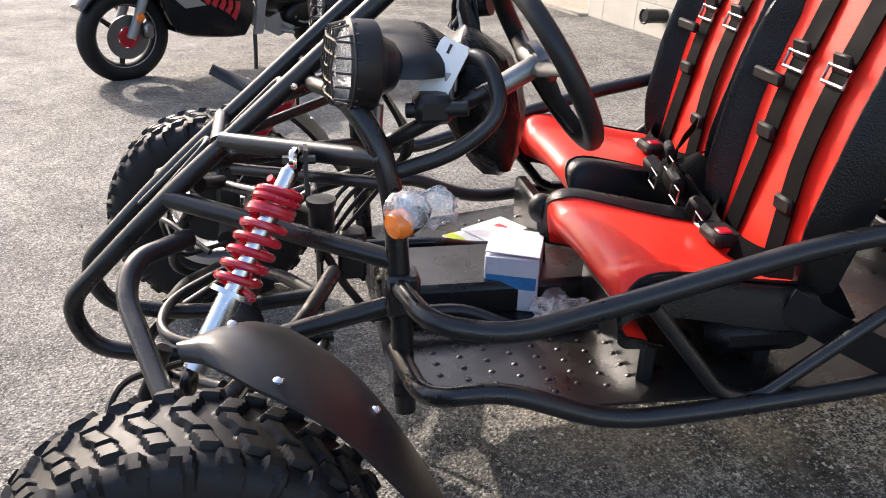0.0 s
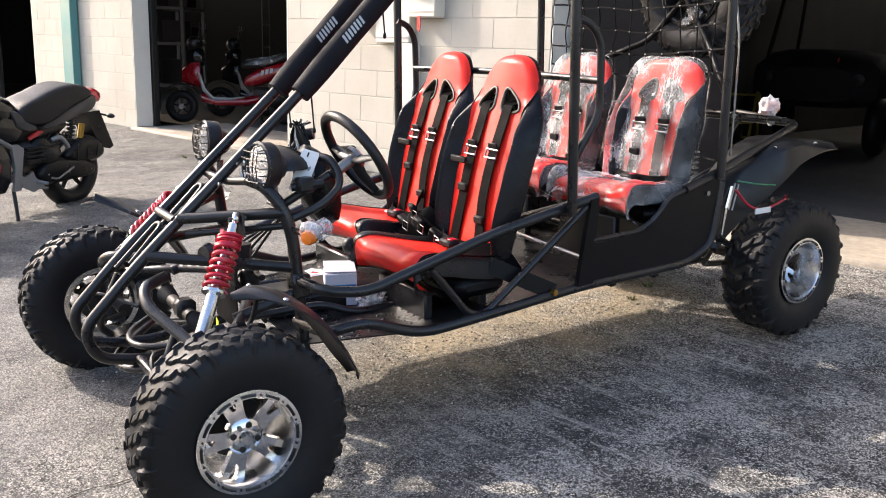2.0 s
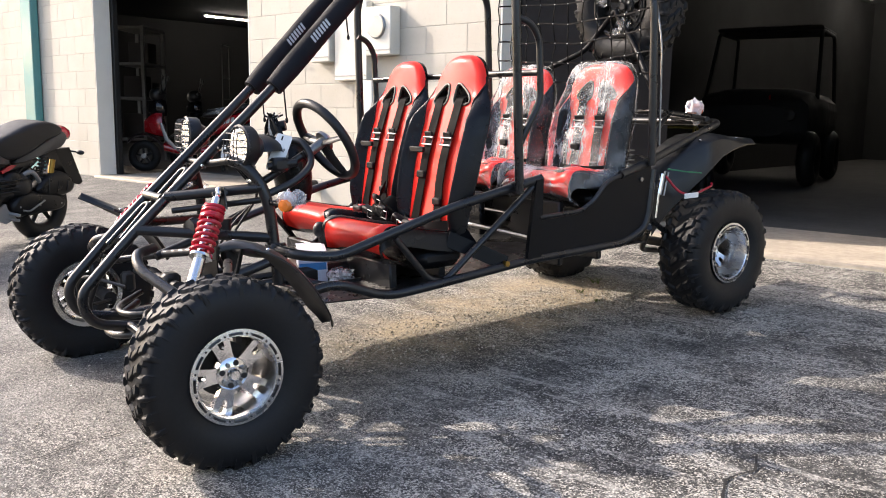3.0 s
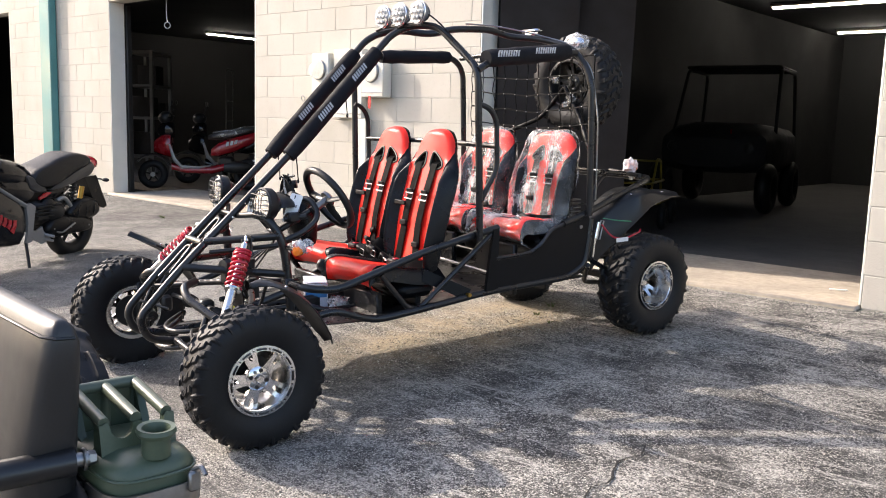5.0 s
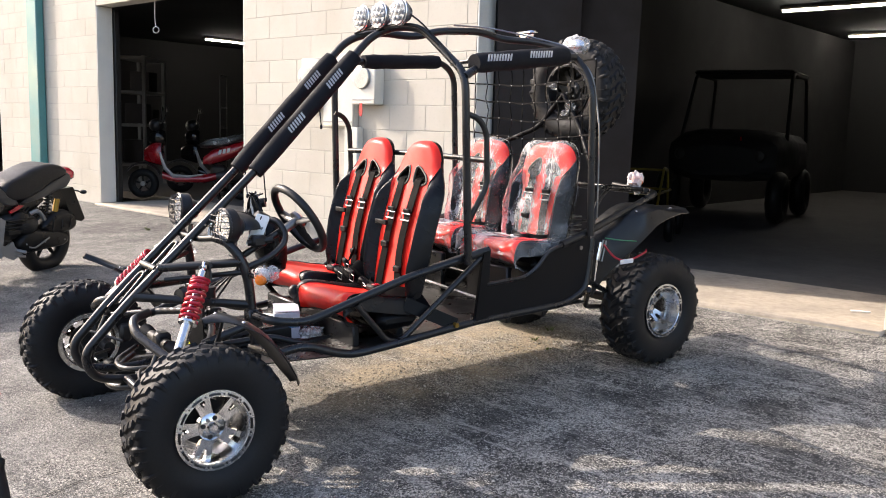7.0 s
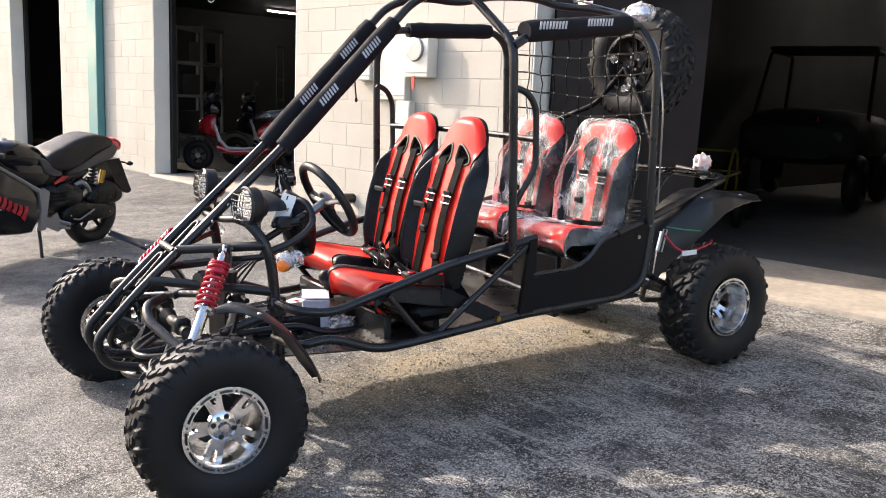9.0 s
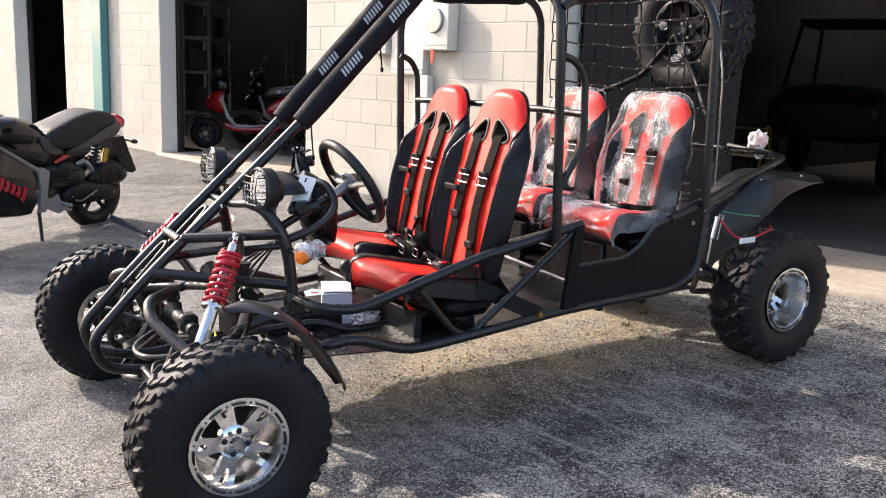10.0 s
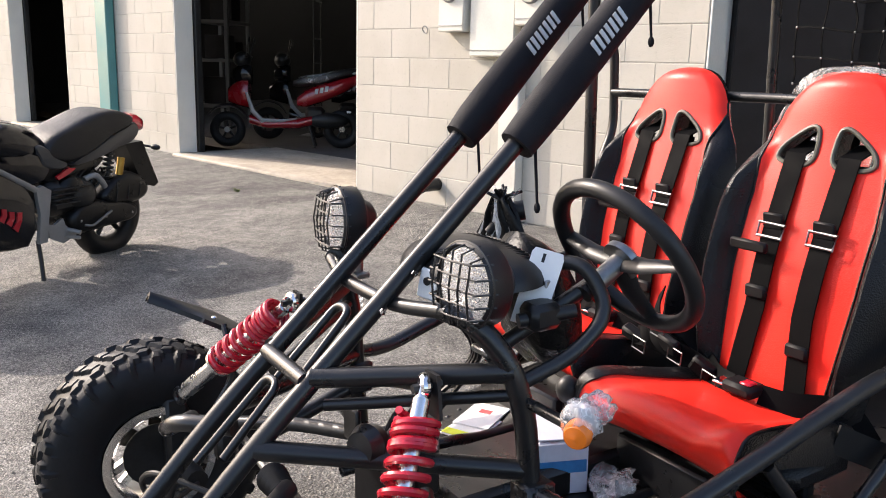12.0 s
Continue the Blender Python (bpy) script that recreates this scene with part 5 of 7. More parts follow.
class SeatShape:
    """Curves of one seat, x across from its middle. line: (y, z) of the back from the bottom up; cushion: (y, z) from the under-lip back."""

    def __init__(self, line, cushion, thick, widths):
        self.line, self.cushion, self.thick, self.widths = line, cushion, thick, widths

    def along(self, rows, v):
        n = len(rows) - 1
        i = min(int(v * n), n - 1)
        p = [Vector(rows[max(0, min(n, k))]) for k in (i - 1, i, i + 1, i + 2)]
        t = v * n - i
        return 0.5 * (2 * p[1] + (p[2] - p[0]) * t + (2 * p[0] - 5 * p[1] + 4 * p[2] - p[3]) * t * t + (3 * p[1] - p[0] - 3 * p[2] + p[3]) * t**3)

    def round_off(self, u, v):
        """How far the skin has turned from its face towards the edge, 0 to 1."""
        b = max(0.0, (v - 0.90) / 0.10)
        side = 1 - math.sqrt(max(0.0, 1 - min(1.0, max(0.0, (abs(u) - 0.76) / 0.24)) ** 2))
        top = 1 - math.sqrt(max(0.0, 1 - min(1.0, b) ** 2))
        return min(1.0, side + top)

    def depth(self, v):
        return self.thick * table(v, [(0, 0.50), (0.45, 0.48), (0.62, 0.52), (1, 0.6)])

    def front(self, u, v, lift=0.0):
        y, z = self.along(self.line, v)
        q, t, e = abs(u), self.depth(v), self.round_off(u, v)
        bolster = 0.060 * smooth_step(q, 0.64, 0.84) * (1 - smooth_step(v, 0.50, 0.68)) * smooth_step(v, -0.05, 0.2)
        crown = 0.018 * (1 - q * q)
        return Vector((table(v, self.widths) * u, y - (crown + bolster) * (1 - e) + t / 2 * e - lift, z))

    def rear(self, u, v):
        y, z = self.along(self.line, v)
        t, e = self.depth(v), self.round_off(u, v)
        return Vector((table(v, self.widths) * u, y + t - t / 2 * e + 0.016 * (1 - u * u) * (1 - e), z))

    def base(self, u, v, lift=0.0):
        y, z = self.along(self.cushion, v)
        q = abs(u)
        w = table(v, [(0, 0.185), (0.2, 0.200), (0.5, 0.212), (1, 0.200)])
        up = smooth_step(v, 0.22, 0.5)
        side = 0.022 * smooth_step(q, 0.52, 0.82) * up
        fall = 0.062 * smooth_step(q, 0.86, 1.0) ** 1.4 * smooth_step(v, 0.12, 0.4)
        crown = 0.014 * (1 - q * q)
        d = Vector((0, -0.7, 0.7)) if v < 0.3 else Vector((0, 0, 1))
        return Vector((w * math.copysign(min(q, 1.0) if q < 0.86 else 0.86 + 0.14 * math.sin((q - 0.86) / 0.14 * math.pi / 2), u), y, z + crown + side - fall)) + d * lift


BASE_RED = [(0, 0.93), (0.20, 0.94), (0.30, 0.955), (0.42, 0.945), (0.55, 0.91), (0.8, 0.86), (1, 0.80)]
BASE_IN = [(0, 0.99), (0.28, 0.99), (0.36, 0.90), (0.50, 0.70), (0.75, 0.62), (1, 0.60)]


def seat(m, shape, hole_z, rear, label, inner=-1):
    """One bucket seat: black bolsters, red middle and head, slots, harness."""
    s = part("seat", grid(shape.rear, [-1 + i / 24 for i in range(49)], [j / 64 for j in range(65)], lambda p: slot_at(p, hole_z)), BLACKVINYL, kart, label)
    s.matrix_basis = m
    vs = [j / 72 for j in range(73)]

    def skip(p):
        return slot_at(p, hole_z)

    def split(fn, bound, lo, hi):
        def inner(u, v):
            b = bound(v)
            return fn(lo(b) + (hi(b) - lo(b)) * u, v)
        return inner

    red = lambda v: table(v, REAR_RED if rear else BACK_RED)  # noqa: E731
    part("back_panel", grid(split(lambda u, v: shape.front(u, v, 0.0025), red, lambda b: -b, lambda b: b), [i / 60 for i in range(61)], [j / 144 for j in range(145)], skip), RED, s, "red vinyl back panel")
    out = (lambda b: max(b, 0.84)) if rear else (lambda b: 1.0)
    part("bolster", grid(split(shape.front, red, lambda b: b, out), [i / 10 for i in range(11)], vs), BLACKVINYL, s, "black vinyl side bolster")
    part("bolster", grid(split(shape.front, red, lambda b: -out(b), lambda b: -b), [i / 10 for i in range(11)], vs), BLACKVINYL, s, "black vinyl side bolster")
    if rear:
        part("bolster_edge", grid(split(shape.front, red, out, lambda b: 1.0), [i / 6 for i in range(7)], vs), BLACKVINYL, s, "black vinyl bolster edge")
        part("bolster_edge", grid(split(shape.front, red, lambda b: -1.0, lambda b: -out(b)), [i / 6 for i in range(7)], vs), RED, s, "red vinyl bolster edge")
    for sg in (1, -1):
        part("piping", sweep([shape.front(sg * red(v), v, 0.003) for v in [j / 40 for j in range(32)]], 0.0028, 6), BLACKVINYL, s)
    hi = lambda v: table(v, BASE_RED if inner < 0 else BASE_IN)  # noqa: E731
    lo = lambda v: -table(v, BASE_IN if inner < 0 else BASE_RED)  # noqa: E731
    vs = [j / 36 for j in range(37)]
    c = part("cushion", grid(lambda u, v: shape.base(hi(v) + (1 - hi(v)) * u, v), [i / 10 for i in range(11)], vs), BLACKVINYL, s, "black vinyl cushion side")
    part("cushion_side", grid(lambda u, v: shape.base(-1 + (lo(v) + 1) * u, v), [i / 10 for i in range(11)], vs), BLACKVINYL, c)
    part("cushion_panel", grid(lambda u, v: shape.base(lo(v) + (hi(v) - lo(v)) * u, v, 0.003), [i / 28 for i in range(29)], [0.17 + 0.83 * v for v in vs]), RED, c, "red vinyl cushion panel")
    part("cushion_lip", grid(lambda u, v: shape.base(lo(v) + (hi(v) - lo(v)) * u, v, 0.002), [i / 12 for i in range(13)], [0.18 * v for v in vs]), BLACKVINYL, c)
    for edge in (hi, lo):
        part("piping", sweep([shape.base(edge(v), v, 0.004) for v in [0.1 + 0.9 * j / 24 for j in range(25)]], 0.0028, 6), BLACKVINYL, c)
    y0, z0 = shape.cushion[0]
    y1, z1 = shape.cushion[-1]
    part("seat_pan", box((0, (y0 + y1) / 2 + 0.03, (z0 + z1) / 2 - 0.020), (0.38, y1 - y0 - 0.03, 0.08), 0.03), BLACKVINYL, c)
    # slot trims
    for sg in (1, -1):
        ring = []
        for dx, dz in SLOT:
            x, z = sg * (0.058 + dx), hole_z + dz
            ring.append(Vector((x, surface_y(shape, x, z) - 0.003, z)))
        part("slot_trim", sweep(ring, 0.0052, 8, True), OLIVE, s, "olive plastic slot trim")
        part("slot_wall", loft([[p + Vector((0, 0.002, 0)) for p in ring], [p + Vector((0, shape.depth(0.66) + 0.010, 0)) for p in ring]], False), BLACKVINYL, s)
        # shoulder strap
        line = [Vector((sg * 0.060, surface_y(shape, 0.06, hole_z) + 0.05, hole_z + 0.012))]
        for k in range(17):
            z = hole_z - 0.008 - (hole_z - shape.along(shape.line, 0.06).y) * k / 16
            x = sg * (0.060 - 0.006 * k / 16 + (0.02 * (k - 10) / 6 if k > 10 else 0))
            line.append(Vector((x, surface_y(shape, x, z) - 0.009 - 0.006 * math.sin(math.pi * k / 16), z)))
        st = part("harness_strap", ribbon(line, (1, 0, 0), 0.046, 0.003), WEB, s, "black webbing harness strap")
        i = 6
        p, q = line[i], line[i + 1]
        t = (q - p).normalized()
        across = Vector((1, 0, 0))
        nr = t.cross(across).normalized()
        nr = -nr if nr.y > 0 else nr
        o = p + nr * 0.007
        loop = [o + across * 0.031 - t * 0.012, o + across * 0.029 + t * 0.016, o - across * 0.029 + t * 0.016, o - across * 0.031 - t * 0.012]
        part("adjuster", sweep(loop, 0.0036, 8, True), STEEL, st, "chrome strap adjuster")
        part("adjuster_pad", moved(box((0, 0, 0), (0.048, 0.008, 0.034), 0.003), Matrix.Translation(o - t * 0.018) @ pose(0, 0, 0, 8, 0, 0)), SATIN, st)
        o = line[10 if sg < 0 else 13] - Vector((0, 0.006, 0))
        part("slide_clip", box(tuple(o), (0.052, 0.013, 0.028), 0.005), SATIN, st)
    if not rear:
        cy, cz = shape.along(shape.line, 0.10)
        part("chest_clip", box((-0.085, cy + 0.0, cz + 0.26), (0.09, 0.014, 0.022), 0.004), SATIN, s)
    # lap belt
    yb, zb = shape.along(shape.cushion, 0.97)
    yb, zb = yb - 0.01, zb - 0.005
    for sg in (1, -1):
        line = rounded([(sg * 0.205, yb + 0.06, zb - 0.02), (sg * 0.175, yb + 0.02, zb + 0.055), (sg * 0.09, yb - 0.04, zb + 0.045), (sg * 0.035, yb - 0.055, zb + 0.048)], 0.04)
        part("lap_belt", ribbon(line, (0, 0.5, 0.86), 0.046, 0.003), WEB, s, "black webbing lap belt")
    bk = part("belt_buckle", box((0.0, yb - 0.06, zb + 0.055), (0.075, 0.055, 0.026), 0.008), SATIN, s, "black belt buckle")
    part("release_button", box((0.015, yb - 0.066, zb + 0.070), (0.026, 0.026, 0.006), 0.003), SPRING, bk, "red release button")
    part("buckle_plate", box((-0.045, yb - 0.06, zb + 0.056), (0.03, 0.05, 0.006), 0.002), CHROME, bk)
    return s


def slot_outline():
    """A slot beside the middle of the headrest: a rounded triangle, high on the inner side; x outwards, z up."""
    line = [Vector((x, z, 0)) for x, z in ((-0.038, 0.042), (-0.016, 0.050), (0.046, 0.004), (0.054, -0.028), (-0.040, -0.034))]
    for _ in range(3):
        line = [p.lerp(q, f) for p, q in zip(line, line[1:] + line[:1]) for f in (0.22, 0.78)]
    return [(p.x, p.y) for p in line]


SLOT = slot_outline()


def slot_at(p, hole_z):
    """Whether a point of the back lies inside a slot."""
    dx, dz, inside = abs(p.x) - 0.058, p.z - hole_z, False
    for (ax, az), (bx, bz) in zip(SLOT, SLOT[1:] + SLOT[:1]):
        if (az > dz) != (bz > dz) and dx < ax + (bx - ax) * (dz - az) / (bz - az):
            inside = not inside
    return inside


def surface_y(shape, x, z):
    lo, hi = 0.0, 1.0
    for _ in range(20):
        mid = (lo + hi) / 2
        if shape.along(shape.line, mid).y < z:
            lo = mid
        else:
            hi = mid
    return shape.front(max(-0.9, min(0.9, x / table(lo, shape.widths))), lo).y


FRONT_SEAT = SeatShape([(0.955, 0.47), (0.985, 0.62), (1.020, 0.78), (1.062, 0.91), (1.098, 1.02), (1.118, 1.10), (1.132, 1.158)],
                       [(0.742, 0.432), (0.690, 0.446), (0.636, 0.490), (0.614, 0.530), (0.652, 0.554), (0.740, 0.540), (0.850, 0.515), (0.970, 0.495)], 0.075, BACK_W)
REAR_SEAT = SeatShape([(1.775, 0.60), (1.795, 0.70), (1.815, 0.82), (1.838, 0.93), (1.858, 1.02), (1.870, 1.09), (1.880, 1.135)],
                      [(1.570, 0.575), (1.525, 0.595), (1.492, 0.630), (1.484, 0.664), (1.520, 0.688), (1.590, 0.680), (1.690, 0.665), (1.790, 0.650)], 0.070, REAR_W)
seat(Matrix.Translation((0.236, 0.018, 0.0)), FRONT_SEAT, 1.005, False, "red and black bucket seat with a four-point harness")
seat(Matrix.Translation((-0.278, 0.110, 0.0)), FRONT_SEAT, 1.005, False, "red and black bucket seat with a four-point harness", 1)
WRAPPED = [seat(Matrix.Translation((x, y, 0.0)), REAR_SEAT, 1.015, True, "red and black bucket seat wrapped in clear plastic") for x, y in ((0.257, 0.0), (-0.275, 0.05))]
for k, s in enumerate(WRAPPED):
    def puff(p, amount, seed):
        n1 = noise.noise_vector(p * 9 + Vector((seed * 5, 0, 0)))
        n2 = noise.noise_vector(p * 26 + Vector((0, seed * 3, 0)))
        return p + n1 * amount + n2 * amount * 0.25

    us, vs = [-1 + i / 22 for i in range(45)], [j / 40 for j in range(41)]
    part("back_cover", join(grid(lambda u, v: puff(REAR_SEAT.front(u * 1.0, v, 0.022) + Vector((u * 0.016, 0, 0.012 * v)), 0.014, k), us, [v * 0.98 + 0.01 for v in vs]),
                            grid(lambda u, v: puff(REAR_SEAT.rear(u * 1.05, v) + Vector((0, 0.014, 0.012 * v)), 0.010, k), us, vs)), FILM, s, "clear crinkled plastic cover")
    part("cushion_cover", grid(lambda u, v: puff(REAR_SEAT.base(u * 1.0, v, 0.020) + Vector((u * 0.02, -0.01, -0.012 * smooth_step(abs(u), 0.7, 1))), 0.016, k + 5), us, vs), BUNCHED, s, "clear crinkled plastic cover")
for x in (0.235, -0.265):
    for y, z in ((0.72, 0.33), (0.93, 0.33)):
        part("seat_mount", box((x, y, 0.385), (0.30, 0.03, 0.11), 0.006), BLACK, kart)
    for y in (1.52, 1.74):
        part("seat_mount", box((x, y, 0.46), (0.30, 0.03, 0.26), 0.006), BLACK, kart)

# loose harness ends bunched between the front seats
for k, (pts, wide) in enumerate((
        ([(-0.075, 0.985, 0.66), (-0.045, 0.93, 0.615), (0.0, 0.90, 0.585), (0.045, 0.915, 0.560), (0.085, 0.93, 0.545), (0.16, 0.925, 0.530)], 0.046),
        ([(-0.06, 0.99, 0.60), (-0.03, 0.94, 0.60), (0.01, 0.93, 0.62), (0.05, 0.95, 0.60), (0.09, 0.97, 0.55)], 0.046),
        ([(-0.13, 0.96, 0.545), (-0.09, 0.92, 0.560), (-0.05, 0.905, 0.575), (0.0, 0.93, 0.56)], 0.046))):
    part("loose_strap", ribbon(rounded(pts, 0.03), (0.15, 0.35, 0.92) if k != 1 else (0.3, 0.8, 0.4), wide, 0.003), WEB, kart, "black webbing harness end")
for k, (at, size) in enumerate((((-0.035, 0.918, 0.612), (0.055, 0.02, 0.045)), ((0.03, 0.905, 0.575), (0.060, 0.022, 0.040)), ((-0.085, 0.912, 0.565), (0.06, 0.03, 0.028)), ((0.115, 0.918, 0.545), (0.055, 0.024, 0.040)))):
    clip = part("strap_clip", moved(box((0, 0, 0), size, 0.006), Matrix.Translation(at) @ pose(0, 0, 0, 20, 10 * k, -20 + 15 * k)), SATIN, kart, "black plastic strap clip")
    p = Vector(at) + Vector((0.03, -0.014, -0.012))
    part("strap_loop", sweep([p + Vector((-0.022, 0, -0.012)), p + Vector((0.022, -0.006, -0.016)), p + Vector((0.024, -0.004, 0.012)), p + Vector((-0.02, 0.002, 0.016))], 0.0018, 6, True), STEEL, clip, "steel strap loop")

# ---------- rear of the kart ----------
eng = part("engine", join(box((0.02, 2.12, 0.50), (0.34, 0.30, 0.28), 0.05), box((0.05, 2.08, 0.70), (0.18, 0.16, 0.14), 0.04)), DARKMETAL, kart, "dark engine block behind the rear seats")
for i in range(7):
    part("cooling_fin", box((0.05, 2.08, 0.62 + 0.022 * i), (0.24, 0.22, 0.006), 0.002), STEEL, eng)
part("exhaust", tube([(0.15, 2.0, 0.55), (0.34, 1.98, 0.47), (0.30, 2.3, 0.45), (0.0, 2.5, 0.46)], 0.022, 0.08), STEEL, kart)
part("muffler", rod((-0.25, 2.46, 0.55), (0.22, 2.46, 0.55), 0.055), DARKMETAL, kart)
part("rear_axle", rod((-0.42, 2.365, 0.309), (0.42, 2.365, 0.309), 0.022), DARKMETAL, kart)
part("seat_rail", rod((-0.44, 1.42, 0.47), (0.46, 1.38, 0.45), 0.009), STEEL, kart)
part("seat_rail", rod((-0.44, 1.62, 0.50), (0.46, 1.58, 0.48), 0.009), DARKMETAL, kart)
part("fuel_tank", box((-0.30, 2.12, 0.62), (0.26, 0.28, 0.20), 0.05), PLASTIC, kart)
for i in range(6):
    x = -0.3 + 0.13 * i
    part("cable", tube([(x, 1.95, 0.45), (x + 0.05, 2.0, 0.66), (x + 0.12, 2.15, 0.74), (x + 0.02, 2.35, 0.70)], 0.005, 0.08, 6), PLASTIC, kart)
both("rear_frame", tube([(0.53, 1.90, 0.93), (0.44, 2.05, 0.93), (0.40, 2.30, 0.905), (0.36, 2.46, 0.885)], 0.0115, 0.06), BLACK)
both("rear_frame", tube([(0.50, 1.92, 0.74), (0.45, 2.0, 0.86), (0.40, 2.14, 0.92)], 0.0095, 0.06), BLACK)
part("rear_frame", rod((-0.42, 2.08, 0.93), (0.42, 2.08, 0.93), 0.0115), BLACK, kart)
part("rear_bar", rod((0.40, 2.40, 0.890), (0.12, 2.47, 0.900), 0.012), DARKMETAL, kart)
for sx in (1, -1):
    rings = []
    for i in range(11):
        s = i / 10
        y = 1.97 + 0.61 * s
        z = 0.588 + 0.24 * math.sin(math.pi * min(1, s * 1.25 + 0.08) * 0.62) - 0.012 * smooth_step(s, 0.65, 1.0)
        outer, inner_ = 0.46 + 0.09 * smooth_step(s, 0.1, 0.5) - 0.02 * s, 0.33
        drop = 0.19 * (1 - smooth_step(s, 0.1, 0.95))
        ln = [Vector((sx * inner_, y, z)), Vector((sx * (inner_ + outer) / 2, y, z + 0.008)), Vector((sx * (outer - 0.02), y, z)), Vector((sx * outer, y, z - 0.02)), Vector((sx * (outer + 0.005), y, z - 0.02 - drop))]
        rings.append(ln + [p + Vector((-sx * 0.004, 0, -0.005)) for p in reversed(ln)])
    g = part("rear_mudguard", loft(rings), PLASTIC, kart, "black moulded rear mudguard")
    for i in (4, 8):
        part("guard_bolt", ball(tuple(rings[i][2] + Vector((0, 0, 0.002))), (0.008, 0.008, 0.005), 8), CHROME, g)
    part("turn_signal", join(rod((sx * 0.31, 2.44, 0.88), (sx * 0.31, 2.44, 0.915), 0.008), lathe([(0, -0.035), (0.022, -0.03), (0.028, -0.005), (0.028, 0.012), (0, 0.014)], 20, (0, 1, 0.1), (sx * 0.31, 2.44, 0.932))), ORANGE, kart, "amber turn signal in a clear bag")
    part("signal_bag", ball((sx * 0.305, 2.43, 0.936), (0.040, 0.044, 0.044), 22, 0.4, 2 + sx), FROSTED, kart, "crumpled clear plastic bag")
    part("signal_bag", ball((sx * 0.31, 2.44, 0.888), (0.022, 0.022, 0.028), 12, 0.5, 7 + sx), BAG, kart)
    # front turn signals in bags
    x, y, z = (0.440, 0.300, 0.685) if sx > 0 else (-0.375, 0.27, 0.672)
    fs = part("front_signal", lathe([(0, -0.04), (0.010, -0.038), (0.019, -0.016), (0.022, 0.0), (0.0, 0.0)], 20, (sx * 0.5, -0.85, -0.1), (x, y, z)), PLASTIC, kart, "turn signal wrapped in a clear bag")
    part("amber_lens", lathe([(0.0205, 0.0), (0.021, 0.014), (0.017, 0.022), (0.0, 0.025)], 20, (sx * 0.5, -0.85, -0.1), (x, y, z)), ORANGE, fs, "amber lens")
    part("clear_bag", ball((x - sx * 0.004, y + 0.004, z + 0.012), (0.026, 0.030, 0.032), 26, 0.35, 11 + sx), BAG, fs, "crumpled clear plastic bag", 80)
    part("bag_flap", ball((x - sx * 0.026, y + 0.042, z + 0.010), (0.026, 0.036, 0.026), 26, 0.5, 15 + sx), BAG, fs, "loose end of the clear bag", 80)
    part("signal_stalk", rod((sx * 0.31, 0.305, z - 0.005), (x - sx * 0.01, y, z), 0.009), BLACK, fs)
# spring and loose wires at the panel's rear edge
latch = part("tension_latch", join(rod((0.515, 1.965, 0.68), (0.515, 1.945, 0.60), 0.010), rod((0.515, 1.944, 0.60), (0.515, 1.93, 0.50), 0.006)), CHROME, kart)
part("latch_frame", sweep([(0.522, 1.975, 0.69), (0.522, 1.995, 0.685), (0.522, 1.97, 0.59), (0.522, 1.95, 0.595)], 0.004, 6, True), STEEL, latch)
part("red_wire", tube([(0.53, 1.97, 0.67), (0.56, 2.02, 0.60), (0.57, 2.10, 0.585), (0.57, 2.22, 0.615), (0.555, 2.24, 0.625)], 0.005, 0.05, 8), REDWIRE, kart, "loose red wire")
part("wire_label", box((0.572, 2.085, 0.585), (0.006, 0.09, 0.022), 0.002), PAPER, kart)
part("green_wire", tube([(0.53, 1.98, 0.70), (0.56, 2.06, 0.685), (0.57, 2.15, 0.675)], 0.003, 0.04, 6), GREENWIRE, kart, "loose green wire")

# roof lamp bar
bar = part("lamp_bar", tube([(-0.06, 1.00, 1.620), (0.0, 1.0, 1.630), (0.30, 1.02, 1.630), (0.36, 1.05, 1.62), (0.42, 1.10, 1.55)], 0.008, 0.03), BLACK, kart)
for x in (0.01, 0.15, 0.30):
    lamp = part("roof_lamp", lathe([(0.0, -0.05), (0.03, -0.045), (0.048, -0.02), (0.052, 0.0), (0.050, 0.004), (0.0, -0.01)], 28, (0, -1, 0.08), (x, 0.99, 1.677)), LAMPCUP, bar, "round clear roof lamp")
    lamp_front = lathe([(0.050, 0.002), (0.046, 0.020), (0.03, 0.028), (0.0, 0.030)], 28, (0, -1, 0.08), (x, 0.99, 1.677))
    part("lens", lamp_front, LAMPGLASS, lamp)
    part("reflector", lathe([(0.048, 0.0), (0.03, -0.012), (0.0, -0.016)], 28, (0, -1, 0.08), (x, 0.985, 1.677)), LAMPCUP, lamp)
    for k in range(7):
        a, r = k * math.pi / 3, 0.0 if k == 6 else 0.028
        part("facet", ball((x + r * math.cos(a), 0.976, 1.677 + r * math.sin(a)), (0.010, 0.006, 0.010), 10), STEEL, lamp)
    part("lamp_bezel", torus((x, 0.992, 1.677), (0, -1, 0.08), 0.052, 0.0025, 28, 6), CHROME, lamp)
    part("lamp_stem", rod((x, 1.0, 1.625), (x, 1.0, 1.64), 0.008), BLACK, lamp)
part("roof_wire", tube([(0.33, 1.0, 1.68), (0.36, 1.05, 1.64), (0.42, 1.10, 1.56), (0.50, 1.14, 1.45)], 0.004, 0.04, 6), PLASTIC, kart)
part("roof_wire", tube([(0.12, 1.4, 1.662), (0.12, 1.6, 1.662), (0.2, 1.74, 1.632), (0.38, 1.86, 1.575), (0.5, 1.9, 1.45), (0.545, 1.905, 1.2), (0.545, 1.905, 0.8)], 0.004, 0.06, 6), STEEL, kart)
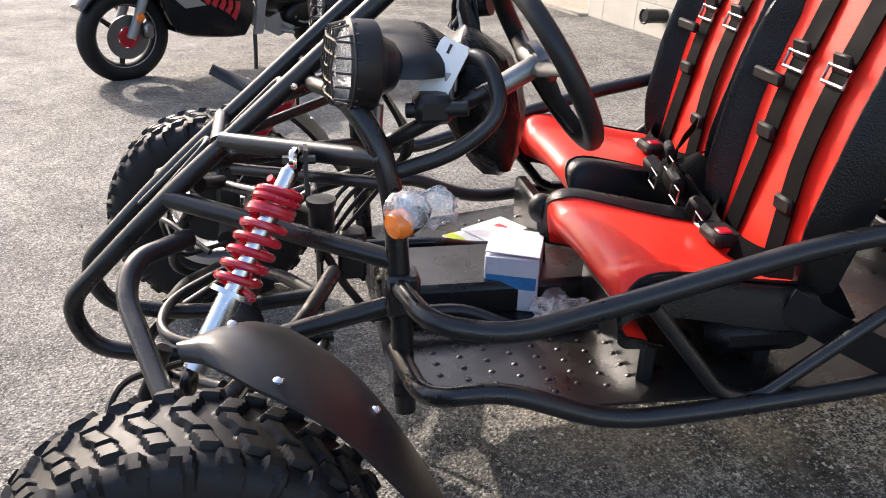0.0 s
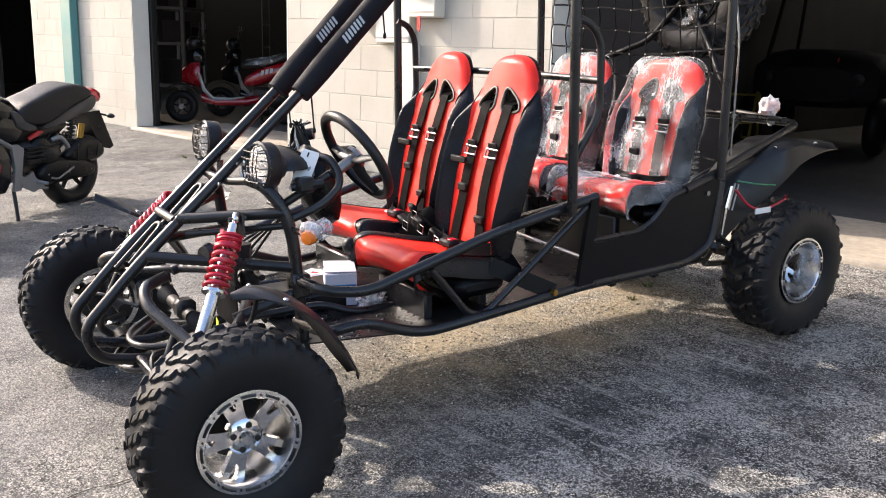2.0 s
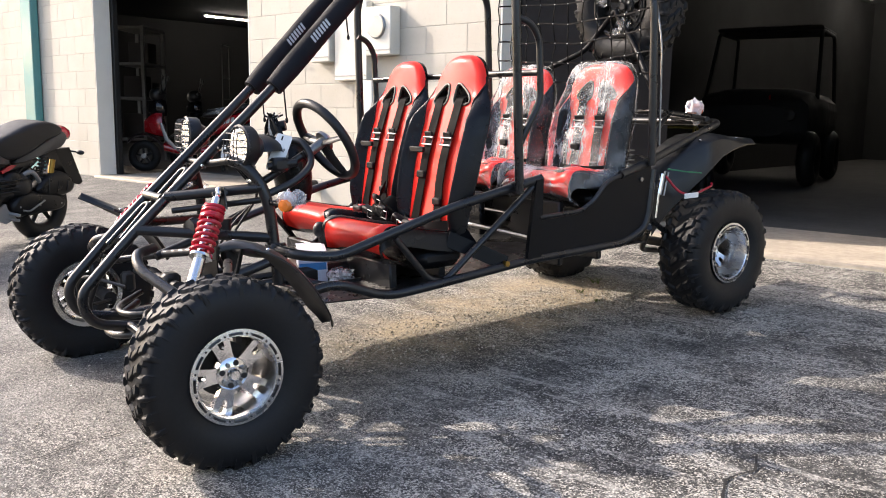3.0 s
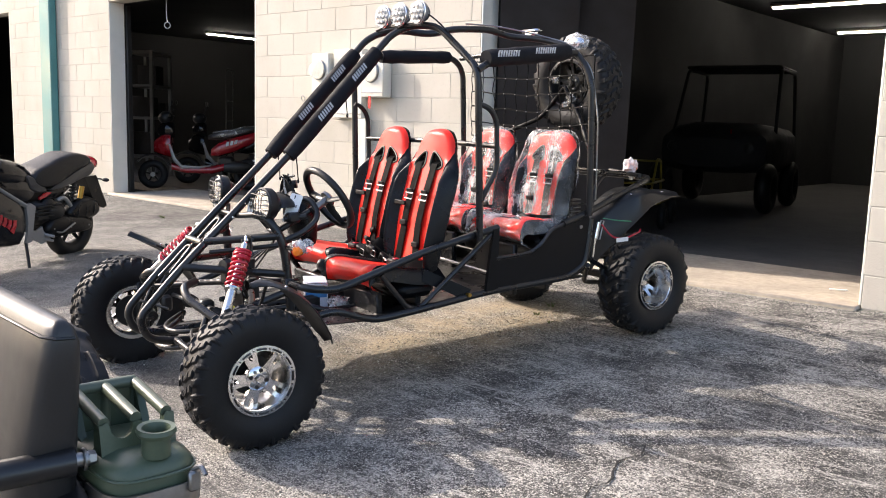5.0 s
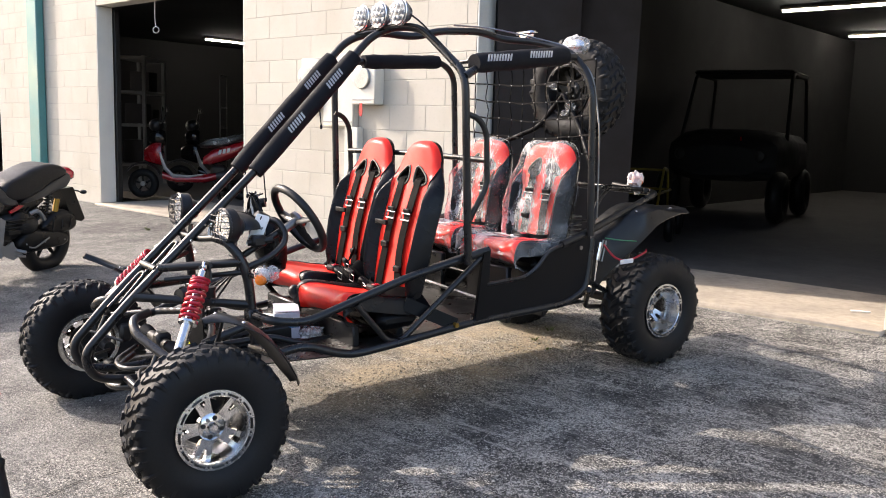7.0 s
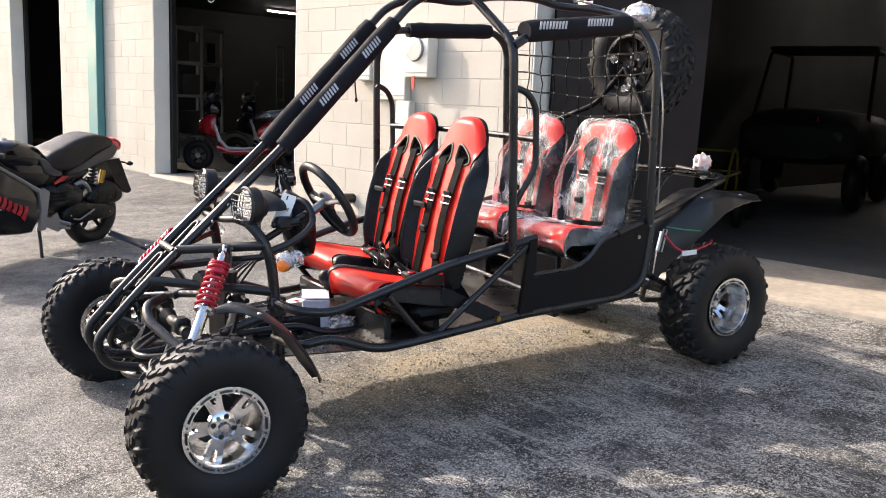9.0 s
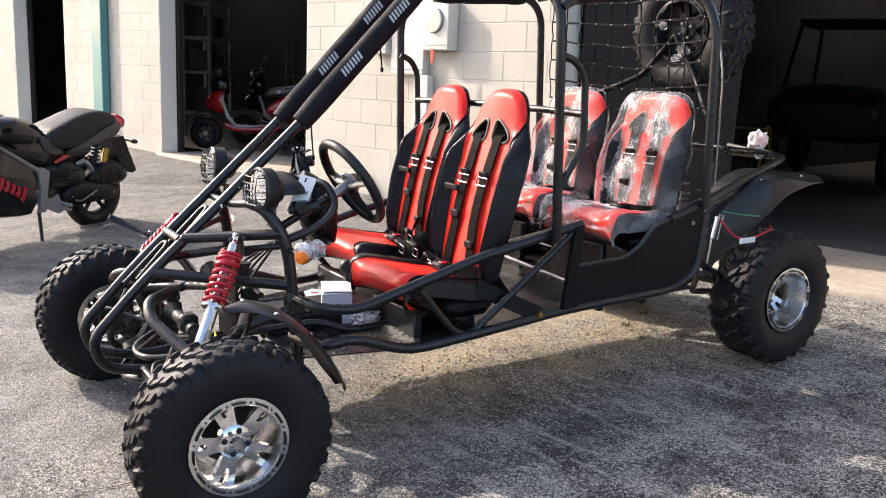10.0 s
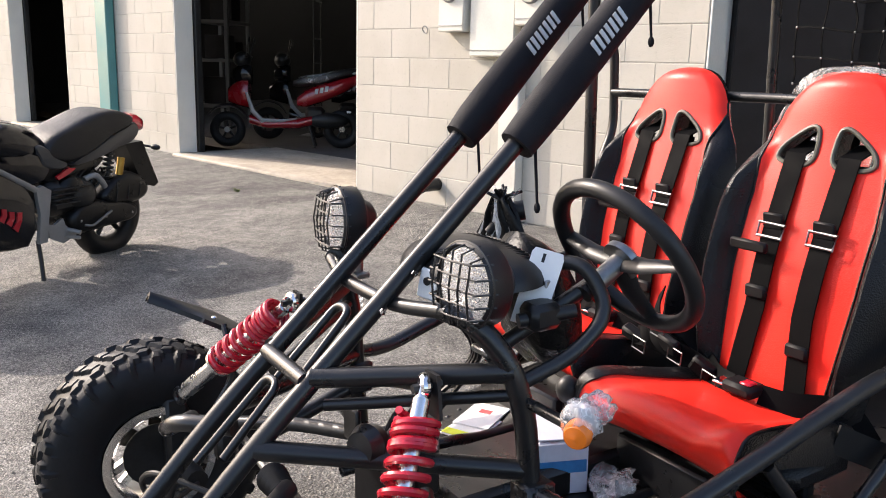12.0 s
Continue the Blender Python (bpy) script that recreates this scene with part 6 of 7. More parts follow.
part("rear_light", join(box((0.16, 1.80, 1.645), (0.12, 0.05, 0.018), 0.008), box((0.16, 1.80, 1.632), (0.06, 0.04, 0.02), 0.004)), CHROME, kart, "bright roof light housing")
lampb = part("brake_light", ball((0.36, 1.93, 1.585), (0.055, 0.04, 0.03), 16, 0.1, 4), CHROME, kart, "clear bagged brake light on the roof")
part("clear_bag", ball((0.36, 1.93, 1.587), (0.072, 0.05, 0.040), 18, 0.4, 5), BAG, lampb)

# spare wheel behind the net
wheel(Matrix.Translation((0.165, 2.135, 1.385)) @ pose(0, 0, 0, 0, 0, -84), 0.252, 0.185, 0.05, 26, kart, dark=True)
part("spare_carrier", join(tube([(-0.40, 1.93, 1.05), (0.0, 2.03, 1.20), (0.16, 2.05, 1.365)], R2, 0.05), tube([(0.50, 1.92, 1.0), (0.30, 2.03, 1.20), (0.16, 2.05, 1.365)], R2, 0.05)), SATIN, kart)

# ---------- cargo net ----------
net = thing("cargo_net", "black webbing cargo net tied across the rear hoop", "net", KART)


def net_point(a, b):
    x = -0.46 + 0.97 * a
    z = 1.515 - 0.42 * b - 0.045 * math.sin(math.pi * a) * (1 - b) * 0.4 - 0.02 * (b * 2) * (1 - abs(2 * a - 1))
    return Vector((x + 0.012 * noise.noise((a * 9, b * 7, 1)), 1.905 + 0.035 * math.sin(math.pi * a) + 0.014 * noise.noise((a * 5, b * 5, 3)), z + 0.008 * noise.noise((a * 8, b * 6, 5))))


for j in range(6):
    part("net_strand", ribbon([net_point(i / 24, j / 5) for i in range(25)], (0, 0.3, 1), 0.007, 0.003), WEB, net)
for i in range(12):
    part("net_strand", ribbon([net_point(i / 11, j / 14) for j in range(15)], (1, 0, 0), 0.005, 0.003), WEB, net)

# knots where the strands cross
for j in range(6):
    for i in range(12):
        part("net_knot", ball(tuple(net_point(i / 11, j / 5) + Vector((0, -0.002, 0))), (0.0038, 0.0038, 0.0038), 6), STEEL, net)
# torn wrapping left on the spare rim
for k, (dx, dz, r) in enumerate(((-0.06, 0.04, 0.022), (0.06, -0.06, 0.030), (0.02, -0.09, 0.018))):
    part("torn_wrap", ball((0.16 + dx, 2.035, 1.365 + dz), (r, 0.012, r * 0.8), 12, 0.7, 40 + k), FILM, kart, "torn clear wrapping")

# ---------- things left on the floor pan ----------
carton = thing("carton", "small white and blue parts carton standing on the floor pan", "box", KART @ Matrix.Translation((0.050, 0.578, 0.346)) @ pose(0, 0, 0, 0, 0, 68))
CW, CD, CH = 0.105, 0.095, 0.110
part("carton_body", box((0, 0, CH / 2), (CW, CD, CH), 0.002), CARD, carton)
part("carton_stripe", box((0.0, -CD / 2 - 0.0012, 0.060), (CW - 0.008, 0.002, 0.026), 0.0005), BLUE, carton, "blue printed stripe")
part("carton_picture", box((-0.030, -CD / 2 - 0.003, 0.048), (0.020, 0.002, 0.018), 0.0005), INK, carton)
part("carton_picture", box((0.02, -0.02, CH + 0.0012), (0.05, 0.028, 0.002), 0.0005), INK, carton)
part("carton_flap", moved(box((0, 0, 0), (CW, CD * 0.98, 0.003), 0.001), Matrix.Translation((0.0, 0.004, CH + 0.012)) @ pose(0, 0, 0, 9, 2, 0)), CARD, carton)
bagged = thing("parts_bag", "crumpled clear bag of parts behind the carton", "plastic bag", KART)
part("bag", ball((0.150, 0.640, 0.372), (0.040, 0.050, 0.030), 24, 0.6, 21), BAG, bagged)
for i, (x, y, rz, mat_) in enumerate(((-0.255, 0.575, 24, YELLOW), (-0.285, 0.625, 30, PAPER))):
    whole("manual", box((0, 0, 0), (0.092, 0.13, 0.004), 0.001), mat_ if i else PAPER, "thin white and yellow manual lying on the floor pan", "booklet", KART @ Matrix.Translation((x, y, 0.350 + 0.005 * i)) @ pose(0, 0, 0, 0, 0, rz))
part("cover_print", box((0.0, -0.048, 0.0025), (0.088, 0.028, 0.001), 0.0002), YELLOW, bpy.data.objects["manual"], "yellow cover stripe")
part("cover_print", box((0.0, 0.02, 0.0025), (0.03, 0.02, 0.001), 0.0002), SPRING, bpy.data.objects["manual.001"])
part("shift_knob", join(rod((0.01, 0.65, 0.38), (0.015, 0.635, 0.51), 0.008), ball((0.015, 0.635, 0.525), (0.026, 0.026, 0.030), 16)), PLASTIC, kart)


# ---------- motorbike ----------
def road_wheel(parent, at, r, section, spokes, disc, label):
    """A motorcycle wheel about the x axis."""
    x, y, z = at
    w = part("wheel", torus(at, (1, 0, 0), r - section, section, 56, 14), RUBBER, parent, label)
    part("rim", lathe([(r - section * 1.75, -0.035), (r - section * 1.35, -0.04), (r - section * 1.35, 0.04), (r - section * 1.75, 0.035)], 48, at=at, closed=True), DARKMETAL if not disc else BIKESILVER, w)
    for i in range(spokes):
        a = 2 * math.pi * i / spokes + 0.4
        d = Vector((0, math.cos(a), math.sin(a)))
        part("spoke", sweep([Vector(at) + d * 0.03, Vector(at) + d * (r - section * 1.6)], [0.018, 0.014], 8, flat=0.6), DARKMETAL, w)
    part("hub", rod((x - 0.06, y, z), (x + 0.06, y, z), 0.032), STEEL, w)
    if disc:
        part("brake_disc", lathe([(0.055, 0.05), (0.115, 0.05), (0.115, 0.055), (0.055, 0.055)], 40, at=at, closed=True), STEEL, w)
        part("disc_carrier", lathe([(0.0, 0.054), (0.06, 0.054), (0.06, 0.060), (0.0, 0.062)], 6, at=at), BIKERED, w, "red disc carrier")
    return w


BIKE = Matrix.Translation((0.83, -3.40, lie(-3.4))) @ pose(0, 0, 0, 0, 0, 22.2) @ pose(0, 0, 0, 1.2, 4.0, 0)
bike = thing("motorcycle", "small black sport motorcycle with red lettering on its side stand", "motorcycle", BIKE)


def hull(rows, n=20, power=2.6):
    """Rows of (y, z, half width, half height)."""
    return loft([oval((0, y, z), w, h, n, power) for y, z, w, h in rows])


def shell(poly, w, edge=0.035, times=2):
    """A moulded panel pair as one body: a side outline in y, z, rounded off towards both flanks."""
    line = [Vector((0, y, z)) for y, z in poly]
    for _ in range(times):
        line = [p.lerp(q, f) for p, q in zip(line, line[1:] + line[:1]) for f in (0.25, 0.75)]
    mid = sum(line, Vector()) / len(line)
    rings = []
    for s, cut in ((-1, 1.0), (-0.96, 0.55), (-0.85, 0.15), (-0.6, 0), (0.6, 0), (0.85, 0.15), (0.96, 0.55), (1, 1.0)):
        rings.append([p + (mid - p).normalized() * min(edge * cut, (mid - p).length * 0.6) + Vector((s * w, 0, 0)) for p in line])
    return loft(rings)


FW, RW = (0, 0.06, 0.237), (0, 1.375, 0.240)
road_wheel(bike, FW, 0.25, 0.050, 3, True, "motorcycle front wheel with a red disc carrier")
road_wheel(bike, RW, 0.25, 0.060, 5, False, "motorcycle rear wheel")
for sx in (1, -1):
    part("fork_leg", join(rod((sx * 0.085, 0.06, 0.237), (sx * 0.08, 0.15, 0.45), 0.025), rod((sx * 0.08, 0.15, 0.45), (sx * 0.07, 0.25, 0.70), 0.018), lathe([(0, 0.0), (0.03, 0.0), (0.03, 0.03), (0, 0.03)], 16, (0, 0.4, 0.9), (sx * 0.08, 0.145, 0.44))), BIKESILVER, bike, "silver fork leg")
    part("brake_caliper", box((sx * 0.075, 0.16, 0.27), (0.05, 0.06, 0.09), 0.015), STEEL, bike)
    part("fork_reflector", lathe([(0.0, 0.010), (0.020, 0.008), (0.024, 0.0), (0.0, 0.0)], 16, (sx, 0, 0), (sx * 0.112, 0.104, 0.347)), ORANGE, bike, "round amber reflector")
    part("mirror", join(rod((sx * 0.10, 0.14, 0.82), (sx * 0.22, 0.10, 0.92), 0.006), ball((sx * 0.24, 0.10, 0.94), (0.055, 0.02, 0.035), 14)), PLASTIC, bike)
    part("grip", join(rod((sx * 0.05, 0.28, 0.80), (sx * 0.18, 0.33, 0.79), 0.010), rod((sx * 0.18, 0.33, 0.79), (sx * 0.29, 0.37, 0.785), 0.016)), PLASTIC, bike)
    part("brake_lever", tube([(sx * 0.16, 0.31, 0.79), (sx * 0.20, 0.26, 0.785), (sx * 0.30, 0.29, 0.78)], 0.005, 0.03, 8), CHROME, bike)
    part("rear_signal", join(rod((sx * 0.03, 1.58, 0.645), (sx * 0.10, 1.64, 0.630), 0.007), ball((sx * 0.125, 1.655, 0.628), (0.034, 0.024, 0.018), 12)), PLASTIC, bike)
    part("passenger_peg", join(rod((sx * 0.11, 0.96, 0.25), (sx * 0.20, 1.0, 0.235), 0.012), rod((sx * 0.12, 0.90, 0.22), (sx * 0.15, 1.04, 0.19), 0.010)), BIKESILVER, bike)
    part("fairing_spar", sweep([(sx * 0.150, 0.34, 0.748), (sx * 0.158, 0.55, 0.622), (sx * 0.150, 0.765, 0.495)], [0.011, 0.014, 0.018], 10, flat=0.6), BIKESILVER, bike, "silver frame spar")
    part("frame_plate", slab([(0.758, 0.50), (0.80, 0.515), (0.852, 0.482), (0.832, 0.34), (0.818, 0.21), (0.765, 0.208), (0.780, 0.36)], sx * 0.148 - 0.012, sx * 0.148 + 0.012, 0), BIKESILVER, bike, "silver frame plate")
    part("peg_bracket", slab([(0.84, 0.30), (0.88, 0.285), (0.94, 0.315), (0.955, 0.275), (1.03, 0.205), (0.94, 0.175), (0.85, 0.22)], sx * 0.13 - 0.008, sx * 0.13 + 0.008, 0), BIKESILVER, bike)
    part("nose_panel", slab([(-0.05, 0.69), (0.10, 0.765), (0.164, 0.725), (0.13, 0.66), (-0.01, 0.64)], sx * 0.158 - 0.006, sx * 0.158 + 0.006, 0), GREY, bike, "grey nose panel")
    part("vent_panel", slab([(0.211, 0.517), (0.281, 0.510), (0.36, 0.465), (0.462, 0.395), (0.337, 0.386), (0.285, 0.43)], sx * 0.154 - 0.005, sx * 0.154 + 0.005, 0), BIKESILVER, bike, "silver vent panel")
    part("tail_accent", slab([(0.92, 0.540), (1.0, 0.580), (1.05, 0.572), (1.0, 0.545), (0.93, 0.522)], sx * 0.118 - 0.008, sx * 0.118 + 0.008, 0), BIKERED, bike, "red tail accent")
    for i in range(9):
        c = Vector((0, 0.306, 0.530)).lerp(Vector((0, 0.643, 0.352)), i / 8)
        h = (0.060, 0.036, 0.040, 0.034, 0.044, 0.040, 0.036, 0.038, 0.052)[i]
        d, n_ = Vector((0, 0.884, -0.467)) * 0.0205, Vector((0, 0.35, 0.94)) * h
        q = [c - d - n_ * 0.8, c + d * 0.7 - n_, c + d + n_ * 0.2, c + d * 0.4 + n_, c - d * 0.9 + n_ * 0.8, c - d * 0.4]
        part("letter_mark", slab([(p.y, p.z) for p in q], sx * 0.1565 - 0.004, sx * 0.1565 + 0.004, 0), BIKERED, bike, "red painted mark")
fen = [[Vector((x, FW[1] + 0.282 * math.cos(a), FW[2] + 0.282 * math.sin(a) + 0.022 * (1 - (x / 0.07) ** 2))) for x in (-0.07, -0.04, 0, 0.04, 0.07)] + [Vector((x, FW[1] + 0.272 * math.cos(a), FW[2] + 0.272 * math.sin(a))) for x in (0.07, 0, -0.07)] for a in [radians(38 + 11 * i) for i in range(11)]]
part("front_mudguard", loft(fen), BIKEBLACK, bike, "gloss black front mudguard")
part("mudguard_side", shell([(-0.06, 0.50), (0.10, 0.535), (0.22, 0.47), (0.20, 0.40), (0.10, 0.43), (-0.02, 0.46)], 0.088, 0.02), BIKEBLACK, bike)
part("nose_fairing", hull([(-0.15, 0.70, 0.05, 0.05), (-0.09, 0.72, 0.12, 0.10), (0.05, 0.735, 0.158, 0.125), (0.18, 0.74, 0.164, 0.13), (0.30, 0.72, 0.155, 0.11), (0.40, 0.69, 0.12, 0.08)]), BIKEBLACK, bike, "gloss black nose fairing")
part("side_fairing", shell([(0.14, 0.66), (0.20, 0.755), (0.36, 0.745), (0.52, 0.645), (0.775, 0.50), (0.765, 0.20), (0.58, 0.195), (0.30, 0.235), (0.255, 0.32), (0.185, 0.50)], 0.152, 0.025, 1), BIKEBLACK, bike, "gloss black side fairing")
part("windscreen", loft([[Vector((x, -0.05 + 0.02 * abs(x) * 10, 0.80)) for x in (-0.11, -0.05, 0, 0.05, 0.11)] + [Vector((x, -0.042 + 0.02 * abs(x) * 10, 0.80)) for x in (0.11, 0, -0.11)], [Vector((x, 0.13 + 0.02 * abs(x) * 10, 0.915)) for x in (-0.08, -0.04, 0, 0.04, 0.08)] + [Vector((x, 0.138 + 0.02 * abs(x) * 10, 0.915)) for x in (0.08, 0, -0.08)]]), BIKEBLACK, bike)
for sx in (1, -1):
    hl = part("headlight", ball((sx * 0.085, -0.085, 0.715), (0.055, 0.05, 0.045), 18), LAMPGLASS, bike, "clear bike headlight")
    part("reflector", ball((sx * 0.082, -0.075, 0.715), (0.045, 0.035, 0.036), 16), REFLECT, hl)
part("dash_panel", box((0, 0.20, 0.845), (0.16, 0.10, 0.05), 0.015), PLASTIC, bike)
part("fuel_tank", hull([(0.38, 0.75, 0.06, 0.05), (0.45, 0.755, 0.12, 0.085), (0.58, 0.75, 0.148, 0.102), (0.71, 0.735, 0.145, 0.098), (0.81, 0.715, 0.12, 0.088), (0.90, 0.68, 0.08, 0.055)]), BIKEBLACK, bike, "gloss black fuel tank")
part("tank_side", shell([(0.42, 0.75), (0.62, 0.73), (0.88, 0.66), (0.90, 0.56), (0.78, 0.49), (0.55, 0.60)], 0.125, 0.02), BIKEBLACK, bike)
part("knee_panel", shell([(0.775, 0.73), (0.86, 0.715), (0.915, 0.64), (1.02, 0.60), (0.95, 0.57), (0.83, 0.595), (0.81, 0.66)], 0.132, 0.015), GREY, bike, "satin grey knee panel")
part("tank_cap", lathe([(0.0, 0.012), (0.035, 0.010), (0.04, 0.0), (0.0, 0.0)], 20, (0, 0, 1), (0, 0.58, 0.850)), STEEL, bike)
part("bike_seat", shell([(0.85, 0.665), (0.89, 0.73), (0.95, 0.768), (1.05, 0.80), (1.18, 0.848), (1.31, 0.872), (1.43, 0.855), (1.51, 0.81), (1.47, 0.775), (1.35, 0.74), (1.22, 0.655), (1.10, 0.608), (0.98, 0.605), (0.88, 0.63)], 0.125, 0.04), SEATHIDE, bike, "black vinyl dual seat")
part("tail_fairing", shell([(1.20, 0.655), (1.34, 0.735), (1.47, 0.775), (1.50, 0.795), (1.54, 0.775), (1.55, 0.73), (1.50, 0.675), (1.437, 0.66), (1.306, 0.62), (1.10, 0.58), (1.0, 0.585)], 0.112, 0.02), GREY, bike, "dark grey tail fairing")
part("tail_light", hull([(1.51, 0.780, 0.09, 0.045), (1.57, 0.775, 0.086, 0.052), (1.62, 0.762, 0.066, 0.045), (1.645, 0.752, 0.035, 0.025)]), TAIL, bike, "red tail lens")
part("number_hanger", slab([(1.463, 0.66), (1.60, 0.665), (1.735, 0.395), (1.70, 0.375), (1.60, 0.40)], -0.075, 0.075, 0), BIKEPLASTIC, bike, "black plastic mudflap")
part("shock_spring", join(coil((0.08, 1.30, 0.44), (0.08, 1.335, 0.62), 0.026, 0.007, 7), rod((0.08, 1.30, 0.42), (0.08, 1.345, 0.65), 0.013)), DARKMETAL, bike, "dark coil shock")
part("canister", rod((0.10, 1.385, 0.490), (0.10, 1.405, 0.590), 0.021), GOLD, bike, "gold canister")
part("engine_case", join(box((0.04, 0.98, 0.42), (0.20, 0.26, 0.20), 0.05), ball((0.08, 1.08, 0.42), (0.10, 0.12, 0.09), 18)), DARKMETAL, bike, "dark engine case")
part("air_box", shell([(1.19, 0.38), (1.29, 0.47), (1.44, 0.515), (1.57, 0.46), (1.60, 0.36), (1.48, 0.31), (1.27, 0.325)], 0.155, 0.05), BIKEPLASTIC, bike, "black ribbed air box")
part("belt_cover", shell([(0.99, 0.34), (1.10, 0.39), (1.37, 0.355), (1.50, 0.30), (1.47, 0.225), (1.30, 0.215), (1.05, 0.20), (0.97, 0.25)], 0.165, 0.045), BIKEPLASTIC, bike, "black belt cover")
for y in (1.04, 1.22, 1.42):
    part("cover_bolt", ball((0.162, y, 0.285 - 0.03 * (y - 1.04)), (0.006, 0.009, 0.009), 8), STEEL, bike)
for i in range(3):
    part("case_rib", sweep([(0.158, 1.30 + 0.09 * i, 0.345 + 0.008 * i), (0.160, 1.31 + 0.09 * i, 0.41), (0.148, 1.32 + 0.09 * i, 0.465)], 0.003, 6), BIKEPLASTIC, bike)
for i in range(4):
    part("cooling_fin", box((0.06, 0.99, 0.40 + 0.026 * i), (0.22, 0.24, 0.007), 0.002), DARKMETAL, bike)
part("frame_cover", shell([(0.80, 0.62), (0.95, 0.60), (1.12, 0.585), (1.30, 0.615), (1.27, 0.57), (1.14, 0.50), (0.98, 0.49), (0.86, 0.50)], 0.095, 0.02), BIKEPLASTIC, bike, "black plastic frame cover")
part("fan_housing", ball((0.10, 1.03, 0.455), (0.06, 0.105, 0.080), 20), BIKEPLASTIC, bike, "round black fan housing")
part("intake_elbow", tube([(0.11, 1.12, 0.50), (0.125, 1.18, 0.525), (0.12, 1.24, 0.47), (0.11, 1.27, 0.43)], 0.017, 0.05, 10), BIKESILVER, bike, "silver intake elbow")
part("kick_start", tube([(0.165, 1.06, 0.26), (0.185, 1.10, 0.25), (0.185, 1.24, 0.315)], 0.007, 0.02, 8), STEEL, bike)
part("carburettor", join(box((0.07, 1.20, 0.49), (0.08, 0.08, 0.06), 0.015), rod((0.05, 1.13, 0.51), (0.06, 1.30, 0.50), 0.020)), DARKMETAL, bike)
part("swing_arm", rod((0.10, 1.02, 0.255), (0.10, 1.33, 0.24), 0.022), BIKESILVER, bike)
part("exhaust", rod((-0.16, 1.05, 0.27), (-0.18, 1.56, 0.40), 0.048), STEEL, bike)
part("side_stand", join(tube([(0.13, 0.78, 0.22), (0.17, 0.76, 0.13), (0.235, 0.72, -0.010)], 0.012, 0.05), box((0.238, 0.72, -0.008), (0.03, 0.05, 0.01), 0.003)), DARKMETAL, bike, "extended side stand")
for i in range(5):
    part("hose", tube([(0.10, 0.95 + 0.05 * i, 0.40), (0.13, 1.0 + 0.06 * i, 0.50 + 0.02 * (i % 2)), (0.08, 1.12 + 0.05 * i, 0.56), (0.05, 1.2 + 0.04 * i, 0.45)], 0.006, 0.06, 6), BIKEPLASTIC, bike)
part("loose_wrap", ball((0.0, 0.42, 0.865), (0.14, 0.12, 0.022), 18, 0.5, 31), BAG, bike, "clear plastic sheet over the bars")


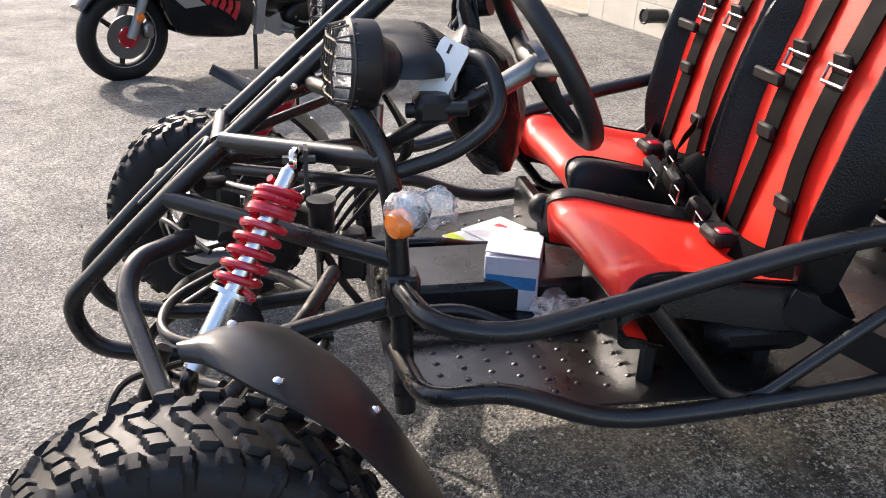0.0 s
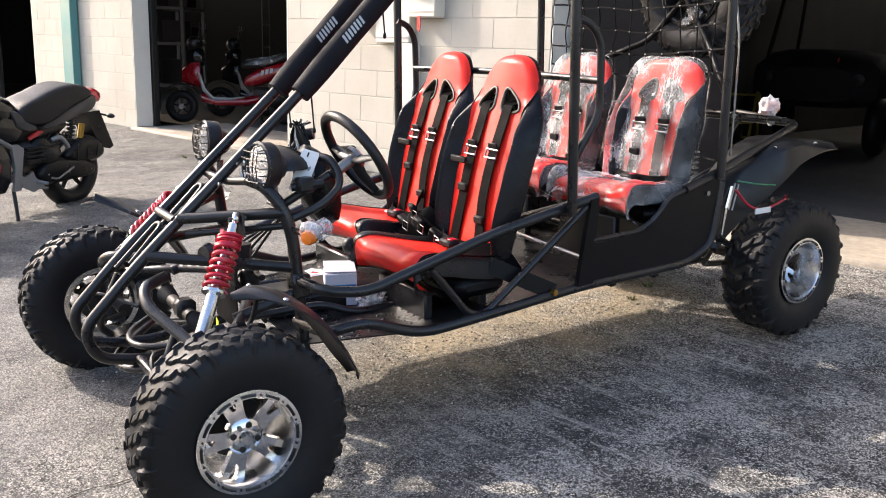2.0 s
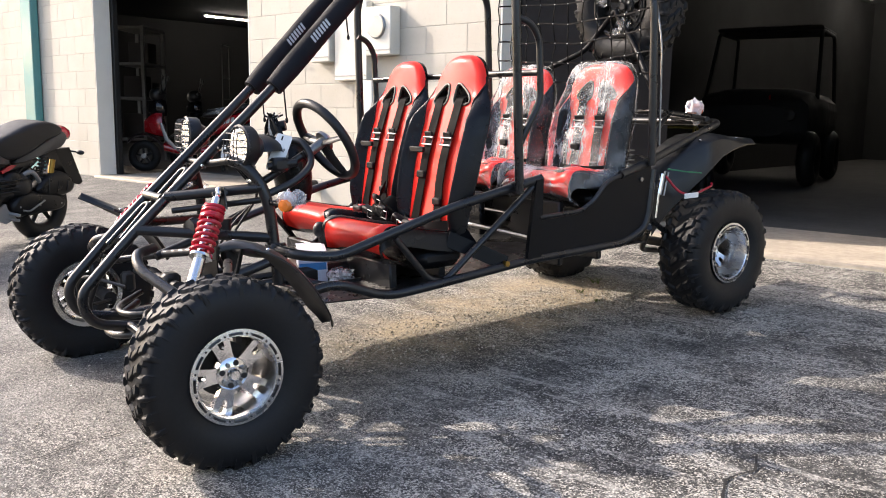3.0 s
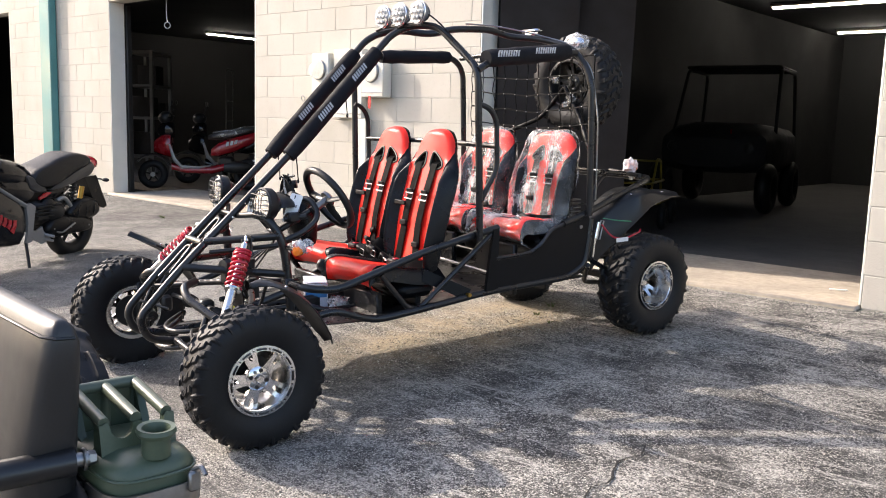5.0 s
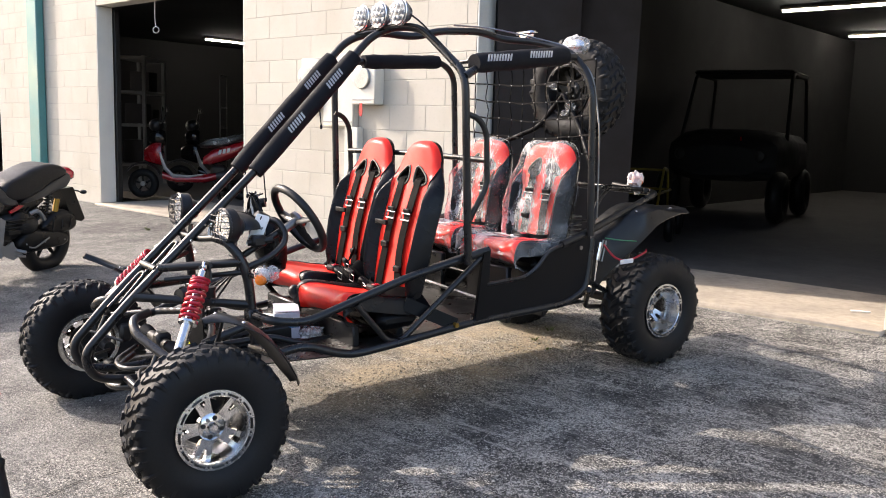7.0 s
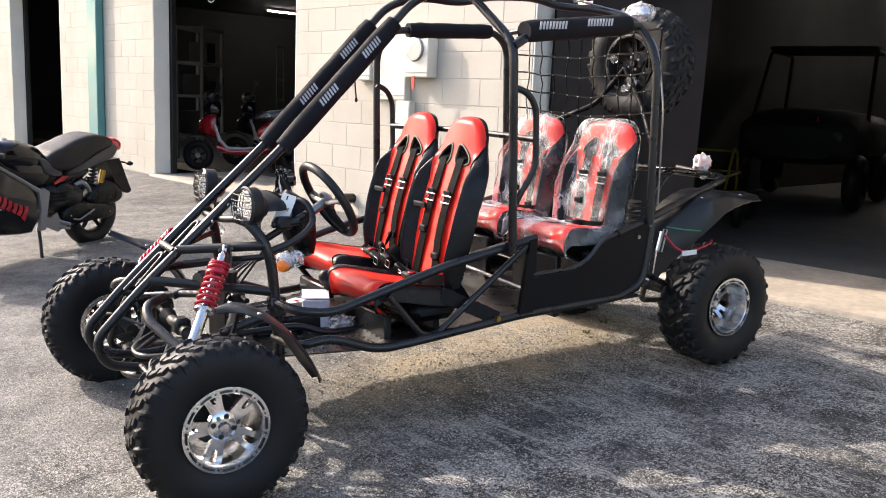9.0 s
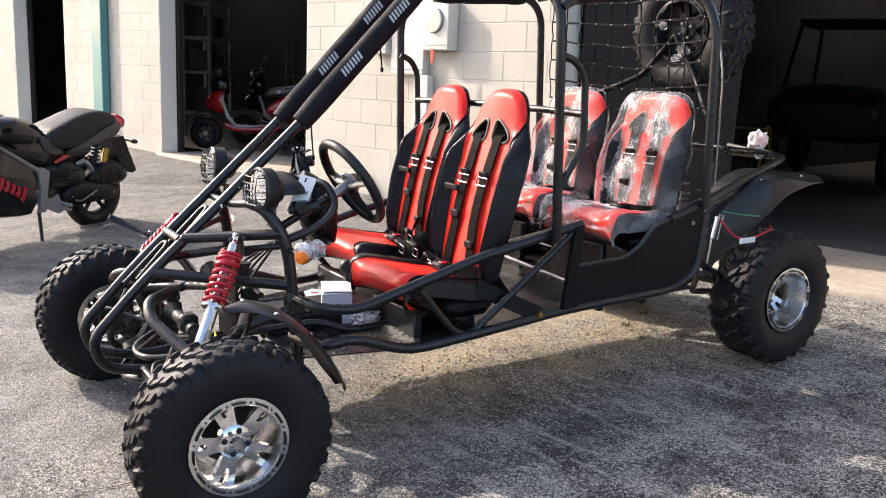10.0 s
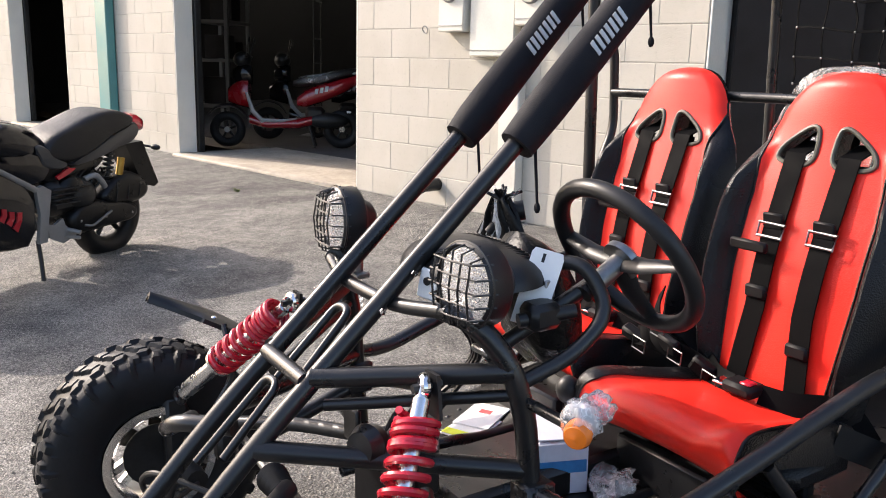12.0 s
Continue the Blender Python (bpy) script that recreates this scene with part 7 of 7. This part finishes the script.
# ---------- scooters in the shop ----------
def scooter(m, paint, label, shadow=False):
    s = thing("scooter", label, "scooter", m)
    road_wheel(s, (0, 0, 0.20), 0.20, 0.052, 5, False, "scooter front wheel")
    road_wheel(s, (0, 1.28, 0.22), 0.22, 0.058, 5, False, "scooter rear wheel")
    part("front_mudguard", loft([[Vector((x, 0.25 * math.cos(a), 0.22 + 0.25 * math.sin(a) + (0.02 if abs(x) < 0.05 else 0))) for x in (-0.07, -0.03, 0.03, 0.07)] + [Vector((x, 0.24 * math.cos(a), 0.22 + 0.24 * math.sin(a))) for x in (0.07, -0.07)] for a in [radians(25 + 15 * i) for i in range(9)]]), PLASTIC, s)
    part("leg_shield", hull([(0.02, 0.58, 0.05, 0.08), (0.10, 0.60, 0.12, 0.13), (0.18, 0.61, 0.16, 0.16), (0.25, 0.60, 0.16, 0.17)], 18, 2.4), paint, s, "glossy front leg shield")
    part("front_cowl", hull([(0.08, 0.80, 0.06, 0.06), (0.14, 0.81, 0.12, 0.10), (0.22, 0.82, 0.13, 0.11), (0.28, 0.80, 0.11, 0.10)], 18, 2.4), BIKEBLACK, s, "black front cowl")
    part("shield_trim", sweep([(0.17, 0.24, 0.62), (0.165, 0.30, 0.42), (0.16, 0.40, 0.315), (0.155, 0.62, 0.31), (0.15, 0.78, 0.34)], [0.02, 0.035, 0.04, 0.03, 0.012], 10, flat=0.5), SCOOTWHITE, s, "silver curved trim")
    part("foot_board", hull([(0.26, 0.32, 0.14, 0.06), (0.45, 0.27, 0.17, 0.05), (0.80, 0.28, 0.17, 0.06), (0.95, 0.32, 0.14, 0.06)], 18, 3), paint, s)
    part("headset", join(ball((0, 0.18, 0.97), (0.12, 0.10, 0.09), 16), rod((-0.30, 0.24, 1.0), (0.30, 0.24, 1.0), 0.014)), PLASTIC, s)
    for sx in (1, -1):
        part("mirror", join(rod((sx * 0.16, 0.24, 1.0), (sx * 0.22, 0.28, 1.16), 0.006), ball((sx * 0.23, 0.29, 1.18), (0.05, 0.015, 0.035), 12)), PLASTIC, s)
    part("tail_body", hull([(0.78, 0.52, 0.10, 0.05), (0.88, 0.56, 0.15, 0.10), (1.08, 0.63, 0.165, 0.11), (1.30, 0.71, 0.15, 0.09), (1.50, 0.80, 0.10, 0.05), (1.58, 0.84, 0.05, 0.02)], 20, 2.6), paint, s, "glossy tail body")
    part("scooter_seat", hull([(0.74, 0.72, 0.07, 0.03), (0.82, 0.735, 0.13, 0.05), (1.05, 0.77, 0.14, 0.055), (1.30, 0.84, 0.12, 0.05), (1.46, 0.88, 0.06, 0.03)], 18, 2.6), SEATHIDE, s, "black seat under clear wrap")
    part("seat_wrap", hull([(0.80, 0.745, 0.135, 0.055), (1.05, 0.778, 0.15, 0.06), (1.26, 0.84, 0.13, 0.055)], 18, 2.6), FILM, s)
    for i in range(3):
        y = 0.98 + 0.055 * i
        part("letter_mark", slab([(y, 0.61 + 0.014 * i), (y + 0.035, 0.615 + 0.014 * i), (y + 0.048, 0.675 + 0.014 * i), (y + 0.012, 0.67 + 0.014 * i)], 0.158, 0.166, 0), SCOOTWHITE, s, "pale painted mark")
    part("engine", join(ball((0.08, 1.12, 0.32), (0.08, 0.24, 0.09), 16), box((0.02, 0.98, 0.40), (0.2, 0.22, 0.14), 0.04)), DARKMETAL, s)
    part("rear_reflector", box((0.12, 1.36, 0.42), (0.02, 0.05, 0.025), 0.006), PAPER, s)
    part("tail_light", ball((0, 1.60, 0.83), (0.07, 0.04, 0.035), 14), TAIL, s)
    part("rack_handle", tube([(0.09, 1.40, 0.84), (0.10, 1.62, 0.92), (-0.10, 1.62, 0.92), (-0.09, 1.40, 0.84)], 0.012, 0.06), SCOOTWHITE, s)
    for sx in (1, -1):
        part("stand_leg", rod((sx * 0.10, 0.92, 0.25), (sx * 0.14, 0.98, 0.01), 0.012), DARKMETAL, s)
    return s


scooter(Matrix.Translation((-3.42, 0.82, FLOOR_Z - 0.01)) @ pose(0, 0, 0, 0, 0, -38.5), SCOOTRED, "glossy red scooter with silver trim parked inside the shop")
scooter(Matrix.Translation((-4.05, 1.75, FLOOR_Z - 0.01)) @ pose(0, 0, 0, 0, 0, -36), BIKEBLACK, "dark scooter parked behind a red one in the shop")
scooter(Matrix.Translation((-3.55, 2.9, FLOOR_Z - 0.01)) @ pose(0, 0, 0, 0, 0, -36), SCOOTRED, "red scooter standing in the dark shop")

# ---------- shop fittings ----------
shelf = thing("shelf_rack", "pale steel shelf rack with cartons inside the shop", "shelf", Matrix.Translation((-5.55, 2.0, FLOOR_Z - 0.01)) @ pose(0, 0, 0, 0, 0, -50))
for x in (-0.42, 0.42):
    for y in (-0.2, 0.2):
        part("upright", box((x, y, 1.0), (0.05, 0.05, 2.0), 0.004), RACK, shelf)
for z in (0.35, 0.95, 1.45, 1.97):
    part("shelf_board", box((0, 0, z), (0.9, 0.46, 0.045), 0.004), RACK, shelf)
for x, z, w, h in ((-0.2, 0.98, 0.28, 0.22), (0.15, 0.98, 0.3, 0.3), (-0.1, 1.48, 0.34, 0.3), (0.2, 0.38, 0.36, 0.35)):
    whole("stored_carton", box((0, 0, h / 2), (w, 0.3, h), 0.004), SHADEBROWN, "brown carton on the shop shelf", "box", shelf.matrix_basis @ Matrix.Translation((x, 0, z)))
truck = thing("hand_truck", "grey tubular hand truck standing in the dark shop", "hand truck", Matrix.Translation((-4.05, 2.5, FLOOR_Z - 0.01)) @ pose(0, 0, 0, 0, 0, -50))
part("truck_frame", tube([(-0.18, 0, 0.05), (-0.18, 0, 1.72), (0.18, 0, 1.72), (0.18, 0, 0.05)], 0.012, 0.05), DARKMETAL, truck)
for z in (0.5, 0.95, 1.25):
    part("rung", rod((-0.18, 0, z), (0.18, 0, z), 0.008), DARKMETAL, truck)
part("toe_plate", box((0, -0.1, 0.02), (0.4, 0.2, 0.012), 0.003), STEEL, truck)
for x in (-0.22, 0.22):
    part("truck_wheel", torus((x, 0.05, 0.12), (1, 0, 0), 0.085, 0.035, 24, 10), RUBBER, truck)
cord = thing("pull_cord", "white pull cord with a loop hanging in the doorway", "cord")
part("cord", tube([(-2.15, 0.30, 3.3), (-2.16, 0.30, 2.4), (-2.14, 0.30, 2.32)], 0.005, 0.05, 8), PAPER, cord)
part("loop", torus((-2.14, 0.30, 2.285), (0.6, -0.75, 0.0), 0.035, 0.005, 24, 8), PAPER, cord)


def strip_light(x, y, rz, n=1.2):
    t = thing("strip_light", "lit fluorescent strip light on the shop ceiling", "ceiling light", Matrix.Translation((x, y, 3.27)) @ pose(0, 0, 0, 0, 0, rz), "shop strip lights")
    part("light_body", box((0, 0, 0), (n + 0.05, 0.14, 0.05), 0.006), METER, t)
    part("tube", rod((-n / 2, 0.0, -0.045), (n / 2, 0.0, -0.045), 0.018), TUBELIGHT, t, "lit white tube")
    return t


strip_light(-11.4, 7.8, 90, 1.7)
strip_light(-11.6, 11.6, 90, 1.2)
strip_light(2.85, 8.75, 0, 2.0)
strip_light(2.5, 12.7, 0, 1.7)

# brown boards leaning inside the wide doorway, their shade put into the colour
whole("leaning_board", moved(box((0, 0, 1.22), (0.62, 0.04, 2.44), 0.003), pose(0, 0, 0, 4, 0, 0)), SHADEBROWN, "brown board leaning inside the wide doorway", "board", Matrix.Translation((3.20, 0.42, FLOOR_Z - 0.01)) @ pose(0, 0, 0, 0, 0, 38))
whole("leaning_board", moved(box((0, 0, 1.2), (0.5, 0.04, 2.40), 0.003), pose(0, 0, 0, 4, 0, 0)), SHADEBROWN, "brown board leaning inside the wide doorway", "board", Matrix.Translation((3.55, 0.80, FLOOR_Z - 0.01)) @ pose(0, 0, 0, 0, 0, 38))
yk = thing("kart_frame", "small kart with a yellow tube frame in the dark shop", "go-kart", Matrix.Translation((2.75, 2.9, FLOOR_Z - 0.01)) @ pose(0, 0, 0, 0, 0, 20) @ Matrix.Scale(0.75, 4))
for z, s in ((0.35, 1.0), (0.62, 0.8)):
    part("side_tube", tube([(-0.45 * s, -0.6, z), (0.45 * s, -0.6, z), (0.48 * s, 0.6, z), (-0.48 * s, 0.6, z), (-0.45 * s, -0.55, z)], 0.017, 0.1), YELLOWPAINT, yk, "yellow side tube")
for x in (-0.35, 0.35):
    part("roll_tube", tube([(x, 0.55, 0.3), (x, 0.35, 0.9), (x, -0.05, 0.95), (x, -0.55, 0.45)], 0.017, 0.1), YELLOWPAINT, yk, "yellow roll tube")
    part("bar", rod((x, -0.5, 0.35), (x, -0.45, 0.62), 0.014), YELLOWPAINT, yk)
part("cross_tube", rod((-0.35, 0.35, 0.9), (0.35, 0.35, 0.9), 0.015), YELLOWPAINT, yk)
for x in (-0.52, 0.52):
    for y in (-0.5, 0.5):
        part("kart_wheel", torus((x, y, 0.18), (1, 0, 0), 0.125, 0.06, 28, 12), RUBBER, yk)
part("kart_seat", box((0, 0.15, 0.45), (0.4, 0.4, 0.3), 0.08), SEATHIDE, yk)
utv = thing("utility_vehicle", "dark utility vehicle with round headlamps deep in the shop", "vehicle", Matrix.Translation((2.45, 6.05, FLOOR_Z - 0.01)) @ pose(0, 0, 0, 0, 0, 10))
part("body", loft([oval((0, y, z), w, h, 24, 4) for y, z, w, h in ((-1.0, 0.75, 0.45, 0.18), (-0.85, 0.78, 0.66, 0.28), (-0.3, 0.82, 0.72, 0.32), (0.9, 0.78, 0.72, 0.34), (1.1, 0.75, 0.6, 0.25))]), UTVTONE, utv)
for x in (-0.66, 0.66):
    part("cab_post", tube([(x, -0.35, 1.0), (x * 0.92, 0.0, 1.85), (x * 0.92, 1.0, 1.85), (x, 1.05, 0.9)], 0.025, 0.1), UTVTONE, utv)
    for y in (-0.75, 0.8):
        part("tyre", torus((x * 1.02, y, 0.32), (1, 0, 0), 0.22, 0.10, 36, 14), RUBBER, utv)
    h = part("headlight", lathe([(0.0, 0.03), (0.06, 0.02), (0.075, 0.0), (0.06, -0.03), (0, -0.03)], 24, (0, -1, 0), (x * 0.72, -0.98, 0.82)), DARKMETAL, utv, "round headlamp")
part("cab_roof", box((0, 0.5, 1.88), (1.25, 1.15, 0.05), 0.02), UTVTONE, utv)
part("marker_light", box((0.25, -0.99, 1.02), (0.02, 0.02, 0.05), 0.004), TAIL, utv)

# ---------- quad parked beside the camera's way, with a fuel can ----------
quad = thing("quad_bike", "black quad bike with a padded backrest beside a fuel can", "quad bike", Matrix.Translation((6.104, -4.875, 0.0)) @ pose(0, 0, 0, 0, 0, -5))
rows = []
for z, right, near, far, inset in ((0.40, -0.13, -0.03, 0.10, 0.03), (0.46, -0.11, -0.03, 0.10, 0.0), (0.62, -0.075, -0.022, 0.085, 0.0), (0.76, -0.03, -0.008, 0.075, 0.0), (0.84, -0.008, 0.0, 0.070, 0.0), (0.875, 0.0, 0.004, 0.068, 0.002), (0.895, 0.0, 0.006, 0.066, 0.008), (0.906, 0.0, 0.008, 0.064, 0.018), (0.909, 0.0, 0.012, 0.060, 0.026)):
    rows.append(oval(((right - 0.56) / 2, (near + far) / 2, z), (right + 0.56) / 2 - inset, (far - near) / 2 - inset * 0.8, 40, 7.0, (1, 0, 0), (0, 1, 0)))
part("backrest", loft(rows), PADHIDE, quad, "black padded backrest", 60)
part("backrest_seam", sweep([(-0.54, 0.004, 0.884), (-0.3, 0.003, 0.886), (-0.02, 0.006, 0.886), (-0.002, 0.022, 0.884), (-0.002, 0.05, 0.882)], 0.0025, 6), PLASTIC, quad)
bar_ = part("push_bar", rod((-0.092, -0.25, 0.665), (-0.052, 0.060, 0.668), 0.024), BLACK, quad, "black tubular push bar")
part("bar_bolt", join(rod((-0.053, 0.055, 0.668), (-0.049, 0.082, 0.668), 0.012), lathe([(0, 0.012), (0.011, 0.011), (0.013, 0.0), (0, 0)], 6, (0.13, 1, 0), (-0.049, 0.082, 0.668)), torus((-0.049, 0.075, 0.668), (0.13, 1, 0), 0.016, 0.003, 20, 6)), STEEL, bar_, "steel bolt head")
part("rack_plate", moved(box((0, 0, 0), (0.13, 0.10, 0.012), 0.003), Matrix.Translation((-0.075, 0.085, 0.600)) @ pose(0, 0, 0, 10, 14, 12)), PLASTIC, quad)
part("rack_bar", tube([(-0.20, 0.12, 0.60), (-0.07, 0.14, 0.585), (0.02, 0.20, 0.50), (0.05, 0.26, 0.42)], 0.026, 0.06), PLASTIC, quad)
part("rack_bar", tube([(-0.14, 0.05, 0.61), (-0.06, 0.03, 0.56), (-0.05, 0.05, 0.45), (-0.10, 0.10, 0.36)], 0.018, 0.05), BLACK, quad)
part("chassis", box((-0.75, 0.10, 0.42), (0.8, 0.42, 0.16), 0.05), DARKMETAL, quad)
part("quad_seat", loft([oval((-1.25 + 0.1 * i, 0.05, 0.62 + 0.015 * math.sin(i)), 0.12, 0.075, 18, 3, (0, 1, 0), (0, 0, 1)) for i in range(7)]), SEATHIDE, quad)
LQ = quad.matrix_basis.inverted()
for wx, wy in ((5.160, -4.482), (5.01, -5.60)):
    wheel(Matrix.Translation(LQ @ Vector((wx, wy, 0.330))) @ pose(0, 0, 0, 0, 0, -91.5), 0.345, 0.230, 0.115, 12, quad, dark=True)
part("axle", rod(LQ @ Vector((5.160, -4.482, 0.330)), LQ @ Vector((5.01, -5.60, 0.330)), 0.03), DARKMETAL, quad)
CANM = Matrix.Translation((6.035, -4.70, 0.363)) @ pose(0, 0, 0, 0, 0, -6) @ Matrix.Scale(1.17, 4)
can = thing("fuel_can", "olive green plastic fuel can with a triple handle and open spout", "fuel can", CANM)
rows = []
for z, g in ((-0.20, 0.02), (-0.19, 0.004), (0.0, 0.002), (0.15, 0.0), (0.236, 0.0), (0.246, 0.002), (0.253, 0.007), (0.258, 0.016), (0.263, 0.034)):
    rows.append(oval((0.000, 0, z), 0.097 - g, 0.067 - g, 40, 4.2, (1, 0, 0), (0, 1, 0)))
part("can_body", loft(rows), GREEN, can, "olive green moulded can body", 60)
part("belt_line", sweep(oval((0.000, 0, 0.238), 0.1015, 0.0675, 40, 4.2, (1, 0, 0), (0, 1, 0)), 0.0022, 6, True), GREEN, can)
for y in (-0.046, 0.0, 0.046):
    part("handle", tube([(-0.098, y, 0.19), (-0.098, y, 0.318), (0.018, y, 0.300)], 0.0088, 0.012, 10), HANDLE, can, "pale worn grip bar")
part("handle_bridge", rod((-0.098, -0.048, 0.318), (-0.098, 0.048, 0.318), 0.0095), HANDLE, can)
for y in (-0.049, 0.049):
    part("handle_side", join(slab([(-0.106, 0.19), (-0.106, 0.318), (-0.088, 0.318), (-0.085, 0.312), (-0.06, 0.262), (-0.012, 0.240), (0.002, 0.262), (0.004, 0.300), (0.024, 0.300), (0.034, 0.20)], y - 0.006, y + 0.006, 0 + 1)), GREEN, can, "green handle side wall")
part("handle_back", slab([(-0.052, 0.20), (0.052, 0.20), (0.052, 0.316), (-0.052, 0.316)], -0.104, -0.094, 0), GREEN, can, "green handle back wall")
front = [(-0.055, 0.205), (0.055, 0.205), (0.055, 0.302), (0.044, 0.306)]
for c in (0.023, -0.023):
    front += [(c + 0.017 * math.cos(k), 0.300 - 0.020 * math.sin(k)) for k in [math.pi * i / 8 for i in range(9)]]
front += [(-0.044, 0.306), (-0.055, 0.302)]
part("handle_front", moved(slab(front, -0.005, 0.005, 0), Matrix.Translation((0.072, 0, 0.0)) @ Matrix.Rotation(radians(-10), 4, "Y") @ Matrix.Translation((0, 0, 0.0))), GREEN, can, "scalloped front wall of the handle", 20)
part("spout", lathe([(0.020, 0.0), (0.020, 0.028), (0.025, 0.030), (0.028, 0.036), (0.026, 0.042), (0.020, 0.041), (0.017, 0.034), (0.017, 0.01), (0.0, 0.01)], 32, (0.05, 0, 1), (0.072, 0.006, 0.259)), GREEN, can, "open round spout")
hold = thing("can_holder", "steel strap holder round the green fuel can", "bracket", CANM)
part("strap_band", ribbon([p + Vector((0, 0, 0)) for p in oval((0, 0, 0.204), 0.106, 0.072, 40, 4.2, (1, 0, 0), (0, 1, 0))] + [oval((0, 0, 0.204), 0.106, 0.072, 40, 4.2, (1, 0, 0), (0, 1, 0))[0]], (0, 0, 1), 0.034, 0.003), STEEL, hold)
part("strap_latch", join(box((0.108, 0.045, 0.222), (0.010, 0.018, 0.030), 0.003), tube([(0.104, 0.045, 0.236), (0.116, 0.052, 0.246), (0.130, 0.052, 0.236)], 0.0035, 0.012, 8)), STEEL, hold)
part("holder_base", box((0, 0, -0.212), (0.23, 0.15, 0.02), 0.004), BLACK, hold)
part("holder_arm", rod((-0.05, 0, -0.225), (-0.32, -0.02, -0.10), 0.02), BLACK, hold)


# ---------- blocks of the front wall ----------
COURSE, BLOCK_L, JOINT = 0.2032, 0.4064, 0.004
BLOCKS = {}


def block(length, parent, x, z):
    key = round(length, 2)
    if key not in BLOCKS:
        BLOCKS[key] = mesh_of("block", box((0, 0, 0), (key - JOINT, 0.03, COURSE - JOINT), 0.0035), BLOCK, 30)
    ob = new("block", BLOCKS[key])
    ob.location = (x, 0.0152 + random.uniform(-0.0005, 0.0005), z)
    ob.parent = parent


random.seed(5)
for ob, (a, b), (lo, hi) in ((wall_obs[1], WALLS[1], (0, 14)), (wall_obs[2], WALLS[2], (0, 14)), (wall_obs[3], (5.925, 7.95), (0, 14)), (wall_obs[0], (-11.2, -7.98), (0, 12))):
    for k in range(lo, hi):
        z = 0.21 + COURSE * (k + 0.5)
        x = a
        first = BLOCK_L if k % 2 else BLOCK_L / 2
        while x < b - 0.05:
            n = min(first, b - x)
            if b - x - n < 0.1:
                n = b - x
            block(n, ob, x + n / 2, z)
            x += n
            first = BLOCK_L
